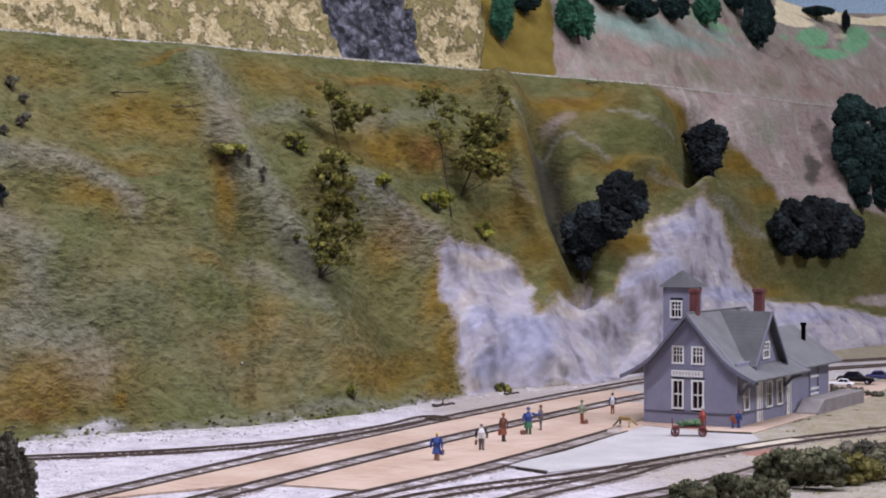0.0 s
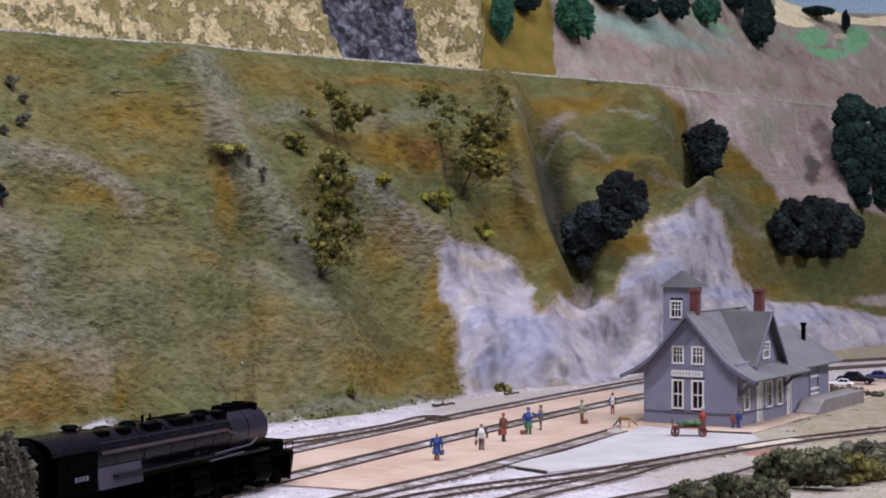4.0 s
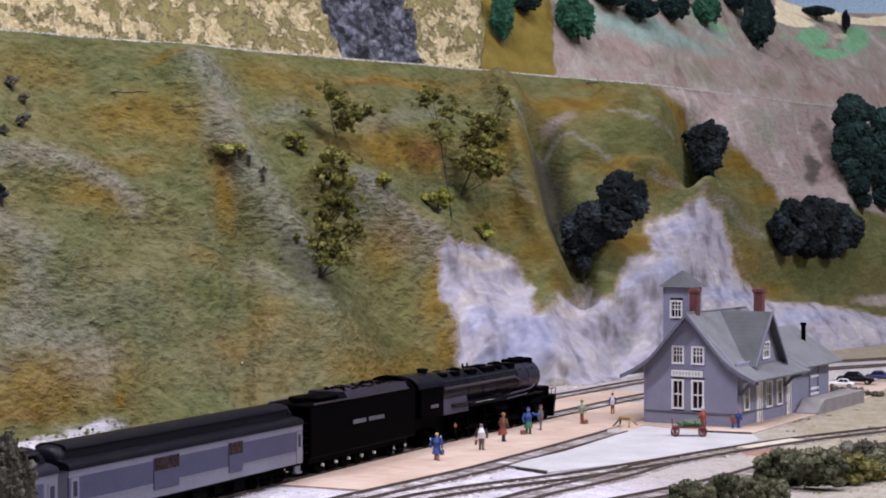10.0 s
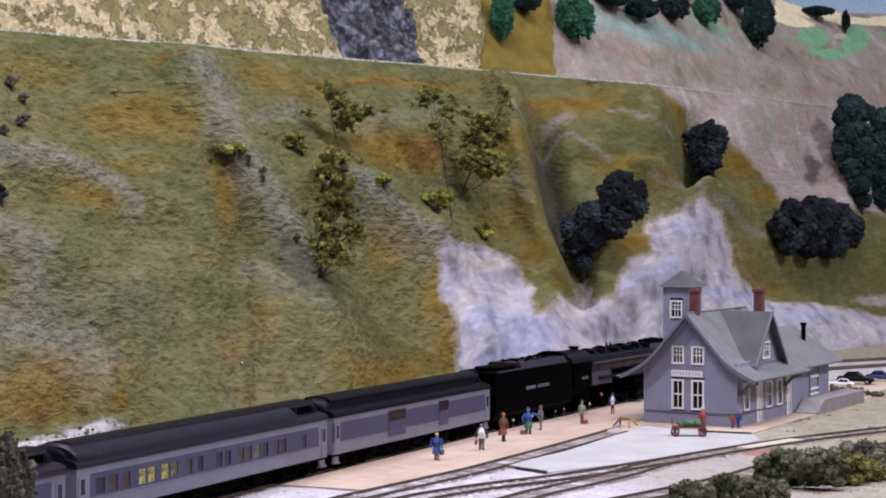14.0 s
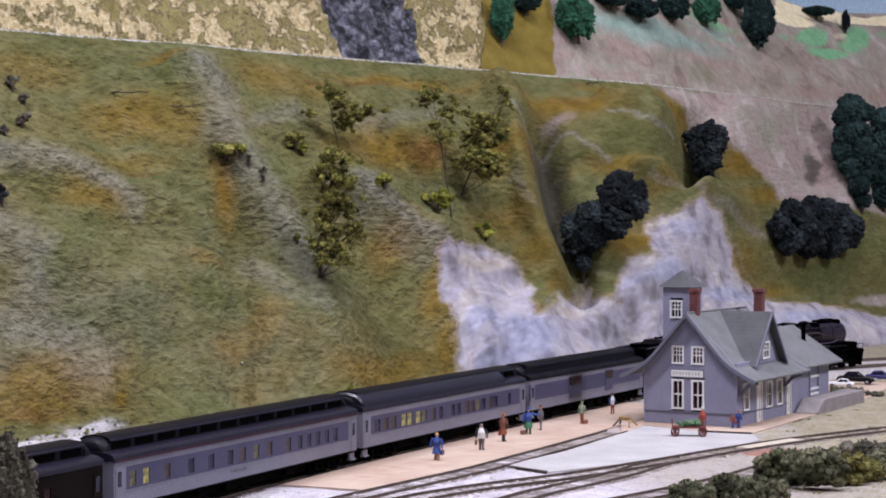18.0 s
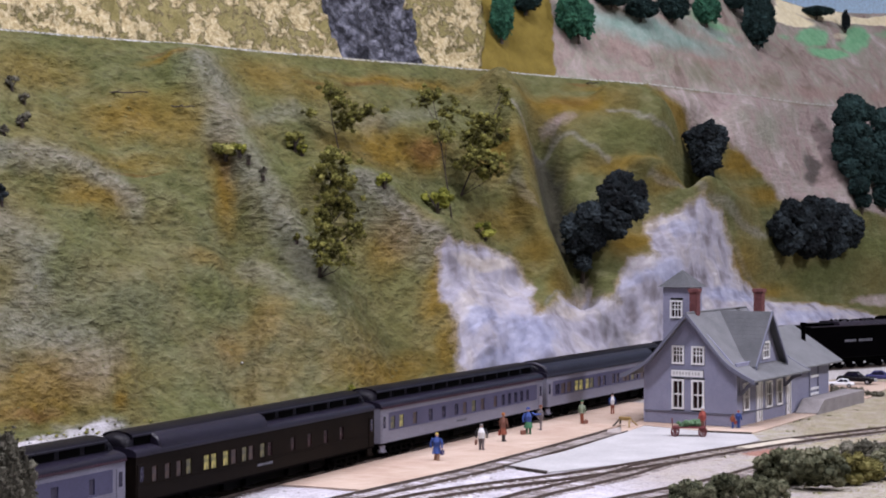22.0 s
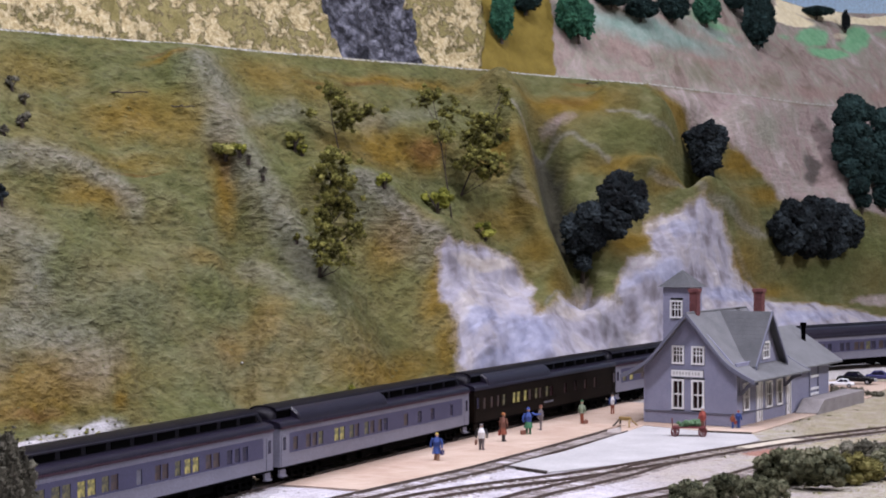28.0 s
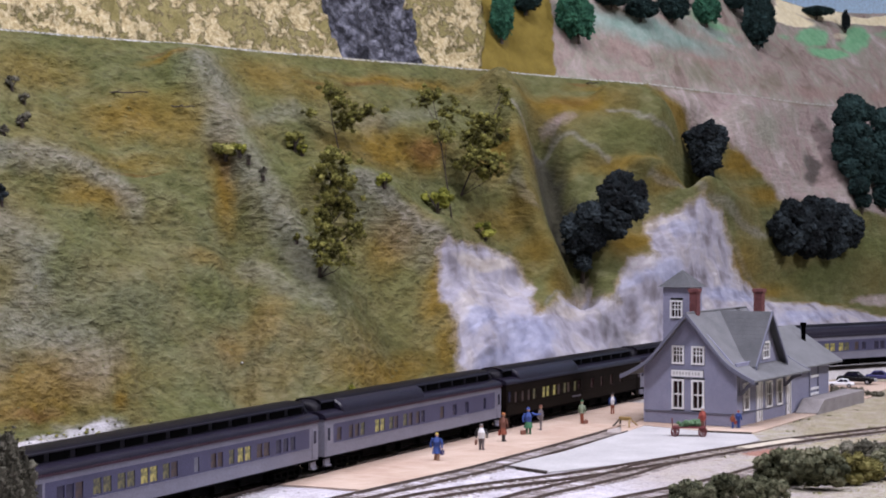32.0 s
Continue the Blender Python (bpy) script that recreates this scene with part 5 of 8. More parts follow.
def sash_window(parent, m, w, h, cols, rows_top, rows_low, name="window"):
    """A white framed sash window with bars and dark panes; in its own space it stands in the x-z plane and faces -y."""
    win = new(name)
    win.empty_display_size = 0.002
    bm = BM()
    fr = 0.0016
    for x0, x1, z0, z1 in ((0, fr, 0, h), (w - fr, w, 0, h), (fr, w - fr, 0, fr), (fr, w - fr, h - fr, h)):
        box(bm, x0, x1, -0.0011, 0.0006, z0, z1)
    bars = BM()
    mid = h * 0.5
    box(bars, fr, w - fr, -0.0006, 0.0004, mid - 0.0005, mid + 0.0005)
    for i in range(1, cols):
        x = fr + (w - 2 * fr) * i / cols
        box(bars, x - 0.00035, x + 0.00035, -0.0004, 0.0004, fr, mid - 0.0005)
        box(bars, x - 0.00035, x + 0.00035, -0.0004, 0.0004, mid + 0.0005, h - fr)
    for n, a, b in ((rows_low, fr, mid - 0.0005), (rows_top, mid + 0.0005, h - fr)):
        for i in range(1, n):
            z = a + (b - a) * i / n
            box(bars, fr, w - fr, -0.00035, 0.00035, z - 0.00035, z + 0.00035)
    pane = BM()
    box(pane, fr * 0.5, w - fr * 0.5, 0.0009, 0.0013, fr * 0.5, h - fr * 0.5)
    bpy.data.objects.remove(win)
    frame_ob = part(name, bm, M["trim_white"], parent, "white sash window frame")
    frame_ob.matrix_basis = m
    part("muntin", bars, M["trim_white"], frame_ob)
    part("pane", pane, M["window_room"], frame_ob)
    return frame_ob


def facing_end(y, z, x=-0.0004):
    """The pose of a window on the gable end that faces -x: its own x runs to -y."""
    return Matrix.Translation((x, y, z)) @ Matrix.Rotation(radians(-90), 4, "Z")


def facing_yard(x, z, y=-0.0004):
    return Matrix.Translation((x, y, z))


# gable end
END = [(W / 2 + 0.0053, W / 2 + 0.0168, 0.0515, 0.0675), (W / 2 - 0.0135, W / 2 - 0.0015, 0.0515, 0.0675),
       (W / 2 + 0.0053, W / 2 + 0.0168, 0.0125, 0.0385), (W / 2 - 0.0135, W / 2 - 0.0015, 0.0125, 0.0385)]
bm = BM()
gable_wall(bm, 0, -1, [(a - W / 2, b - W / 2, c, d) for a, b, c, d in END])
part("gable_wall", bm, M["depot_blue"], DEPOT, weld=True)
bm = BM()
gable_wall(bm, LONG, 1, [])
part("gable_wall", bm, M["depot_blue"], DEPOT, weld=True)
for i, (a, b, c, d) in enumerate(END):
    sash_window(DEPOT, facing_end(b, c), b - a, d - c, 3 if i < 2 else 2, 2 if i < 2 else 1, 1)
bm = BM()
box(bm, -0.0012, 0.0, 0, W, 0.0098, 0.0108)
part("belt_board", bm, M["depot_dark"], DEPOT)
for y in (0.0, W):
    bm = BM()
    box(bm, -0.0009, 0.0006, y - 0.0009, y + 0.0009, BASE, EAVE)
    part("corner_board", bm, M["depot_blue"], DEPOT)
# name board: a white panel with a row of dark bars for the letters that cannot be read
bm = BM()
box(bm, -0.0016, -0.0005, W / 2 - 0.0125, W / 2 + 0.0172, 0.0408, 0.0465)
board = part("name_board", bm, M["trim_white"], DEPOT, "white name board with worn grey letters", bevel=0.0002)
bm = BM()
for x0, x1, z0, z1 in ((-0.0018, 0.0175, 0.0400, 0.0408), (-0.0018, 0.0175, 0.0465, 0.0472)):
    box(bm, -0.0017, -0.0005, W / 2 - 0.0131, W / 2 + 0.0178, z0, z1)
part("board_moulding", bm, M["depot_dark"], board)
rnd = random.Random(5)
for i in range(9):
    bm = BM()
    y = W / 2 + 0.0148 - i * 0.0029
    box(bm, -0.0018, -0.0015, y - 0.0011, y + rnd.uniform(0.0, 0.0007), 0.0424, 0.0451)
    part("letter_bar", bm, M["concrete"], board)

# long walls; on the yard side a recessed porch, a bay with windows, and doors
YARD = [(0.014, 0.027, 0.012, 0.036), (0.046, 0.057, BASE, 0.036), (0.066, 0.081, 0.0105, 0.034), (0.092, 0.106, 0.0105, 0.034)]
bm = BM()
clapboard(bm, 0, LONG, BASE, EAVE + 0.004, 0.0, -1, YARD)
part("side_wall", bm, M["depot_blue"], DEPOT, weld=True)
bm = BM()
clapboard(bm, 0, LONG, BASE, EAVE + 0.004, W, 1)
part("side_wall", bm, M["depot_blue"], DEPOT, weld=True)
for i in (0, 2, 3):
    a, b, c, d = YARD[i]
    sash_window(DEPOT, facing_yard(a, c), b - a, d - c, 2, 1, 1)
for a, b, c, d in (YARD[1], (0.1185, 0.1275, BASE, 0.036)):
    bm = BM()
    box(bm, a, b, 0.0002, 0.0012, c, d)
    door = part("door", bm, M["trim_white"], DEPOT, "white painted panel door")
    bm = BM()
    for k in range(2):
        box(bm, a + 0.0015 + k * (b - a) / 2, a + (b - a) / 2 - 0.0008 + k * (b - a) / 2, -0.0004, 0.0003, c + 0.004, d - 0.012)
    part("door_panel", bm, M["trim_white"], door)
    bm = BM()
    for x0, x1, z0, z1 in ((a - 0.0015, a, c, d + 0.0015), (b, b + 0.0015, c, d + 0.0015), (a, b, d, d + 0.0015)):
        box(bm, x0, x1, -0.001, 0.0005, z0, z1)
    part("door_frame", bm, M["trim_white"], door)
bm = BM()
box(bm, -0.0004, LONG, -0.0012, 0.0, 0.0098, 0.0108)
part("belt_board", bm, M["depot_dark"], DEPOT)
bm = BM()
box(bm, 0.002, LONG - 0.002, 0.002, W - 0.002, BASE, EAVE - 0.002)
part("inner_core", bm, M["under_black"], DEPOT, "dark interior behind the windows")
# brackets under the eaves
bracket = BM()
prism(bracket, [(0, 0.040), (0, 0.026), (-0.003, 0.027), (-0.010, 0.034), (-0.0175, 0.0365), (-0.0175, 0.0385), (-0.009, 0.0375), (-0.004, 0.032), (-0.0015, 0.030)], -0.0006, 0.0006)
BRACKET = mesh_of("eave_bracket", bracket, M["depot_dark"])
for x in (0.004, 0.110):
    shared("eave_bracket", BRACKET, DEPOT, Matrix.Translation((x, -0.0006, 0)))


def roof_curve(k):
    """Height of the bell-cast roof at k, 0 at the ridge and 1 at the eave's edge."""
    return RIDGE + 0.0016 - k * 0.072 + 0.0165 * max(0.0, k - 0.52) ** 1.35 / 0.48 ** 1.35


def main_roof():
    out = 0.020
    half = W / 2 + out
    x0, x1 = -0.0090, LONG + 0.009
    for sgn in (-1, 1):
        bm = BM()
        rows = 26
        ring = []
        for i in range(rows + 1):
            k = i / rows
            y = W / 2 + sgn * half * k
            z = roof_curve(k)
            ring.append((y, z))
        for i in range(rows):
            (ya, za), (yb, zb) = ring[i], ring[i + 1]
            # a course of shingles, its lower edge a little proud
            vs = [bm.verts.new((x, y, z)) for x in (x0, x1) for y, z in ((ya, za), (yb, zb + 0.00006), (yb, zb - 0.0014), (ya, za - 0.0014))]
            for f in ((0, 1, 5, 4), (1, 2, 6, 5), (2, 3, 7, 6), (0, 4, 7, 3), (0, 3, 2, 1), (4, 5, 6, 7)):
                bm.faces.new([vs[j] for j in f])
        part("roof_slope", bm, M["shingle"], DEPOT, "dark grey shingled roof with flared eaves", weld=True)
    for x in (x0, x1):
        bm = BM()
        for sgn in (-1, 1):
            pts = [(W / 2 + sgn * half * i / 14, roof_curve(i / 14)) for i in range(15)]
            for (ya, za), (yb, zb) in zip(pts[:-1], pts[1:]):
                vs = [bm.verts.new((xx, y, z)) for xx in (x - 0.0009, x + 0.0009) for y, z in ((ya, za + 0.0004), (yb, zb + 0.0004), (yb, zb - 0.0032), (ya, za - 0.0032))]
                for f in ((0, 1, 2, 3), (4, 7, 6, 5), (0, 4, 5, 1), (1, 5, 6, 2), (2, 6, 7, 3), (3, 7, 4, 0)):
                    bm.faces.new([vs[j] for j in f])
        part("barge_board", bm, M["depot_dark"], DEPOT, "curved dark barge board", weld=True)
    bm = BM()
    tube(bm, (x0, W / 2, RIDGE + 0.0017), (x1, W / 2, RIDGE + 0.0017), 0.0009, n=8)
    part("ridge_cap", bm, M["shingle"], DEPOT)


main_roof()

# cross gable over the yard side
GX, GW, GT, GB, GY = 0.0645, 0.0350, 0.0945, 0.0510, -0.0005
bm = BM()
z = GB
while z < GT - 0.002:
    zt = z + 0.0021
    h0, h1 = GW * (GT - z) / (GT - GB) * 0.93, GW * (GT - zt) / (GT - GB) * 0.93
    for p, q, p1, q1 in ([(-h0, h0, -h1, h1)] if not 0.0535 < z < 0.0690 else [(-h0, -0.0085, -h1, -0.0085), (0.0085, h0, 0.0085, h1)]):
        vs = [bm.verts.new(v) for v in ((GX + p, GY - 0.0004, z), (GX + q, GY - 0.0004, z), (GX + q1, GY, zt), (GX + p1, GY, zt), (GX + p, GY + 0.0012, z), (GX + q, GY + 0.0012, z), (GX + q1, GY + 0.0012, zt), (GX + p1, GY + 0.0012, zt))]
        for f in ((0, 1, 2, 3), (4, 7, 6, 5), (0, 4, 5, 1), (3, 2, 6, 7), (0, 3, 7, 4), (1, 5, 6, 2)):
            bm.faces.new([vs[i] for i in f])
    z = zt
part("dormer_wall", bm, M["depot_blue"], DEPOT, weld=True)
sash_window(DEPOT, facing_yard(GX - 0.0085, 0.0540, GY - 0.0004), 0.017, 0.0155, 3, 2, 1)
for sgn in (-1, 1):
    bm = BM()
    top, low = Vector((GX, 0, GT + 0.0012)), Vector((GX + sgn * GW * 1.08, 0, GB - 0.0015))
    for i in range(14):
        a, b = top.lerp(low, i / 14), top.lerp(low, (i + 1) / 14)
        vs = [bm.verts.new((p.x, y, p.z + dz)) for y in (GY - 0.006, W / 2) for p, dz in ((a, 0), (b, 0.0001), (b, -0.0014), (a, -0.0014))]
        for f in ((0, 1, 5, 4), (1, 2, 6, 5), (2, 3, 7, 6), (0, 4, 7, 3), (0, 3, 2, 1), (4, 5, 6, 7)):
            bm.faces.new([vs[j] for j in f])
    # The darker shingle puts the slope's shade into its colour.
    part("dormer_roof", bm, M["shingle_dark"], DEPOT, "cross gable shingle slope, shade put into its darker grey", weld=True)
    bm = BM()
    vs = [bm.verts.new((p.x, y, p.z + dz)) for y in (GY - 0.0074, GY - 0.006) for p, dz in ((top, 0.0006), (low, 0.0006), (low, -0.003), (top, -0.003))]
    for f in ((0, 1, 2, 3), (4, 7, 6, 5), (0, 4, 5, 1), (1, 5, 6, 2), (2, 6, 7, 3), (3, 7, 4, 0)):
        bm.faces.new([vs[j] for j in f])
    part("barge_board", bm, M["depot_dark"], DEPOT)

# tower behind the ridge
TX, TY, TW = 0.040, 0.0675, 0.0128
tower_holes = [(TY - 0.0062, TY + 0.0058, 0.0895, 0.1055)]
bm = BM()
box(bm, TX - TW + 0.001, TX + TW - 0.001, TY - TW + 0.001, TY + TW - 0.001, 0.05, 0.1165)
part("tower_core", bm, M["under_black"], DEPOT)
for sgn in (-1, 1):
    bm = BM()
    clapboard(bm, TX - TW, TX + TW, 0.055, 0.1175, TY + sgn * TW, sgn)
    part("tower_wall", bm, M["depot_blue"], DEPOT, weld=True)
    bm = BM()
    clapboard(bm, -TW, TW, 0.055, 0.1175, 0, -1, [(-0.0058, 0.0062, 0.0895, 0.1055)] if sgn < 0 else [])
    bmesh.ops.transform(bm, matrix=Matrix.Translation((TX + sgn * TW, TY, 0)) @ Matrix.Rotation(radians(-90 if sgn < 0 else 90), 4, "Z"), verts=bm.verts)
    part("tower_wall", bm, M["depot_blue"], DEPOT, weld=True)
sash_window(DEPOT, facing_end(TY + 0.0058, 0.0895, TX - TW - 0.0004), 0.012, 0.016, 3, 2, 1)
bm = BM()
for i in range(8):
    k0, k1 = i / 8, (i + 1) / 8
    r0, r1 = (TW + 0.0034) * (1 - k0), (TW + 0.0034) * (1 - k1)
    z0, z1 = 0.117 + 0.0150 * k0, 0.117 + 0.0150 * k1
    ring0 = [bm.verts.new((TX + sx * (r0 + 0.0003), TY + sy * (r0 + 0.0003), z0)) for sx, sy in ((-1, -1), (1, -1), (1, 1), (-1, 1))]
    ring1 = [bm.verts.new((TX + sx * r1, TY + sy * r1, z1)) for sx, sy in ((-1, -1), (1, -1), (1, 1), (-1, 1))]
    for j in range(4):
        bm.faces.new([ring0[j], ring0[(j + 1) % 4], ring1[(j + 1) % 4], ring1[j]])
    bm.faces.new(ring0[::-1])
part("tower_roof", bm, M["shingle_dark"], DEPOT, "pyramid shingle roof of the tower")


def brick_chimney(x, y, z0, z1, w):
    ch = BM()
    box(ch, x - w, x + w, y - w, y + w, z0, z1 - 0.004)
    ob = part("chimney", ch, M["brick_red"], DEPOT, "red brick chimney with a corbelled cap")
    bm = BM()
    for k, (a, b) in enumerate(((0.004, 0.0028), (0.0028, 0.0014), (0.0014, 0.0))):
        g = w + 0.0006 + 0.0006 * min(k, 1)
        box(bm, x - g, x + g, y - g, y + g, z1 - a, z1 - b)
    part("chimney_cap", bm, M["brick_red"], ob)
    bm = BM()
    z = z0
    while z < z1 - 0.006:
        z += 0.0016
        box(bm, x - w - 0.00015, x + w + 0.00015, y - w - 0.00015, y + w + 0.00015, z, z + 0.0010)
    part("brick_courses", bm, M["brick_red"], ob)


brick_chimney(0.0120, W / 2 + 0.001, 0.088, 0.1165, 0.0034)
brick_chimney(0.108, 0.022, 0.068, 0.1140, 0.0038)

# freight house at the far end, with a hipped roof and a plank dock
FX0, FX1, FY0, FY1, FE = LONG, 0.233, 0.0004, W - 0.004, 0.0455
FRIDGE = 0.0745
bm = BM()
clapboard(bm, FX0, FX1, BASE, FE + 0.002, FY0, -1, [(0.1185, 0.1275, BASE, 0.036), (0.180, 0.201, 0.0115, 0.044)])
part("freight_wall", bm, M["depot_blue"], DEPOT, weld=True)
bm = BM()
clapboard(bm, FX0, FX1, BASE, FE + 0.002, FY1, 1)
part("freight_wall", bm, M["depot_blue"], DEPOT, weld=True)
bm = BM()
half = (FY1 - FY0) / 2
mid_y = (FY0 + FY1) / 2
prism(bm, [(-half, BASE), (-half, FE), (0, FRIDGE - 0.001), (half, FE), (half, BASE)], FX1 - 0.0012, FX1)
bmesh.ops.translate(bm, vec=(0, mid_y, 0), verts=bm.verts)
part("freight_wall", bm, M["depot_blue"], DEPOT, weld=True)
bm = BM()
box(bm, FX0 + 0.003, FX1 - 0.003, FY0 + 0.002, FY1 - 0.002, BASE, FE - 0.001)
part("inner_core", bm, M["under_black"], DEPOT)
bm = BM()
box(bm, 0.1802, 0.2008, FY0 - 0.0002, FY0 + 0.001, 0.0117, 0.0438)
door = part("freight_door", bm, M["depot_blue"], DEPOT, "freight door with white cross rails")
for z in (0.0120, 0.0170, 0.0285, 0.0385):
    bm = BM()
    box(bm, 0.1796, 0.2014, FY0 - 0.0014, FY0 - 0.0002, z, z + 0.0024)
    part("door_rail", bm, M["trim_white"], door)
for x in (0.1786, 0.2014):
    bm = BM()
    box(bm, x, x + 0.0014, FY0 - 0.0013, FY0 - 0.0001, 0.0115, 0.045)
    part("door_post", bm, M["depot_blue"], door)
for sgn in (-1, 1):
    bm = BM()
    rows = 16
    for i in range(rows):
        k0, k1 = i / rows, (i + 1) / rows
        ya, yb = mid_y + sgn * (half + 0.010) * k0, mid_y + sgn * (half + 0.010) * k1
        za, zb = FRIDGE - k0 * (FRIDGE - 0.0415), FRIDGE - k1 * (FRIDGE - 0.0415)
        vs = [bm.verts.new((x, y, z)) for x in (FX0 + 0.008, FX1 + 0.012) for y, z in ((ya, za), (yb, zb + 0.00006), (yb, zb - 0.0014), (ya, za - 0.0014))]
        for f in ((0, 1, 5, 4), (1, 2, 6, 5), (2, 3, 7, 6), (0, 4, 7, 3), (0, 3, 2, 1), (4, 5, 6, 7)):
            bm.faces.new([vs[j] for j in f])
    part("freight_roof", bm, M["shingle"], DEPOT, "grey shingled freight house roof", weld=True)
bm = BM()
tube(bm, (0.220, 0.021, 0.055), (0.220, 0.021, 0.0770), 0.0022, n=12)
tube(bm, (0.220, 0.021, 0.0755), (0.220, 0.021, 0.0780), 0.0030, n=12)
part("stove_pipe", bm, M["loco_black"], DEPOT, "black stove pipe", smooth=True)
DOCK = thing("loading_dock", "grey concrete loading dock with a sloping ramp beside the depot", "dock", DEPOT.matrix_basis.copy())
bm = BM()
prism(bm, [(FY0 - 0.0015, BASE), (FY0 - 0.0015, 0.0115), (-0.022, 0.0115), (-0.022, BASE)], 0.158, 0.272)
part("deck", bm, M["dock_grey"], DOCK, bevel=0.0004)
bm = BM()
vs = [bm.verts.new(p) for p in ((0.158, FY0 - 0.0015, BASE), (0.158, -0.022, BASE), (0.158, FY0 - 0.0015, 0.0115), (0.158, -0.022, 0.0115), (0.134, -0.003, BASE), (0.140, -0.022, BASE), (0.134, -0.003, 0.0005), (0.140, -0.022, 0.0005))]
for f in ((0, 1, 3, 2), (4, 6, 7, 5), (0, 4, 5, 1), (2, 3, 7, 6), (0, 2, 6, 4), (1, 5, 7, 3)):
    bm.faces.new([vs[i] for i in f])
part("ramp", bm, M["dock_grey"], DOCK)



# ---- the train ----
# Each vehicle: x forward, y to its left, z up from the rail top; FT is a scale foot.
FT = 0.0035


def wheel_mesh(name, r, w, mat, rim):
    """A wheelset: two flanged wheels with hubs on an axle, turning about y."""
    bm = BM()
    for s in (-1, 1):
        tube(bm, (0, s * GAUGE / 2 - 0.001 * s, 0), (0, s * GAUGE / 2 + s * w, 0), r, n=20)
        tube(bm, (0, s * GAUGE / 2 - 0.0016 * s, 0), (0, s * GAUGE / 2 - 0.001 * s, 0), r + 0.0007, n=20)
        tube(bm, (0, s * GAUGE / 2 + s * w, 0), (0, s * (GAUGE / 2 + w + 0.0007), 0), r * 0.30, n=12)
    tube(bm, (0, -GAUGE / 2, 0), (0, GAUGE / 2, 0), 0.0011, n=8)
    split = len(bm.faces)
    if rim:
        for s in (-1, 1):
            a = s * (GAUGE / 2 + w + 0.0001)
            ring = [[bm.verts.new((rr * math.cos(i * math.pi / 10), a, rr * math.sin(i * math.pi / 10))) for i in range(20)] for rr in (r * 0.98, r * rim)]
            for i in range(20):
                f = bm.faces.new([ring[0][i], ring[0][(i + 1) % 20], ring[1][(i + 1) % 20], ring[1][i]])
                f.material_index = 1
    return mesh_of(name, bm, [mat, M["wheel_white"]])


WHEEL = wheel_mesh("wheelset", 0.0052, 0.0024, M["under_black"], 0)
WHEEL_WHITE = wheel_mesh("wheelset", 0.0060, 0.0024, M["loco_black"], 0.0)
SPINNERS = []


def spoked_driver(r):
    bm = BM()
    for s in (-1, 1):
        a0, a1 = s * (GAUGE / 2 - 0.001), s * (GAUGE / 2 + 0.0024)
        n = 28
        rings = [[bm.verts.new((rr * math.cos(2 * math.pi * i / n), y, rr * math.sin(2 * math.pi * i / n))) for i in range(n)] for rr, y in ((r, a0), (r, a1), (r * 0.84, a1), (r * 0.84, a0))]
        for j in range(4):
            for i in range(n):
                bm.faces.new([rings[j][i], rings[j][(i + 1) % n], rings[(j + 1) % 4][(i + 1) % n], rings[(j + 1) % 4][i]])
        for k in range(12):
            a = 2 * math.pi * k / 12
            d = Vector((math.cos(a), 0, math.sin(a)))
            tube(bm, d * r * 0.15 + Vector((0, (a0 + a1) / 2, 0)), d * r * 0.86 + Vector((0, (a0 + a1) / 2, 0)), 0.0006, n=6)
        tube(bm, (0, a0, 0), (0, a1 + s * 0.0006, 0), r * 0.24, n=12)
        box(bm, -r * 0.62, r * 0.62, min(a0, a1), max(a0, a1), -r * 0.82, -r * 0.42)
    tube(bm, (0, -GAUGE / 2, 0), (0, GAUGE / 2, 0), 0.0015, n=8)
    return mesh_of("driver", bm, M["loco_black"])


def add_wheel(me, parent, x, r, name="wheelset"):
    ob = shared(name, me, parent, Matrix.Translation((x, 0, r)))
    SPINNERS.append((ob, x, r))
    return ob


def truck(parent, x, axles, gap, wheel, r, frame_mat, name="truck"):
    """A truck: side frames with journal boxes and springs, and its wheelsets."""
    bm = BM()
    half = gap * (axles - 1) / 2
    for s in (-1, 1):
        y0 = s * (GAUGE / 2 + 0.0032)
        y1 = y0 + s * 0.0016
        box(bm, x - half - 0.003, x + half + 0.003, min(y0, y1), max(y0, y1), r + 0.0012, r + 0.0030)
        box(bm, x - half + 0.003, x + half - 0.003, min(y0, y1), max(y0, y1), r - 0.0026, r - 0.0012)
        for i in range(axles):
            cx = x - half + i * gap
            box(bm, cx - 0.0017, cx + 0.0017, min(y0, y1 + s * 0.0009), max(y0, y1 + s * 0.0009), r - 0.0018, r + 0.0018)
        for i in range(axles - 1):
            cx = x - half + (i + 0.5) * gap
            tube(bm, (cx, y0 + s * 0.001, r - 0.0014), (cx, y0 + s * 0.001, r + 0.0014), 0.0014, n=8)
    box(bm, x - 0.004, x + 0.004, -0.011, 0.011, r + 0.001, r + 0.0036)
    ob = part(name, bm, frame_mat, parent)
    for i in range(axles):
        add_wheel(wheel, ob, x - half + i * gap, r)
    return ob


def arch(half, z_eave, z_top, n=12, flat=2.4):
    """The upper outline of a roof from right eave to left eave."""
    return [(-half * math.cos(math.pi * i / n), z_eave + (z_top - z_eave) * math.sin(math.pi * i / n) ** (2 / flat)) for i in range(n + 1)]


def window_spread(spec):
    """spec: (first x, count, pitch, width) groups."""
    out = []
    for x, count, pitch, w in spec:
        out += [(x + i * pitch - w / 2, x + i * pitch + w / 2) for i in range(count)]
    return out


PANE = {}


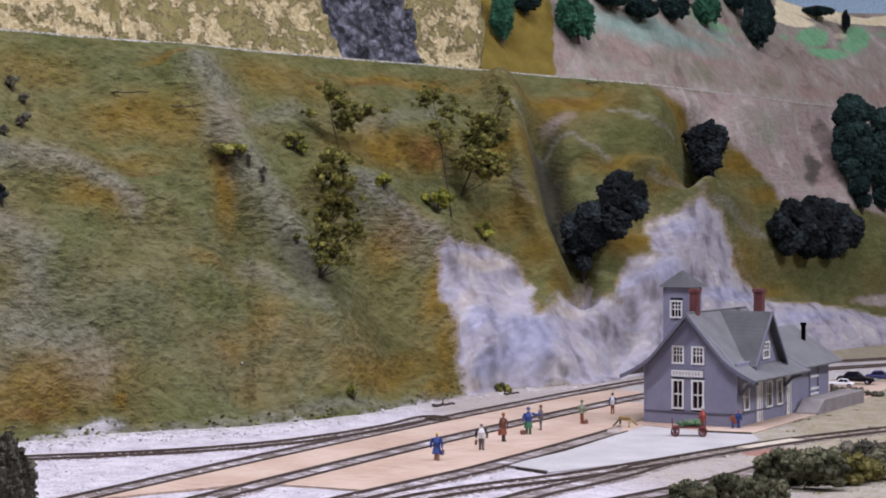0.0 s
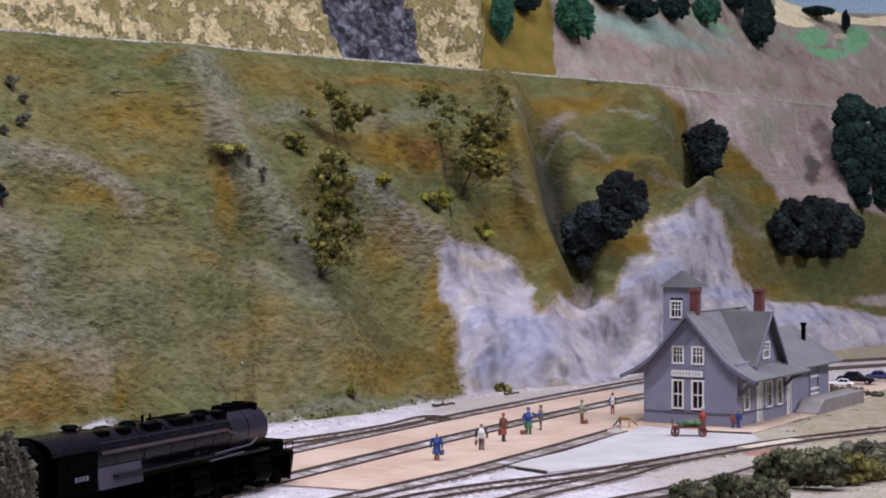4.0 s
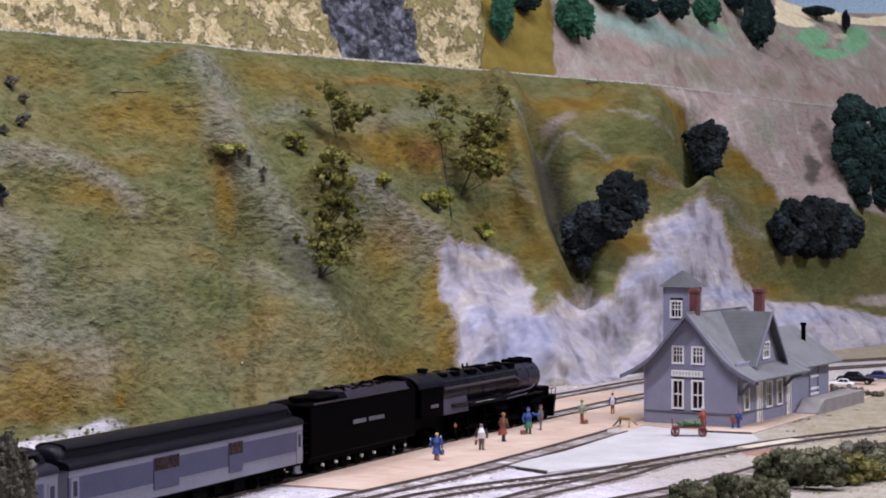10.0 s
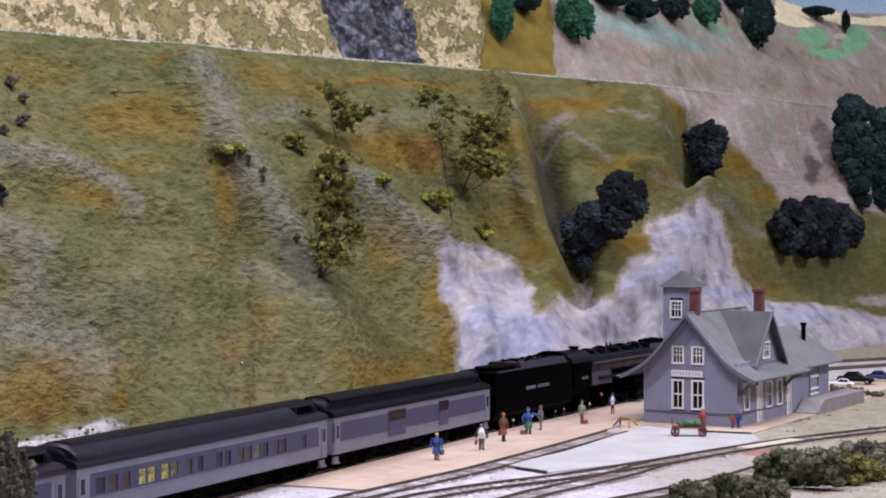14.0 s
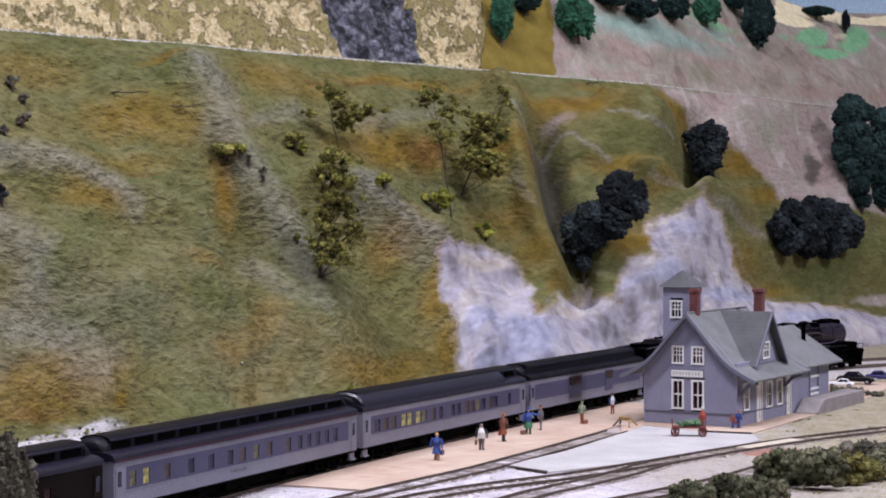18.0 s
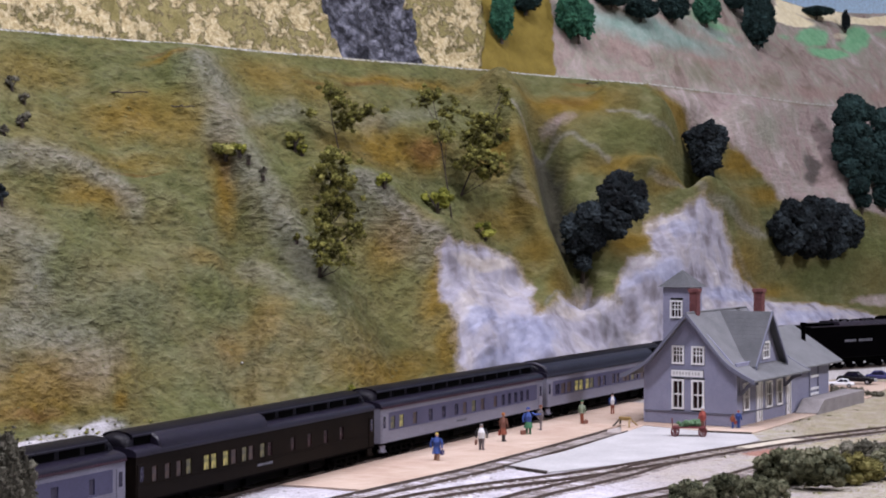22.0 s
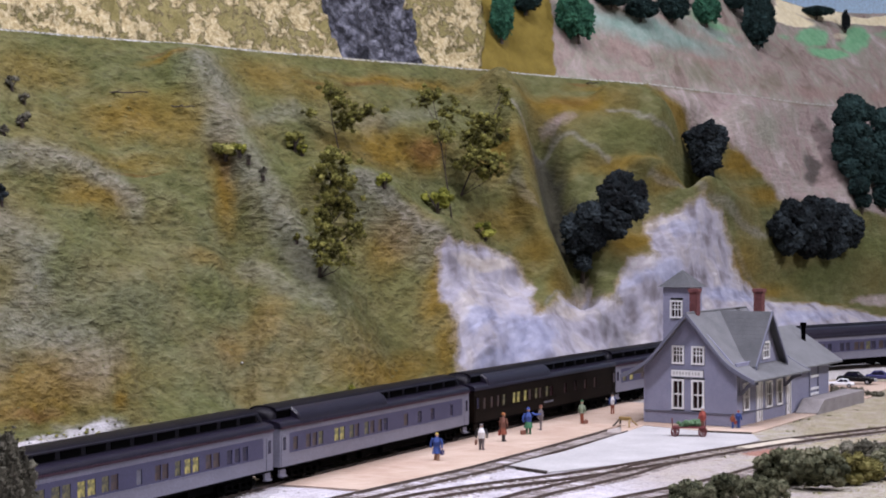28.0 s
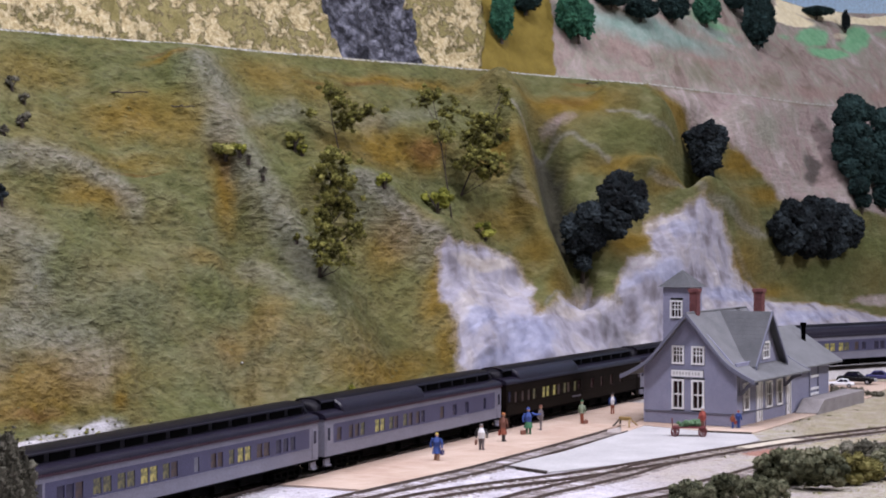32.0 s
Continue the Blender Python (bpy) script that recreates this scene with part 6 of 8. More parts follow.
def pane_mesh(w, h, mat):
    key = (round(w, 5), round(h, 5), mat)
    if key not in PANE:
        bm = BM()
        box(bm, -w / 2, w / 2, -0.0003, 0.0003, -h / 2, h / 2)
        PANE[key] = mesh_of("window_pane", bm, M[mat])
    return PANE[key]


def passenger_car(name, label, length, paint, roof_style, windows, lit=(), dim=(), doors=(), open_end=False, white=(), lights=True, ducts=(), glass="window_dark", amber=(), gutter=False, plate=None):
    """A heavyweight passenger car with two-tone sides, its trucks and fittings."""
    car = thing(name, label, "railway car", group="cars of the train")
    body_mat, band_mat, roof_mat = paint
    L, half = length / 2, 0.0175
    sill, w0, w1, board, eave = 0.0115, 0.0212, 0.0300, 0.0335, 0.0378
    holes = window_spread(windows)
    back = -L + (0.016 if open_end else 0.0)
    ends = 0.0 if doors else 0.0118
    for s in (-1, 1):
        y = s * half
        inner = s * (half - 0.0012)
        lo, hi = min(y, inner), max(y, inner)
        bm = BM()
        box(bm, back, L, lo, hi, sill, 0.0192)
        part("lower_side", bm, body_mat, car)
        bm = BM()
        yb = s * (half + 0.0003)
        box(bm, back, L, min(yb, inner), max(yb, inner), 0.0192, 0.0199)
        part("belt_rail", bm, body_mat, car)
        bm = BM()
        box(bm, -L, L, lo, hi, 0.0332, eave)
        part("letter_board", bm, body_mat, car)
        if ends:
            for x0, x1 in ((back, back + (0.002 if open_end else ends)), (L - ends, L)):
                bm = BM()
                box(bm, x0, x1, lo, hi, 0.0199, 0.0332)
                part("end_panel", bm, body_mat, car)
        bm = BM()
        cuts = sorted(holes + [(d[0], d[1]) for d in doors])
        x = back + (0.002 if open_end else ends)
        for a, b in cuts + [(L - ends, L - ends)]:
            if a > x:
                for za, zb in ((0.0199, w0), (w0, w1), (w1, 0.0332)):
                    box(bm, x, a, lo, hi, za, zb)
            x = b
        for a, b in holes:
            box(bm, a, b, lo, hi, 0.0199, w0)
            box(bm, a, b, lo, hi, w1, 0.0332)
        part("window_band", bm, band_mat, car, weld=True)
        if plate is not None:
            for k in range(7):
                bm = BM()
                y0, y1 = sorted((s * (half - 0.0002), s * (half + 0.0003)))
                x0 = plate - 0.0095 + k * 0.0027
                box(bm, x0, x0 + 0.0019, y0, y1, 0.0158, 0.0174)
                part("letter_bar", bm, M["letter_white"], car, "small pale lettering")
        for i, (a, b) in enumerate(holes):
            mat = "window_lit" if i in lit else "window_dim" if i in dim else "window_amber" if i in amber else "letter_white" if i in white else glass
            shared("window_pane", pane_mesh(b - a, w1 - w0, mat), car, Matrix.Translation(((a + b) / 2, s * (half - 0.0009), (w0 + w1) / 2)))
        for a, b in doors:
            bm = BM()
            y0, y1 = sorted((s * (half - 0.0012), s * (half + 0.0006)))
            box(bm, a, b, y0, y1, 0.0160, 0.0348)
            d = part("baggage_door", bm, band_mat, car, "sliding baggage door", bevel=0.0002)
            bm = BM()
            y0, y1 = sorted((s * half, s * (half + 0.0009)))
            box(bm, a + 0.0005, b - 0.0005, y0, y1, 0.0272, 0.0345)
            part("door_window", bm, M["window_room"], d)
    for x0, x1 in ((-L, -L + 0.0012), (L - 0.0012, L)):
        bm = BM()
        if open_end and x0 < 0:
            x0, x1 = x0 + 0.016, x1 + 0.016
        box(bm, x0, x1, -half + 0.0012, half - 0.0012, sill, eave)
        part("end_wall", bm, body_mat, car)
    bm = BM()
    box(bm, -L + (0.018 if open_end else 0.0014), L - 0.0014, -half + 0.0024, half - 0.0024, sill + 0.001, eave - 0.0005)
    part("interior", bm, M["under_black"], car, "dark interior")
    bm = BM()
    box(bm, -L, L, -half, half, sill - 0.0014, sill)
    part("floor_frame", bm, M["under_black"], car)
    # roof
    if roof_style == "arched":
        bm = BM()
        prism(bm, arch(half + 0.0006, eave, 0.0500, 16, 2.2) + [(half + 0.0006, eave - 0.0006), (-half - 0.0006, eave - 0.0006)][:2], -L - 0.0005, L + 0.0005)
        part("roof", bm, roof_mat, car, smooth=True)
        for k in range(5):
            bm = BM()
            x = -L * 0.8 + k * L * 0.4
            tube(bm, (x, 0, 0.0495), (x, 0, 0.0518), 0.0016, 0.0012, 10)
            part("roof_vent", bm, M["roof_black"], car)
    else:
        bm = BM()
        prism(bm, arch(half + 0.0007, eave, 0.0428, 16, 3.2) + [(half + 0.0007, eave - 0.0007), (-half - 0.0007, eave - 0.0007)], -L - 0.0005, L + 0.0005)
        part("roof", bm, roof_mat, car, smooth=True)
        c0, c1 = (-L + 0.0065, L - 0.0065)
        bm = BM()
        prism(bm, [(-0.0095, 0.0400), (-0.0095, 0.0478)] + [(-0.0095 * math.cos(math.pi * i / 10), 0.0478 + 0.0024 * math.sin(math.pi * i / 10)) for i in range(1, 10)] + [(0.0095, 0.0478), (0.0095, 0.0415)], c0, c1)
        cl = part("clerestory", bm, M["roof_black"], car, "raised clerestory roof", smooth=True)
        bm = BM()
        top = [(-0.0108, 0.0474)] + [(-0.0106 * math.cos(math.pi * i / 10), 0.0480 + 0.0030 * math.sin(math.pi * i / 10)) for i in range(11)] + [(0.0108, 0.0474)]
        prism(bm, top, c0, c1)
        part("upper_deck", bm, M["roof_black"], cl, smooth=True)
        for d0, d1 in ducts:
            bm = BM()
            prism(bm, arch(half + 0.0002, eave + 0.0004, 0.0503, 16, 2.9), d0, d1)
            part("roof_duct", bm, roof_mat, car, "smooth roof duct along the clerestory", smooth=True, bevel=0.0012)
        for s in (-1, 1):
            # rounded hoods at both ends of the clerestory
            bm = BM()
            end, tip = (c1, L + 0.0004) if s > 0 else (c0, -L - 0.0004)
            rings = []
            for k in range(6):
                a = math.pi / 2 * k / 5
                x = end + (tip - end) * math.sin(a)
                w, top = 0.0106 - 0.0014 * (1 - math.cos(a)), 0.0440 + 0.0062 * math.cos(a)
                rings.append([bm.verts.new((x, -w * math.cos(math.pi * q / 10), 0.0400 + (top - 0.0400) * math.sin(math.pi * q / 10) ** 0.55)) for q in range(11)])
            for p, q in zip(rings[:-1], rings[1:]):
                for k in range(10):
                    bm.faces.new([p[k], p[k + 1], q[k + 1], q[k]])
            bm.faces.new(rings[-1])
            part("roof_hood", bm, M["roof_black"], car, smooth=True)
            bm = BM()
            tube(bm, (c0, s * 0.0098, 0.0482), (c1, s * 0.0098, 0.0482), 0.0007, n=6)
            part("roof_eave", bm, roof_mat, cl)
        if gutter:
            for s in (-1, 1):
                bm = BM()
                y0, y1 = sorted((s * (half + 0.0002), s * (half + 0.0013)))
                box(bm, -L, L, y0, y1, eave - 0.0012, eave + 0.0001)
                part("gutter", bm, M["gutter_maroon"], car, "thin dark maroon eave strip")
        n = int((c1 - c0) / 0.0215) if lights else 0
        for i in range(n):
            for s in (-1, 1):
                x = c0 + (i + 0.5) * (c1 - c0) / n
                shared("roof_window", pane_mesh(0.0178, 0.0044, "under_black"), cl, Matrix.Translation((x, s * 0.0097, 0.0451)))
    # ends: vestibule posts, diaphragm, steps, couplers
    for s in (-1, 1):
        if open_end and s < 0:
            continue
        bm = BM()
        box(bm, min(s * L, s * (L + 0.0046)), max(s * L, s * (L + 0.0046)), -0.0052, 0.0052, sill - 0.001, 0.0372)
        for k in range(3):
            xx = s * (L + 0.0008 + 0.0016 * k)
            box(bm, xx - 0.0004, xx + 0.0004, -0.0058, 0.0058, sill - 0.001, 0.0378)
        part("diaphragm", bm, M["under_black"], car)
        for q in (-1, 1):
            bm = BM()
            x0, x1 = sorted((s * (L - 0.0085), s * (L - 0.0015)))
            box(bm, x0, x1, min(q * 0.0145, q * 0.0178), max(q * 0.0145, q * 0.0178), 0.0048, 0.0058)
            box(bm, x0, x1, min(q * 0.0150, q * 0.0165), max(q * 0.0150, q * 0.0165), 0.0058, sill - 0.001)
            part("steps", bm, body_mat, car)
            bm = BM()
            box(bm, x0, x1, min(q * (half - 0.0002), q * (half + 0.0004)), max(q * (half - 0.0002), q * (half + 0.0004)), sill, 0.0328)
            vd = part("vestibule_door", bm, body_mat, car)
            bm = BM()
            box(bm, x0 + 0.0018, x1 - 0.0018, min(q * half, q * (half + 0.0006)), max(q * half, q * (half + 0.0006)), 0.0225, 0.0310)
            part("door_window", bm, M["window_dark"], vd)
    if open_end:
        for q in (-1, 0, 1):
            bm = BM()
            tube(bm, (-L + 0.0008, q * 0.0150, sill), (-L + 0.0008, q * 0.0150, eave), 0.0007, n=8)
            part("platform_post", bm, body_mat, car)
        for z in (0.0150, 0.0185, 0.0215):
            bm = BM()
            tube(bm, (-L + 0.0006, -0.0165, z), (-L + 0.0006, 0.0165, z), 0.00045, n=6)
            part("platform_rail", bm, M["steel"], car)
    # underbody
    rnd = random.Random(len(name) + int(length * 10000))
    for k in range(5):
        bm = BM()
        x = (-0.36 + 0.18 * k) * L + rnd.uniform(-0.004, 0.004)
        w, hgt = rnd.uniform(0.008, 0.016), rnd.uniform(0.004, 0.007)
        s = rnd.choice((-1, 1, -1))
        box(bm, x, x + w, min(s * 0.007, s * 0.0155), max(s * 0.007, s * 0.0155), sill - 0.0014 - hgt, sill - 0.0014)
        part("equipment_box", bm, M["under_black"], car, bevel=0.0003)
    bm = BM()
    box(bm, -L + 0.062, L - 0.062, -0.0120, 0.0120, 0.0042, sill - 0.0014)
    part("underframe", bm, M["under_black"], car, bevel=0.0008)
    bm = BM()
    for s in (-1, 1):
        tube(bm, (-L * 0.42, s * 0.010, sill - 0.002), (-L * 0.25, s * 0.010, 0.0045), 0.0005, n=6)
        tube(bm, (-L * 0.25, s * 0.010, 0.0045), (L * 0.25, s * 0.010, 0.0045), 0.0005, n=6)
        tube(bm, (L * 0.25, s * 0.010, 0.0045), (L * 0.42, s * 0.010, sill - 0.002), 0.0005, n=6)
    part("truss_rods", bm, M["under_black"], car)
    for s in (-1, 1):
        truck(car, s * (L - 0.036), 3, 0.0165, WHEEL, 0.0052, M["under_black"])
        bm = BM()
        box(bm, min(s * L, s * (L + 0.006)), max(s * L, s * (L + 0.006)), -0.0014, 0.0014, 0.0066, 0.0092)
        part("coupler", bm, M["under_black"], car)
    return car


GREY = (M["coach_grey"], M["coach_band"], M["coach_roof"])
BROWN = (M["pullman_brown"], M["pullman_brown"], M["coach_roof"])


def locomotive():
    ob = thing("steam_locomotive", "large black articulated steam locomotive with grey smokebox and firebox", "locomotive")
    # x = 0 at the middle of the engine; smokebox front at +0.078, cab back at -0.124
    zc = 0.0393
    def barrel(name, x0, x1, r0, r1, mat, label="", n=32):
        bm = BM()
        tube(bm, (x0, 0, zc), (x1, 0, zc), r0, r1, n)
        return part(name, bm, mat, ob, label, smooth=True)
    barrel("boiler", -0.107, 0.036, 0.0150, 0.0142, M["boiler_black"], "long black boiler barrel")
    barrel("smokebox", 0.036, 0.081, 0.0142, 0.0140, M["smokebox"], "graphite grey smokebox")
    bm = BM()
    tube(bm, (0.081, 0, zc), (0.0833, 0, zc), 0.0130, 0.0118, 32)
    front = part("smokebox_front", bm, M["smokebox"], ob, smooth=True)
    bm = BM()
    tube(bm, (0.0833, 0, zc), (0.0848, 0, zc), 0.0082, 0.0066, 24)
    part("smokebox_door", bm, M["boiler_black"], front, smooth=True)
    bm = BM()
    tube(bm, (0.0840, 0, zc + 0.002), (0.0870, 0, zc + 0.002), 0.0032, 0.0034, 16)
    head = part("headlight", bm, M["loco_black"], ob, smooth=True)
    bm = BM()
    tube(bm, (0.0870, 0, zc + 0.002), (0.0874, 0, zc + 0.002), 0.0026, 0.0026, 16)
    part("lens", bm, M["steel"], head)
    for i, x in enumerate((-0.086, -0.058, -0.030, -0.004, 0.016, 0.036, 0.057)):
        bm = BM()
        r = 0.01495 - 0.0005 * max(0, i - 1) * 0.36
        n = 32
        rings = [[bm.verts.new((xx, rr * math.cos(2 * math.pi * k / n), zc + rr * math.sin(2 * math.pi * k / n))) for k in range(n)] for xx, rr in ((x, r - 0.002), (x, r + 0.0002), (x + 0.0012, r + 0.0002), (x + 0.0012, r - 0.002))]
        for j in range(3):
            for k in range(n):
                bm.faces.new([rings[j][k], rings[j][(k + 1) % n], rings[j + 1][(k + 1) % n], rings[j + 1][k]])
        part("boiler_band", bm, M["boiler_black"], ob)
    # stack, domes, casing on the boiler top
    bm = BM()
    prism(bm, [(-0.0066, 0.050), (-0.0058, 0.0556), (0.0058, 0.0556), (0.0066, 0.050)], 0.044, 0.0790)
    part("stack_casing", bm, M["loco_black"], ob, "twin stack casing", bevel=0.0006)
    bm = BM()
    for x in (0.054, 0.0665):
        tube(bm, (x, 0, 0.0550), (x, 0, 0.0566), 0.0034, 0.0038, 16)
    part("smoke_stack", bm, M["loco_black"], ob, smooth=True)
    bm = BM()
    tube(bm, (0.0745, -0.0085, 0.0530), (0.0745, 0.0085, 0.0530), 0.0024, n=16)
    part("feedwater_heater", bm, M["loco_black"], ob, smooth=True)
    for x, w, top in ((-0.012, 0.026, 0.0556), (-0.055, 0.014, 0.0562), (0.022, 0.018, 0.0556)):
        bm = BM()
        ball(bm, (x, 0, 0.0515), 0.0062, w / 0.0124, 1.0, (top - 0.0515) / 0.0062, 3)
        part("dome", bm, M["loco_black"], ob, smooth=True)
    for x0, x1, y1 in ((-0.094, -0.084, 0.0098), (-0.074, -0.064, 0.0104), (-0.050, -0.034, 0.0108), (-0.022, 0.000, 0.0104), (0.006, 0.014, 0.0100), (0.026, 0.038, 0.0104)):
        for s in (-1, 1):
            bm = BM()
            box(bm, x0, x1, min(s * 0.0040, s * y1), max(s * 0.0040, s * y1), 0.0478, 0.0538)
            part("sand_box", bm, M["loco_black"], ob, bevel=0.0008)
    # A brown tube added on each side as the boiler's highlight.
    for s in (-1, 1):
        bm = BM()
        tube(bm, (-0.100, s * 0.0150, 0.0425), (0.030, s * 0.0143, 0.0425), 0.0011, n=10)
        tube(bm, (0.030, s * 0.0143, 0.0425), (0.042, s * 0.0140, 0.0380), 0.0011, n=10)
        part("highlight_tube", bm, M["highlight_brown"], ob, "brown tube added as a highlight strip along the boiler", smooth=True)
    for x in (-0.038, -0.030):
        bm = BM()
        tube(bm, (x, 0.001, 0.053), (x, 0.001, 0.0578), 0.0010, 0.0008, 8)
        part("safety_valve", bm, M["loco_black"], ob)
    for s in (-1, 1):
        bm = BM()
        tube(bm, (-0.106, s * 0.0132, 0.0480), (0.074, s * 0.0126, 0.0478), 0.00035, n=6)
        rail = part("handrail", bm, M["smokebox"], ob)
        for k in range(7):
            bm = BM()
            x = -0.080 + 0.0245 * k
            tube(bm, (x, s * 0.0110, 0.0465), (x, s * 0.0130, 0.0482), 0.0006, n=6)
            part("stanchion", bm, M["loco_black"], rail)
        # running boards and their steps
        bm = BM()
        box(bm, -0.090, 0.020, min(s * 0.013, s * 0.0190), max(s * 0.013, s * 0.0190), 0.0285, 0.0297)
        box(bm, 0.034, 0.076, min(s * 0.012, s * 0.0185), max(s * 0.012, s * 0.0185), 0.0255, 0.0267)
        box(bm, 0.020, 0.034, min(s * 0.013, s * 0.0187), max(s * 0.013, s * 0.0187), 0.0268, 0.0280)
        part("running_board", bm, M["boiler_black"], ob)
        bm = BM()
        tube(bm, (0.010, s * 0.0188, 0.0300), (0.052, s * 0.0185, 0.0312), 0.0006, n=6)
        tube(bm, (0.052, s * 0.0185, 0.0312), (0.060, s * 0.0185, 0.0345), 0.0006, n=6)
        tube(bm, (0.004, s * 0.0188, 0.0262), (0.044, s * 0.0187, 0.0275), 0.0006, n=6)
        part("side_pipe", bm, M["firebox_grey"], ob)
        # firebox side sheet below the cab front
        bm = BM()
        prism(bm, [(s * 0.0168, 0.0225), (s * 0.0150, 0.0345), (s * 0.0080, 0.0345), (s * 0.0080, 0.0225)], -0.104, -0.062)
        part("firebox_side", bm, M["firebox_grey"], ob, "grey firebox side sheet")
        # cylinders, valve chests, rods
        for x in (0.066, -0.004):
            bm = BM()
            tube(bm, (x - 0.010, s * 0.0150, 0.0115), (x + 0.010, s * 0.0150, 0.0115), 0.0056, n=20)
            tube(bm, (x - 0.011, s * 0.0145, 0.0195), (x + 0.011, s * 0.0145, 0.0195), 0.0034, n=16)
            box(bm, x - 0.008, x + 0.008, min(s * 0.008, s * 0.0150), max(s * 0.008, s * 0.0150), 0.010, 0.022)
            part("cylinder", bm, M["loco_black"], ob, smooth=True)
            bm = BM()
            box(bm, x - 0.058, x - 0.010, min(s * 0.0158, s * 0.0168), max(s * 0.0158, s * 0.0168), 0.0095, 0.0108)
            part("main_rod", bm, M["loco_black"], ob)
            bm = BM()
            box(bm, x - 0.060, x - 0.018, min(s * 0.0140, s * 0.0150), max(s * 0.0140, s * 0.0150), 0.0072, 0.0086)
            part("side_rod", bm, M["loco_black"], ob)
            bm = BM()
            box(bm, x - 0.030, x - 0.011, min(s * 0.0170, s * 0.0178), max(s * 0.0170, s * 0.0178), 0.0150, 0.0162)
            box(bm, x - 0.032, x - 0.030, min(s * 0.0170, s * 0.0178), max(s * 0.0170, s * 0.0178), 0.0080, 0.0240)
            part("valve_gear", bm, M["loco_black"], ob)
    # frame, pilot deck, pilot, front coupler
    bm = BM()
    box(bm, -0.138, 0.092, -0.0064, 0.0064, 0.0120, 0.0225)
    box(bm, -0.132, 0.088, -0.0058, 0.0058, 0.0022, 0.0120)
    part("frame", bm, M["loco_black"], ob)
    bm = BM()
    box(bm, 0.080, 0.110, -0.0165, 0.0165, 0.0195, 0.0215)
    box(bm, 0.084, 0.104, -0.0125, 0.0125, 0.0215, 0.0290)
    part("pilot_deck", bm, M["loco_black"], ob, bevel=0.0008)
    bm = BM()
    vs = [bm.verts.new(p) for p in ((0.104, -0.0165, 0.020), (0.104, 0.0165, 0.020), (0.112, -0.0155, 0.020), (0.112, 0.0155, 0.020), (0.108, -0.0150, 0.0020), (0.108, 0.0150, 0.0020), (0.1185, -0.006, 0.0020), (0.1185, 0.006, 0.0020), (0.114, -0.006, 0.020), (0.114, 0.006, 0.020))]
    for f in ((0, 1, 3, 9, 8, 2), (4, 6, 7, 5), (0, 4, 5, 1), (0, 2, 4), (2, 8, 6, 4), (8, 9, 7, 6), (9, 3, 5, 7), (1, 5, 3)):
        bm.faces.new([vs[i] for i in f])
    part("pilot", bm, M["loco_black"], ob, "black footboard pilot")
    bm = BM()
    box(bm, 0.112, 0.123, -0.0018, 0.0018, 0.0078, 0.0112)
    part("coupler", bm, M["loco_black"], ob)
    for q in (-1, 1):
        bm = BM()
        for x0, x1 in ((0.088, 0.0885), (0.100, 0.1005), (0.109, 0.1095)):
            tube(bm, (x0, q * 0.0160, 0.0215), (x1, q * 0.0160, 0.0270), 0.0004, n=6)
        tube(bm, (0.088, q * 0.0160, 0.0270), (0.109, q * 0.0160, 0.0270), 0.0004, n=6)
        part("deck_railing", bm, M["loco_black"], ob)
    bm = BM()
    tube(bm, (-0.109, 0, 0.0540), (-0.109, 0, 0.0572), 0.0040, 0.0040, 14)
    tube(bm, (-0.109, 0, 0.0572), (-0.109, 0, 0.0588), 0.0056, 0.0040, 14)
    part("steam_turret", bm, M["loco_black"], ob, smooth=True)
    # cab
    bm = BM()
    prism(bm, [(-0.0178, 0.0235), (-0.0178, 0.0460)] + [(-0.0178 * math.cos(math.pi * i / 12), 0.0460 + 0.0090 * math.sin(math.pi * i / 12)) for i in range(1, 12)] + [(0.0178, 0.0460), (0.0178, 0.0235)], -0.143, -0.107)
    cab = part("cab", bm, M["loco_black"], ob, "black engine cab")
    bm = BM()
    prism(bm, [(-0.0186 * math.cos(math.pi * i / 12), 0.0458 + 0.0101 * math.sin(math.pi * i / 12)) for i in range(13)] + [(0.0178 * math.cos(math.pi * i / 12), 0.0458 + 0.0091 * math.sin(math.pi * i / 12)) for i in range(13)], -0.148, -0.105)
    part("cab_roof", bm, M["boiler_black"], cab, smooth=True)
    for s in (-1, 1):
        for x0, x1 in ((-0.123, -0.116), (-0.133, -0.126)):
            bm = BM()
            box(bm, x0, x1, min(s * 0.0176, s * 0.0181), max(s * 0.0176, s * 0.0181), 0.0365, 0.0435)
            part("cab_window", bm, M["under_black"], cab)
        for k in range(4):
            bm = BM()
            x = -0.1275 + k * 0.0031
            box(bm, x, x + 0.0022, min(s * 0.0178, s * 0.0182), max(s * 0.0178, s * 0.0182), 0.0300, 0.0326)
            part("letter_bar", bm, M["letter_white"], cab, "small pale cab lettering")
    # running gear
    for x in (0.048, 0.028, 0.008, -0.024, -0.046, -0.068):
        add_wheel(DRIVER, ob, x, 0.0098, "driving_wheelset")
    for x in (0.098, 0.078):
        add_wheel(WHEEL, ob, x, 0.0052)
    truck(ob, -0.115, 2, 0.017, WHEEL_WHITE, 0.0060, M["loco_black"], "trailing_truck")
    for x, col in ((-0.1235, "wheel_white"), (-0.1065, "wheel_white")):
        bm = BM()
        tube(bm, (x, -0.0140, 0.0060), (x, -0.0152, 0.0060), 0.0012, 0.0010, 12)
        part("journal_cover", bm, M[col], ob, "white painted journal cover")
    bm = BM()
    tube(bm, (-0.086, -0.0168, 0.0128), (-0.086, -0.0178, 0.0128), 0.0017, 0.0015, 12)
    part("marker", bm, M["cloth_red"], ob, "red round marker below the firebox")
    return ob


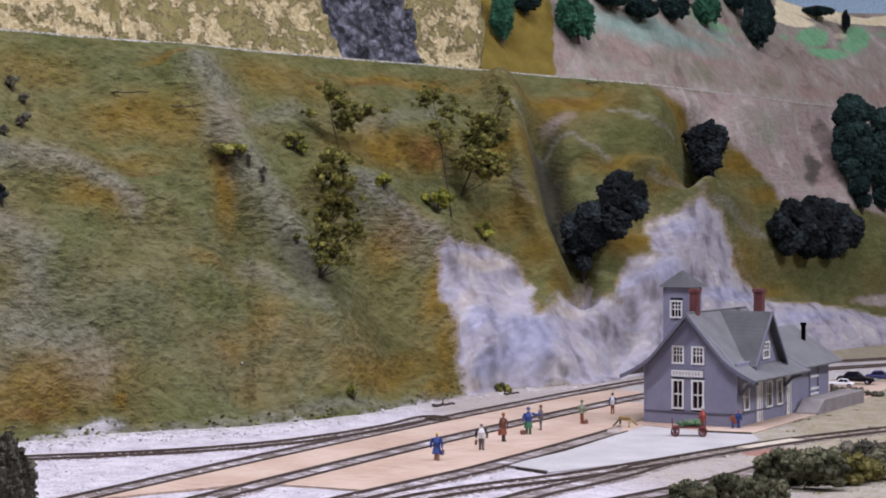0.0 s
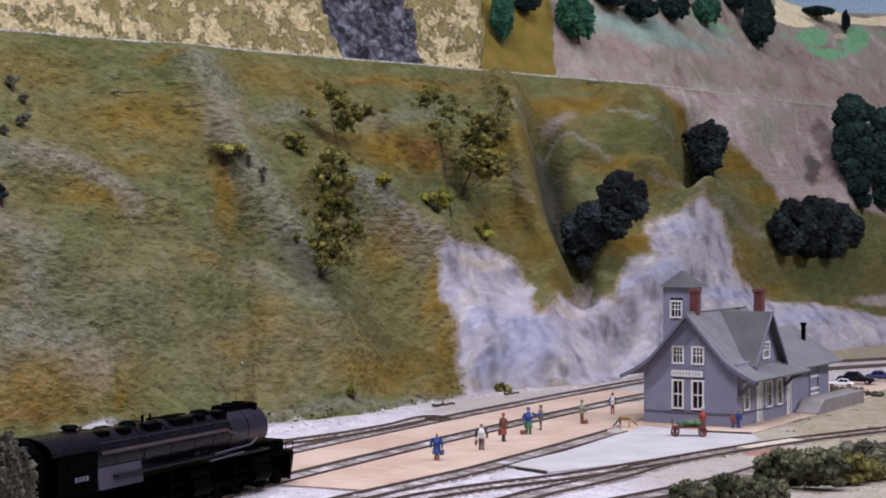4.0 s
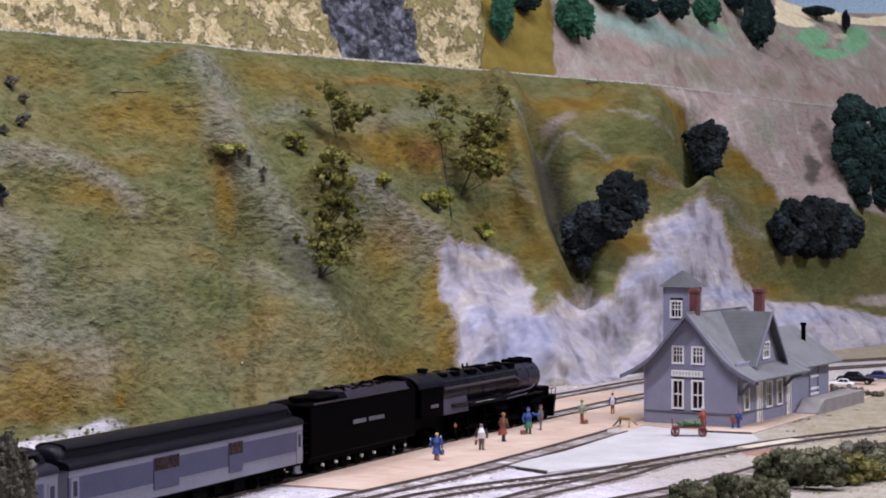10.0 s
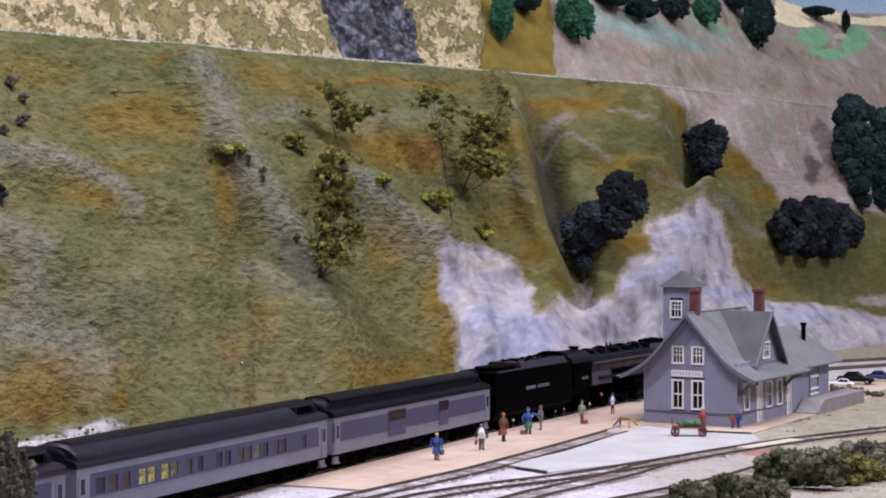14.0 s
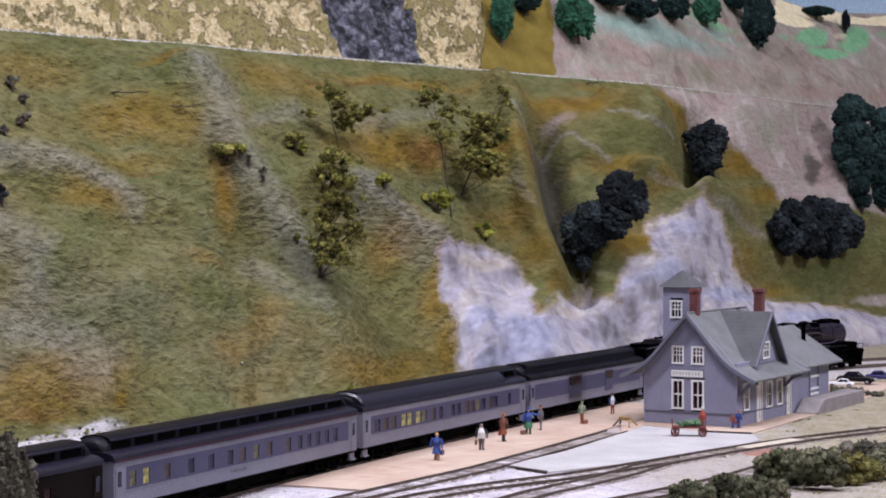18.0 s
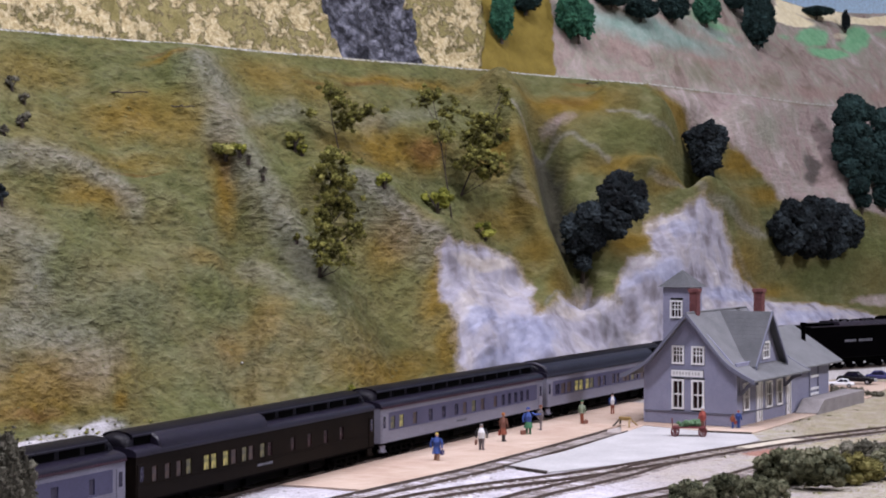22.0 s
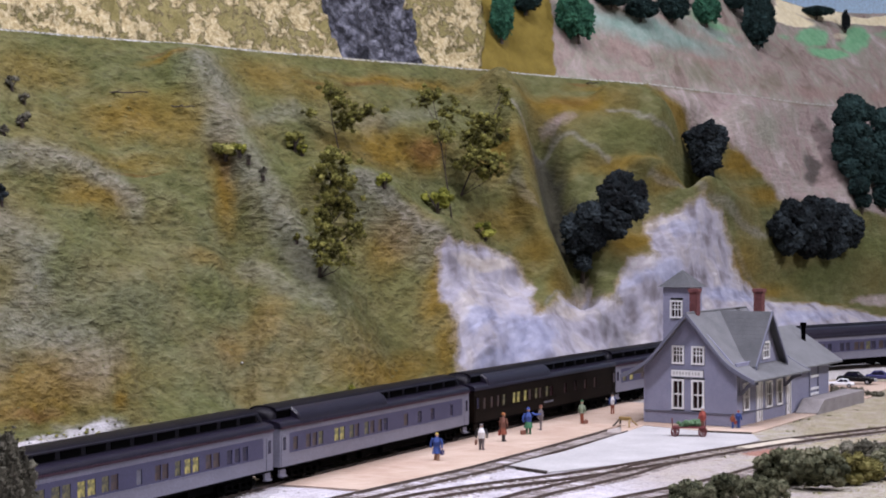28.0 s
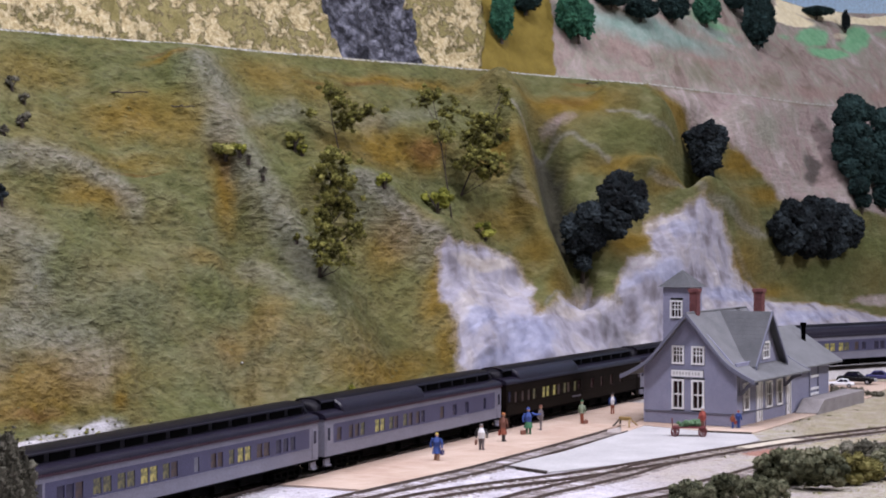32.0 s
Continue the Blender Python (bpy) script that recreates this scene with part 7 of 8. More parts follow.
def tender():
    ob = thing("tender", "black fourteen-wheeled tender with pale lettering behind the engine", "tender")
    L = 0.078
    bm = BM()
    box(bm, -L, L, -0.0175, 0.0175, 0.0120, 0.0490)
    part("tank", bm, M["loco_black"], ob, bevel=0.0012)
    bm = BM()
    prism(bm, [(-0.0175, 0.0490), (-0.0140, 0.0535), (0.0140, 0.0535), (0.0175, 0.0490)], -L + 0.052, L - 0.010)
    part("bunker", bm, M["bunker_lit"], ob, "sloped dark grey coal bunker sides, light put into the colour")
    bm = BM()
    prism(bm, [(-0.0176, 0.0490), (-0.0176, 0.0500), (-0.0120, 0.0552), (-0.0060, 0.0572), (0.0060, 0.0572), (0.0120, 0.0552), (0.0176, 0.0500), (0.0176, 0.0490)], L - 0.012, L - 0.004)
    part("bunker_end", bm, M["loco_black"], ob)
    heap = Heap(77)
    for i in range(90):
        heap.lump((heap.r.uniform(-L + 0.058, L - 0.014), heap.r.uniform(-0.011, 0.011), 0.0530 + heap.r.uniform(-0.001, 0.0012)), heap.r.uniform(0.0012, 0.0022), 0.6)
    coal = new("coal_load", heap.mesh("coal_load", M["under_black"]))
    coal.parent = ob
    tagged(coal, kind="stuff")
    bm = BM()
    box(bm, -L + 0.020, -L + 0.048, -0.0125, 0.0125, 0.0490, 0.0518)
    part("water_deck", bm, M["loco_black"], ob, bevel=0.0008)
    for x in (-L + 0.012, -L + 0.030):
        bm = BM()
        tube(bm, (x, 0, 0.0490), (x, 0, 0.0522), 0.0042, 0.0040, 14)
        part("hatch", bm, M["loco_black"], ob, smooth=True)
    for s in (-1, 1):
        bm = BM()
        tube(bm, (-L + 0.004, s * 0.0172, 0.0490), (L - 0.012, s * 0.0172, 0.0490), 0.0007, n=6)
        part("top_rail", bm, M["smokebox"], ob)
        x = -0.0190
        for k in range(12):
            if k != 5:
                bm = BM()
                x0 = x + k * 0.0039
                y0, y1 = sorted((s * 0.0174, s * 0.0179))
                box(bm, x0, x0 + 0.0027, y0, y1, 0.0303, 0.0331)
                part("letter_bar", bm, M["letter_white"], ob, "pale lettering")
        bm = BM()
        for k in range(5):
            z = 0.0165 + 0.005 * k
            tube(bm, (-L - 0.0006, s * 0.0155, z), (-L - 0.0006, s * 0.0105, z), 0.0004, n=6)
        part("ladder", bm, M["boiler_black"], ob)
    truck(ob, L - 0.022, 2, 0.018, WHEEL_WHITE, 0.0060, M["loco_black"], "lead_truck")
    bm = BM()
    box(bm, -L + 0.004, L - 0.006, -0.0132, 0.0132, 0.0078, 0.0120)
    box(bm, -L + 0.006, L - 0.008, -0.0058, 0.0058, 0.0022, 0.0078)
    part("bed_frame", bm, M["loco_black"], ob)
    for k in range(5):
        add_wheel(WHEEL_WHITE, ob, L - 0.060 - k * 0.0185, 0.0060)
    for k in range(5):
        bm = BM()
        x = L - 0.060 - k * 0.0185
        tube(bm, (x, -0.0135, 0.0060), (x, -0.0150, 0.0060), 0.0012, 0.0010, 12)
        part("journal_cover", bm, M["wheel_white"], ob, "white painted journal cover")
    for x in (L - 0.013, L - 0.031):
        bm = BM()
        tube(bm, (x, -0.0138, 0.0060), (x, -0.0152, 0.0060), 0.0012, 0.0010, 12)
        part("journal_cover", bm, M["wheel_white"], ob, "white painted journal cover")
    bm = BM()
    box(bm, -L - 0.006, -L, -0.0014, 0.0014, 0.0066, 0.0092)
    part("coupler", bm, M["loco_black"], ob)
    return ob


DRIVER = spoked_driver(0.0098)
LOCO = locomotive()
TENDER = tender()
BAGGAGE = passenger_car("baggage_car", "two-tone grey baggage car with dark roof and two sliding doors", 0.2525, (M["coach_grey"], M["coach_band"], M["roof_black"]), "clerestory", [], doors=[(-0.0470, -0.0210), (0.0340, 0.0500)], lights=False)
COACH = passenger_car("coach", "two-tone grey coach with smooth dark roof and a few lit windows", 0.279, GREY, "clerestory",
                      [(-0.118, 3, 0.0120, 0.0085), (-0.0776, 2, 0.0092, 0.0076), (-0.0548, 2, 0.0092, 0.0078), (-0.0295, 2, 0.0118, 0.0062), (0.0032, 2, 0.0100, 0.0070), (0.0282, 2, 0.0092, 0.0078),
                       (0.0486, 2, 0.0092, 0.0078), (0.0716, 2, 0.0092, 0.0078), (0.108, 1, 0.012, 0.0056)],
                      lit=(3, 4, 5), dim=(6, 13), amber=(1, 2, 7, 11, 12, 15), ducts=[(-0.1385, 0.100)])
SLEEPER = passenger_car("sleeping_car", "grey heavyweight sleeping car with dark clerestory roof", 0.287, GREY, "clerestory",
                        [(-0.1251, 2, 0.0133, 0.0064), (-0.0907, 1, 0.01, 0.0066), (-0.0655, 3, 0.0218, 0.0066), (-0.007, 3, 0.0161, 0.0066), (0.0492, 1, 0.01, 0.0062), (0.0640, 5, 0.0122, 0.0060)],
                        lit=(1,), dim=(0, 7), amber=(2, 6, 8, 9), gutter=True, plate=-0.012)
DINER = passenger_car("dining_car", "dark brown heavyweight dining car with some lit windows", 0.292, BROWN, "clerestory",
                      [(-0.1272, 1, 0.01, 0.0050), (-0.114, 2, 0.0118, 0.0052), (-0.0917, 1, 0.010, 0.0054), (-0.0724, 2, 0.0082, 0.0060), (-0.0508, 2, 0.0092, 0.0060), (-0.029, 2, 0.0080, 0.0058), (-0.0072, 2, 0.0090, 0.0056),
                       (0.0310, 4, 0.0222, 0.0058)], lit=(4, 5, 6), dim=(3, 8, 10), amber=(0, 1, 2, 7, 9), ducts=[(-0.121, 0.000)], glass="window_room", plate=-0.004)
LOUNGE = passenger_car("lounge_car", "grey heavyweight lounge car with clerestory roof and lit windows", 0.286, GREY, "clerestory",
                       [(-0.1232, 1, 0.01, 0.0058), (-0.1068, 2, 0.0086, 0.0060), (-0.0901, 1, 0.01, 0.0060), (-0.0682, 2, 0.0077, 0.0064), (-0.0472, 2, 0.0074, 0.0060), (-0.0255, 2, 0.0083, 0.0062), (-0.0055, 2, 0.0085, 0.0060),
                        (0.035, 3, 0.0220, 0.0066), (0.1119, 1, 0.01, 0.0050)], lit=(4, 5), dim=(3, 6, 8), amber=(0, 1, 2, 7, 9, 10, 12), ducts=[(-0.118, 0.006)], gutter=True)
OBSERVATION = passenger_car("observation_car", "grey heavyweight observation car with open rear platform and lit windows", 0.312, GREY, "clerestory",
                            [(-0.1245, 3, 0.0082, 0.0068), (-0.092, 2, 0.0094, 0.0076), (-0.0693, 2, 0.0092, 0.0076), (-0.0468, 2, 0.0091, 0.0074), (-0.025, 2, 0.0086, 0.0070), (0.0073, 1, 0.01, 0.0054),
                             (0.026, 2, 0.0076, 0.0062), (0.0467, 1, 0.01, 0.0060), (0.0573, 2, 0.0087, 0.0068), (0.0800, 2, 0.0088, 0.0070), (0.1037, 3, 0.0092, 0.0062)],
                            lit=(7, 8, 15, 16), dim=(3, 4, 5, 6, 9, 14), amber=(2, 10, 12, 13, 17, 18), white=(11,), open_end=True, gutter=True)


# ---- small things ----
def figurine(at, label, coat, legs, hat, height=0.0195, turn=0.0, case="", skirt="", arms="", wide=1.0, point=False, hair=""):
    """A painted figure, one plain mesh: legs, coat, arms and head as simple shapes."""
    bm = BM()
    marks = []

    def paint(i):
        marks.append((len(bm.faces), i))
    h, w = height, height * wide
    paint(1)
    for s in (-1, 1):
        tube(bm, (s * w * 0.03, s * w * 0.055, 0), (0, s * w * 0.045, h * 0.48), w * 0.036, w * 0.060, 8)
        box(bm, -w * 0.03, w * 0.09, s * w * 0.055 - w * 0.035, s * w * 0.055 + w * 0.035, 0, h * 0.035)
    if skirt:
        paint(6)
        tube(bm, (0, 0, h * 0.24), (0, 0, h * 0.52), w * 0.155, w * 0.095, 12)
    paint(0)
    tube(bm, (0, 0, h * 0.44), (0, 0, h * 0.66), w * 0.105, w * 0.125, 12)
    tube(bm, (0, 0, h * 0.66), (0, 0, h * 0.83), w * 0.125, w * 0.055, 12)
    paint(5)
    for s in (-1, 1):
        elbow, wrist = (w * 0.01, s * w * 0.19, h * 0.60), (w * 0.05, s * w * 0.18, h * 0.45)
        if point and s > 0:
            elbow, wrist = (w * 0.02, w * 0.24, h * 0.72), (w * 0.04, w * 0.42, h * 0.74)
        tube(bm, (0, s * w * 0.12, h * 0.78), elbow, w * 0.044, w * 0.038, 8)
        tube(bm, elbow, wrist, w * 0.038, w * 0.030, 8)
    paint(2)
    tube(bm, (0, 0, h * 0.81), (0, 0, h * 0.86), w * 0.030, w * 0.030, 8)
    ball(bm, (0, 0, h * 0.90), h * 0.062, sub=2)
    paint(3)
    if hair:
        ball(bm, (-h * 0.012, 0, h * 0.925), h * 0.066, 1.0, 1.0, 0.9, 2)
    else:
        tube(bm, (0, 0, h * 0.925), (0, 0, h * 0.945), w * 0.090, w * 0.084, 12)
        tube(bm, (0, 0, h * 0.945), (0, 0, h * 1.0), w * 0.062, w * 0.052, 12)
    if case:
        paint(4)
        box(bm, -w * 0.11, w * 0.11, w * 0.15, w * 0.21, h * 0.20, h * 0.36)
        box(bm, -w * 0.03, w * 0.03, w * 0.17, w * 0.19, h * 0.36, h * 0.41)
    bm.faces.ensure_lookup_table()
    starts = [m[0] for m in marks] + [len(bm.faces)]
    for (a, i), b in zip(marks, starts[1:]):
        for k in range(a, b):
            bm.faces[k].material_index = i
    me = mesh_of("figurine", bm, [M[coat], M[legs], M["skin"], M[hat], M[case or "cloth_brown"], M[arms or coat], M[skirt or coat]], smooth=True)
    ob = new("figurine", me)
    ob.matrix_basis = Matrix.Translation((at[0], at[1], -0.0007)) @ Matrix.Rotation(radians(turn), 4, "Z")
    return tagged(ob, label, "figurine", "painted figures by the depot")


figurine((-0.0045, 1.2946), "painted miniature figure in a short blue coat with blond hair", "cloth_blue", "skin", "cloth_yellow", 0.0205, 250, "car_blue", "cloth_blue", wide=1.15, hair="short")
figurine((0.0293, 1.3537), "painted miniature figure in dark jacket and white shirt with bag", "cloth_white", "cloth_grey", "cloth_grey", 0.0205, 80, "cloth_brown", arms="cloth_dark", wide=1.12, hair="short")
figurine((0.0479, 1.4072), "painted miniature figure in brown and rust with auburn hair", "cloth_brown", "cloth_dark", "hair_auburn", 0.0235, 60, "cloth_red", "cloth_rust", wide=0.78, hair="short")
figurine((0.0700, 1.4572), "painted miniature figure in blue with green skirt, one arm raised", "cloth_blue", "cloth_green", "cloth_blue", 0.0220, -80, "", "cloth_green", wide=1.1, point=True)
figurine((0.0817, 1.4855), "painted miniature figure in grey and brown", "cloth_grey", "cloth_grey", "cloth_brown", 0.0210, 200, wide=0.95)
figurine((0.1198, 1.5324), "painted miniature figure in a green hat with rust trousers", "cloth_sage", "cloth_rust", "cloth_green", 0.0208, 60, wide=0.80)
figurine((0.1541, 1.6159), "painted miniature figure in white and blue with red trousers", "cloth_white", "cloth_rust", "cloth_dark", 0.0190, 100, arms="cloth_blue", wide=0.85)
figurine((0.2144, 1.4692), "painted miniature figure in red beside the cart", "cloth_red", "cloth_brown", "cloth_white", 0.0215, 120, wide=0.85)
figurine((0.2498, 1.5023), "painted miniature figure in blue and red stepping past the depot", "cloth_blue", "cloth_blue", "cloth_red", 0.0150, 40, "cloth_red", wide=1.1, hair="short")
figurine((0.2445, 1.5000), "small painted miniature figure in rust beside the depot wall", "cloth_rust", "cloth_blue", "cloth_brown", 0.0125, 220, wide=1.0, hair="short")
for x, y, turn, label in ((0.1228, 1.5324, 30, "small brown suitcase on the platform"), (0.0655, 1.4545, 20, "brown suitcase standing at the feet of the figures")):
    bm = BM()
    box(bm, -0.0022, 0.0022, -0.0013, 0.0013, 0, 0.0034)
    box(bm, -0.0007, 0.0007, -0.0003, 0.0003, 0.0034, 0.0041)
    ob = new("suitcase", mesh_of("suitcase", bm, M["cloth_brown"], bevel=0.0003))
    ob.matrix_basis = pose(x, y, -0.0007, 0, 0, turn)
    tagged(ob, label, "suitcase")


def baggage_cart():
    x, y = (0.1999, 1.4453)
    ob = thing("baggage_cart", "red four-wheeled baggage cart loaded with green sacks", "cart", pose(x, y, -0.0008, 0, 0, -8))
    bm = BM()
    box(bm, -0.0135, 0.0135, -0.0055, 0.0055, 0.0066, 0.0078)
    part("deck", bm, M["cart_red"], ob, bevel=0.0003)
    for px_ in (-0.011, 0.011):
        for q in (-1, 1):
            bm = BM()
            n, r = 20, 0.0036
            rings = [[bm.verts.new((px_ + rr * math.cos(2 * math.pi * i / n), q * yy, r + rr * math.sin(2 * math.pi * i / n))) for i in range(n)] for rr, yy in ((r, 0.0056), (r, 0.0066), (r * 0.78, 0.0066), (r * 0.78, 0.0056))]
            for j in range(4):
                for i in range(n):
                    bm.faces.new([rings[j][i], rings[j][(i + 1) % n], rings[(j + 1) % 4][(i + 1) % n], rings[(j + 1) % 4][i]])
            for k in range(8):
                a = k * math.pi / 4
                tube(bm, (px_, q * 0.0061, r), (px_ + r * 0.85 * math.cos(a), q * 0.0061, r + r * 0.85 * math.sin(a)), 0.0003, n=6)
            part("wheel", bm, M["cart_red"], ob, "red spoked cart wheel")
        bm = BM()
        tube(bm, (px_, -0.0066, 0.0036), (px_, 0.0066, 0.0036), 0.0005, n=6)
        box(bm, px_ - 0.0008, px_ + 0.0008, -0.004, 0.004, 0.0036, 0.0066)
        part("axle", bm, M["cart_red"], ob)
    for s in (-1, 1):
        bm = BM()
        for k in (-0.0045, 0, 0.0045):
            tube(bm, (s * 0.0132, k, 0.0078), (s * 0.0136, k, 0.0135), 0.0004, n=6)
        tube(bm, (s * 0.0136, -0.005, 0.0135), (s * 0.0136, 0.005, 0.0135), 0.0005, n=6)
        part("end_rack", bm, M["cart_red"], ob)
    h = Heap(91)
    for i in range(16):
        h.lump((h.r.uniform(-0.010, 0.009), h.r.uniform(-0.0035, 0.0035), 0.0090 + h.r.uniform(0, 0.0026)), h.r.uniform(0.0016, 0.0028), 0.8)
    load = new("sacks", h.mesh("sacks", M["load_green"]))
    tagged(load, "green sacks piled on the red cart", "sacks")
    load.matrix_basis = ob.matrix_basis.copy()


baggage_cart()


def bumper():
    x, y = (0.1555, 1.5194)
    ob = thing("track_bumper", "ochre wooden bumper at the end of the spur", "bumper", pose(x, y, -0.001, 0, 0, 62) @ Matrix.Scale(0.62, 4))
    for s in (-1, 1):
        bm = BM()
        tube(bm, (-0.015, s * 0.012, 0), (0.001, s * 0.0065, 0.0105), 0.0011, n=8)
        tube(bm, (0.014, s * 0.013, 0), (0.001, s * 0.0065, 0.0105), 0.0011, n=8)
        part("leg", bm, M["bumper_ochre"] if s < 0 else M["bark"], ob)
    bm = BM()
    box(bm, -0.0025, 0.0030, -0.0085, 0.0085, 0.0080, 0.0125)
    part("beam", bm, M["bumper_ochre"], ob, bevel=0.0005)


bumper()


def sedan(at, turn, mat, label, s=1.0):
    ob = thing("car", label, "car", pose(at[0], at[1], -0.001, 0, 0, turn), "parked cars behind the depot")
    def half(z):
        return 0.0098 * s
    bm = BM()
    side = [(-0.0285, 0.004), (-0.0288, 0.0088), (-0.0260, 0.0112), (-0.0140, 0.0118), (0.0080, 0.0120), (0.0250, 0.0108), (0.0282, 0.0085), (0.0280, 0.004)]
    a = [bm.verts.new((x * s, -0.0098 * s, z * s)) for x, z in side]
    b = [bm.verts.new((x * s, 0.0098 * s, z * s)) for x, z in side]
    n = len(side)
    for i in range(n):
        bm.faces.new([a[i], a[(i + 1) % n], b[(i + 1) % n], b[i]])
    bm.faces.new(a[::-1])
    bm.faces.new(b)
    part("body", bm, M[mat], ob, bevel=0.0012, smooth=True)
    bm = BM()
    top = [(-0.0200, 0.0112), (-0.0135, 0.0180), (0.0015, 0.0186), (0.0105, 0.0118)]
    a = [bm.verts.new((x * s, -0.0085 * s * (0.86 if z > 0.012 else 1), z * s)) for x, z in top]
    b = [bm.verts.new((x * s, 0.0085 * s * (0.86 if z > 0.012 else 1), z * s)) for x, z in top]
    for i in range(4):
        bm.faces.new([a[i], a[(i + 1) % 4], b[(i + 1) % 4], b[i]])
    bm.faces.new(a[::-1])
    bm.faces.new(b)
    cabin = part("cabin", bm, M[mat], ob, bevel=0.0012, smooth=True)
    for q in (-1, 1):
        for pts in (((-0.0165, 0.0124), (-0.0128, 0.0170), (-0.0062, 0.0174), (-0.0062, 0.0124)), ((-0.0050, 0.0124), (-0.0050, 0.0174), (0.0010, 0.0176), (0.0072, 0.0124))):
            bm = BM()
            vs = [bm.verts.new((x * s, q * (0.0087 - 0.0011 * (z - 0.0124) / 0.005) * s + q * 0.0001, z * s)) for x, z in pts]
            f = bm.faces.new(vs)
            bmesh.ops.solidify(bm, geom=[f], thickness=0.0002)
            part("side_window", bm, M["window_dark"], cabin)
        for x in (-0.0175, 0.0175):
            bm = BM()
            tube(bm, (x * s, q * 0.0072 * s, 0.0042 * s), (x * s, q * 0.0101 * s, 0.0042 * s), 0.0042 * s, n=18)
            tyre = part("wheel", bm, M["under_black"], ob)
            bm = BM()
            tube(bm, (x * s, q * 0.0100 * s, 0.0042 * s), (x * s, q * 0.0104 * s, 0.0042 * s), 0.0021 * s, n=14)
            part("hub_cap", bm, M["steel"], tyre)
        bm = BM()
        tube(bm, (0.0280 * s, q * 0.0068 * s, 0.0082 * s), (0.0287 * s, q * 0.0068 * s, 0.0082 * s), 0.0014 * s, n=12)
        part("headlight", bm, M["wheel_white"], ob)
    for x0, x1 in ((-0.0298, -0.0284), (0.0280, 0.0294)):
        bm = BM()
        box(bm, x0 * s, x1 * s, -0.0096 * s, 0.0096 * s, 0.0042 * s, 0.0062 * s)
        part("bumper", bm, M["steel"], ob, bevel=0.0003)


sedan((0.4477, 1.9244), -25, "car_black", "black old-fashioned sedan parked by the depot", 0.72)
sedan((0.4214, 1.8837), 165, "car_white", "small white car parked by the depot", 0.50)
sedan((0.4833, 1.9597), -20, "car_blue", "dark blue car parked by the depot", 0.62)
for i, ((x, y), w, hgt) in enumerate((((0.4064, 1.8320), 0.020, 0.007), ((0.4210, 1.8195), 0.026, 0.007), ((0.4342, 1.7951), 0.022, 0.006))):
    foliage("bush", "low grey-green hedge clump beside the parked cars", (x, y, -0.003), (w / 2, w / 3, hgt / 2), M["leaf_grey"], 101 + i, 24, 300, 0, 0, "bush", "hedge clumps by the cars", 0.15)

# low lichen bushes in front of the yard
for i, ((x, y), w, d, hgt, mat) in enumerate((((0.1543, 1.0998), 0.034, 0.020, 0.0145, "leaf_bush"), ((0.1779, 1.1230), 0.022, 0.016, 0.018, "leaf_bush"), ((0.1963, 1.0998), 0.036, 0.022, 0.017, "leaf_bush"),
                                              ((0.2183, 1.1672), 0.030, 0.022, 0.0265, "leaf_bush"), ((0.2362, 1.1827), 0.034, 0.022, 0.026, "leaf_bush"), ((0.2458, 1.1571), 0.036, 0.022, 0.031, "leaf_bush"),
                                              ((0.2693, 1.1827), 0.034, 0.018, 0.023, "leaf_gold"), ((0.2844, 1.1987), 0.028, 0.018, 0.017, "leaf_gold"), ((0.2977, 1.2550), 0.050, 0.024, 0.020, "leaf_grey"), ((0.3081, 1.2095), 0.040, 0.022, 0.022, "leaf_bush"))):
    foliage("bush", "low lichen bush in front of the yard" if mat != "leaf_gold" else "low yellow-green lichen bush in front of the yard", (x, y, -0.003), (w / 2, d / 2, hgt / 2), M[mat], 60 + i, 80, 2600, 0, 0, "bush", "lichen bushes along the yard", 0.115)
# a grey-green tree close by at the edge of the layout
foam("tree", "grey-green foam tree close to the train", (-0.2165, 0.885, -0.002), (0.0125, 0.012, 0.033), M["leaf_grey"], 83, 0.0, "", 0.0)

# clumps of ground foam over the grassy slope
turf = Heap(29)
for i in range(900):
    c, b = turf.r.uniform(-20, 740), turf.r.uniform(10, 668)
    if noise.noise((c * 0.012, b * 0.012, 4.0)) > -0.12:
        turf.lump(on_hill(c, b, -0.0006), turf.r.uniform(0.0008, 0.0018), 0.32)
tagged(new("grass_tufts", turf.mesh("grass_tufts", M["turf"])), "clumps of olive ground foam over the hillside", "grass", kind="stuff")

# weeds and pebbles
rnd = random.Random(9)
tufts = Heap(17)
for i in range(160):
    c = rnd.uniform(0, 820)
    p = on_hill(c, rnd.uniform(0, 26), 0.001)
    tufts.lump((p.x, p.y, max(p.z, -0.001)), rnd.uniform(0.0006, 0.0018), 0.7)
for i in range(120):
    x, y = rnd.uniform(0.16, 0.46), rnd.uniform(1.12, 1.75)
    if abs((x - 0.30) - (y - 1.45) * 0.55) > 0.02:
        for j in range(5):
            tufts.leaf((x + rnd.gauss(0, 0.002), y + rnd.gauss(0, 0.002), -0.002), rnd.uniform(0.0008, 0.0018))
weeds = new("weeds", tufts.mesh("weeds", M["leaf_olive"]))
tagged(weeds, "scattered dry tufts along the hill foot and yard", "weeds", kind="stuff")
stones = Heap(18)
gravel = Heap(19)
for i in range(150):
    c = rnd.uniform(0, 1060)
    k = abs(rnd.gauss(0, 1))
    y = float(foot_y(c)) - 0.004 - 0.012 * k
    stones.lump(((c - 784) / FAN * y, y, 0.0015 * max(0, 1 - k)), rnd.uniform(0.0006, 0.0017), 0.7)
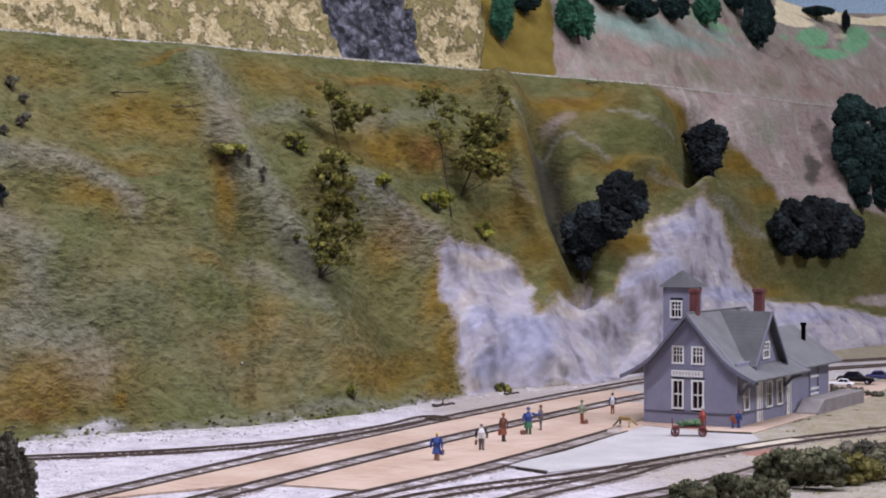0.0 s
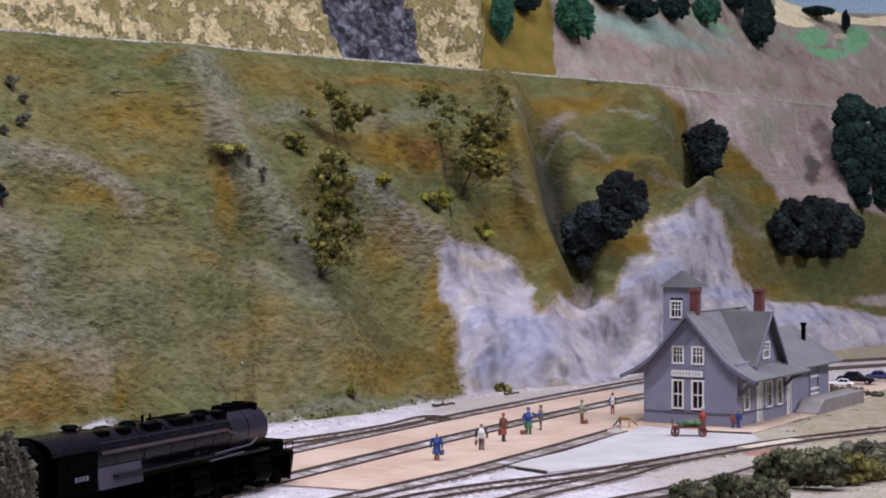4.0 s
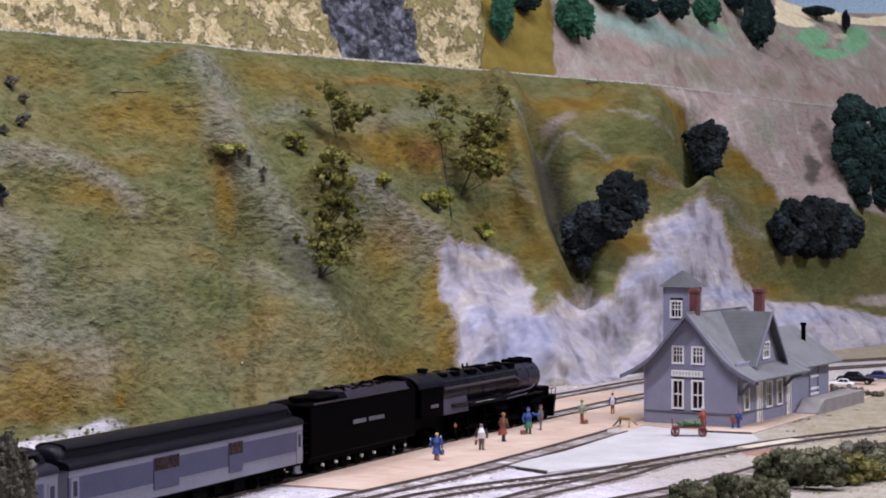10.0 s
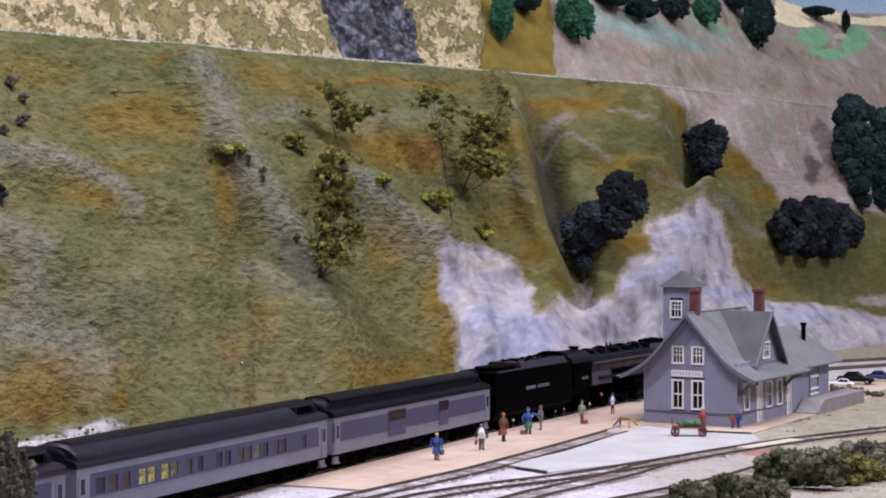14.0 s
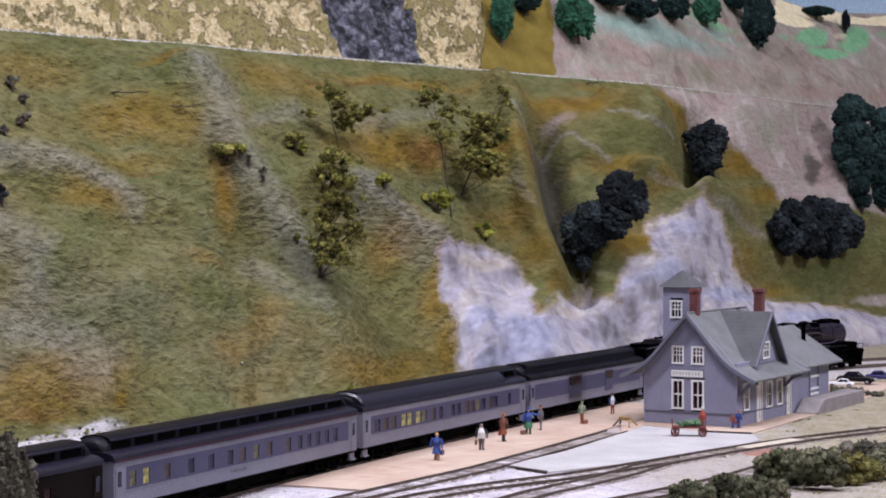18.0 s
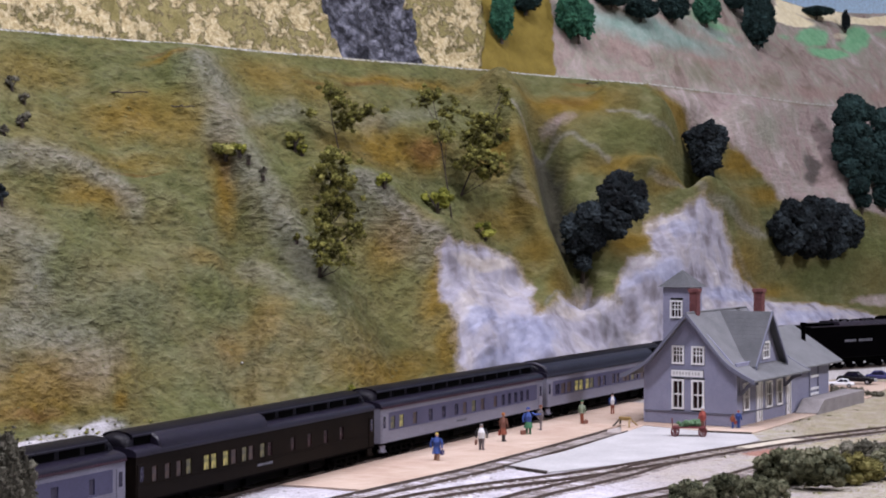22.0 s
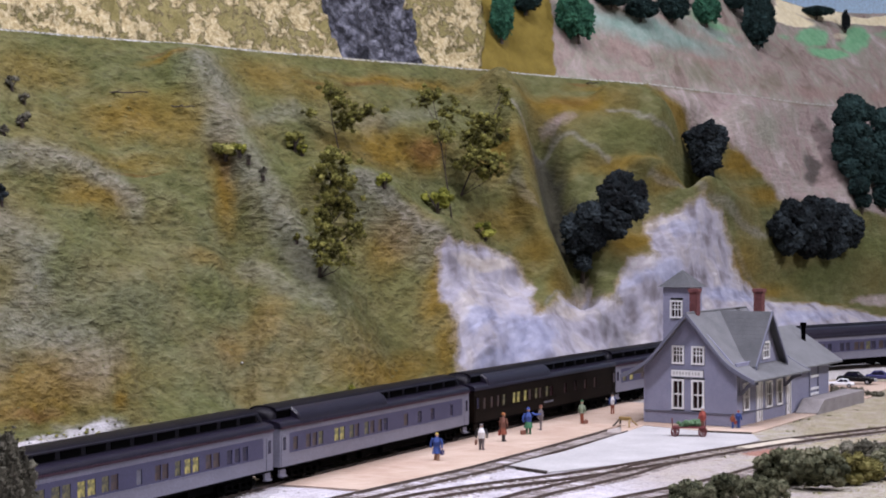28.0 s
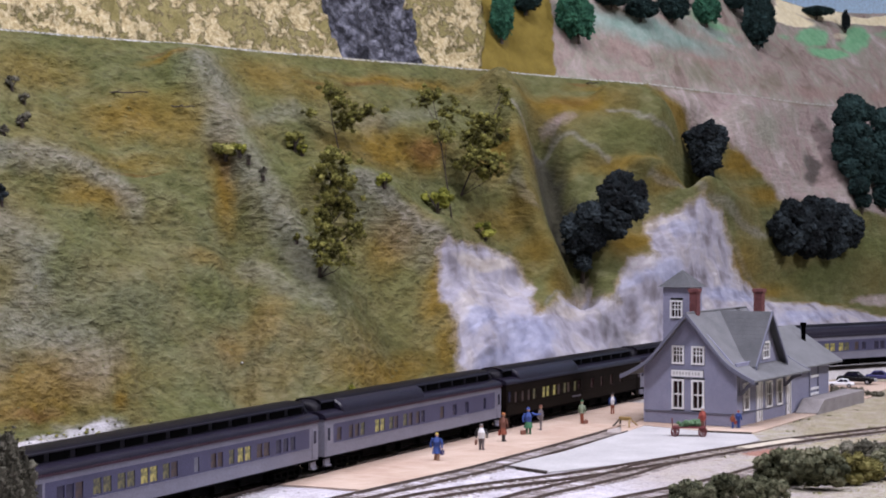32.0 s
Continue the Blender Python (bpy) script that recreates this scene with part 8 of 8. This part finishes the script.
for i in range(500):
    s, q = rnd.uniform(-0.4, 0.3), rnd.uniform(-0.12, 0.25)
    p = line_at(s, q)
    if p.y < float(foot_y(784 + FAN * p.x / p.y)) - 0.01 and abs(q) > 0.012 and abs(q - B_SIDE) > 0.012:
        stones.lump((p.x, p.y, -0.003), rnd.uniform(0.0004, 0.0009), 0.7)
for i in range(3600):
    s, q = rnd.uniform(-0.36, 0.12), rnd.uniform(-0.16, 0.34)
    p = line_at(s, q)
    wood = s > -0.09 and 0.010 < q < 0.062 or s > 0.01 and -0.085 < q <= 0.010
    if not wood and p.y < float(foot_y(784 + FAN * p.x / p.y)) - 0.002 and min(abs(abs(q) - GAUGE / 2), abs(abs(q - B_SIDE) - GAUGE / 2)) > 0.0016:
        gravel.lump((p.x, p.y, -0.0022 + rnd.uniform(-0.0003, 0.0003)), rnd.uniform(0.0005, 0.0013), 0.75)
for i in range(500):
    c = rnd.uniform(30, 640)
    y = float(foot_y(c)) - abs(rnd.gauss(0, 0.018))
    gravel.lump(((c - 784) / FAN * y, y, -0.001), rnd.uniform(0.0005, 0.0013), 0.75)
tagged(new("gravel", gravel.mesh("gravel", M["gravel_stone"])), "loose lilac white gravel along the tracks", "gravel", kind="stuff")
for i in range(90):
    c = rnd.uniform(800, 1085)
    y = float(foot_y(c)) - rnd.uniform(0.004, 0.020)
    stones.lump(((c - 784) / FAN * y, y, -0.001), rnd.uniform(0.0010, 0.0034), 0.45)
st = new("pebbles", stones.mesh("pebbles", M["stone_white"]))
tagged(st, "pale pebbles strewn along the hill foot", "pebbles", kind="stuff")
for (c, b), w, label in (((120, 10.5), 0.0017, "white stone on the hill foot"), ((677, 11.8), 0.0017, "white stone on the hill foot"), ((428, 119.7), 0.0011, "white chip on the slope")):
    h = Heap(int(c))
    h.lump((0, 0, 0), w, 0.8)
    ob = new("stone", h.mesh("stone", M["stone_white"]))
    ob.location = on_hill(c, b, 0.001)
    tagged(ob, label, "stone", "loose stones")


def log(at, length, r, turn, label):
    bm = BM()
    n = 7
    pts = [Vector((length * (i / n - 0.5), 0.0008 * math.sin(i * 1.7), 0.0006 * math.cos(i * 2.1))) for i in range(n + 1)]
    for i in range(n):
        tube(bm, pts[i], pts[i + 1], r * (1 - 0.06 * i), r * (1 - 0.06 * (i + 1)), 8)
    tube(bm, pts[3], pts[3] + Vector((length * 0.1, 0.002, r * 3)), r * 0.5, r * 0.3, 6)
    ob = new("fallen_log", mesh_of("fallen_log", bm, M["bark"], smooth=True))
    ob.matrix_basis = Matrix.Translation(at) @ Matrix.Rotation(radians(turn), 4, "Z")
    tagged(ob, label, "log", "fallen logs and twigs")


log(on_hill(*(215, 570.7), 0.004), 0.055, 0.0009, -10, "thin fallen twig lying across the slope")
log(on_hill(*(325, 537.8), 0.004), 0.022, 0.0008, 10, "thin fallen twig lying across the slope")
log(Vector((*(0.0005, 1.6611), 0.003)), 0.030, 0.0016, 50, "dark fallen log along the hill foot")
log(Vector((*(0.0686, 1.7831), 0.002)), 0.022, 0.0014, 50, "dark fallen log along the hill foot")
log(Vector((*(-0.0967, 1.5684), 0.004)), 0.012, 0.0006, 20, "thin pale twig at the hill foot")
log(on_hill(*(1045, 662.3), 0.004), 0.020, 0.0010, -20, "thin fallen twig lying across the slope")



# ---- the run of the train ----
# seconds, and how far the coupling before the last car has come along the main line, in metres
RUN = [(0, -2.2862), (1, -2.1715), (2, -2.0568), (3, -1.9427), (3.5, -1.8872), (5.5, -1.7106), (6, -1.6732), (7, -1.6003), (8, -1.5359), (9, -1.4681), (10, -1.4017), (11, -1.3350), (12, -1.2615),
       (13, -1.1852), (14, -1.1062), (14.5, -1.0669), (16.5, -0.9046), (17, -0.8609), (18, -0.7753), (19, -0.6913), (20, -0.6131), (21, -0.5351), (22, -0.4515), (23, -0.3634), (24, -0.2805), (25, -0.1926),
       (25.5, -0.1519), (27.5, -0.0234), (28, 0.0069), (28.5, 0.0353), (29, 0.0556), (29.3, 0.0625), (29.6, 0.0659), (30, 0.0662), (32, 0.0663)]
CARS = [(LOCO, 1.762, 0.070), (TENDER, 1.531, 0.050), (BAGGAGE, 1.316, 0.090), (COACH, 1.0405, 0.104), (SLEEPER, 0.7475, 0.108), (DINER, 0.4475, 0.110), (LOUNGE, 0.148, 0.107), (OBSERVATION, -0.161, 0.120)]


def run_at(t):
    """The run between its rows, with matching speeds at them."""
    ts, ps = [r[0] for r in RUN], [r[1] for r in RUN]
    i = max(0, min(len(ts) - 2, next((k for k in range(len(ts) - 1) if t <= ts[k + 1]), len(ts) - 2)))
    def speed(k):
        a, b = max(0, k - 1), min(len(ts) - 1, k + 1)
        return (ps[b] - ps[a]) / (ts[b] - ts[a])
    h = ts[i + 1] - ts[i]
    u = (t - ts[i]) / h
    m0, m1 = (speed(i), speed(i + 1)) if ts[i] < 29.5 else (0.0, 0.0)
    return ((2 * u ** 3 - 3 * u * u + 1) * ps[i] + (u ** 3 - 2 * u * u + u) * h * m0 + (3 * u * u - 2 * u ** 3) * ps[i + 1] + (u ** 3 - u * u) * h * m1)


def car_pose(s, reach):
    a, b = line_at(s - reach), line_at(s + reach)
    d = b - a
    return Matrix.Translation((a + b) / 2) @ Matrix.Rotation(math.atan2(d.y, d.x), 4, "Z") @ Matrix.Rotation(-math.atan2(d.z, math.hypot(d.x, d.y)), 4, "Y")


def motions():
    for ob, offset, reach in CARS:
        walk(ob, [(t / 2, car_pose(run_at(t / 2) + offset, reach)) for t in range(65)])
    fine = [(t / 60, run_at(t / 60)) for t in range(32 * 60 + 1)]
    for ob, x, r in SPINNERS:
        rows, last = [], None
        for t, s in fine:
            if last is None or s - last > r * 1.25 or t >= 31.99:
                rows.append((t, Matrix.Translation((x, 0, r)) @ Matrix.Rotation(s / r, 4, "Y")))
                last = s
        walk(ob, rows)


motions()
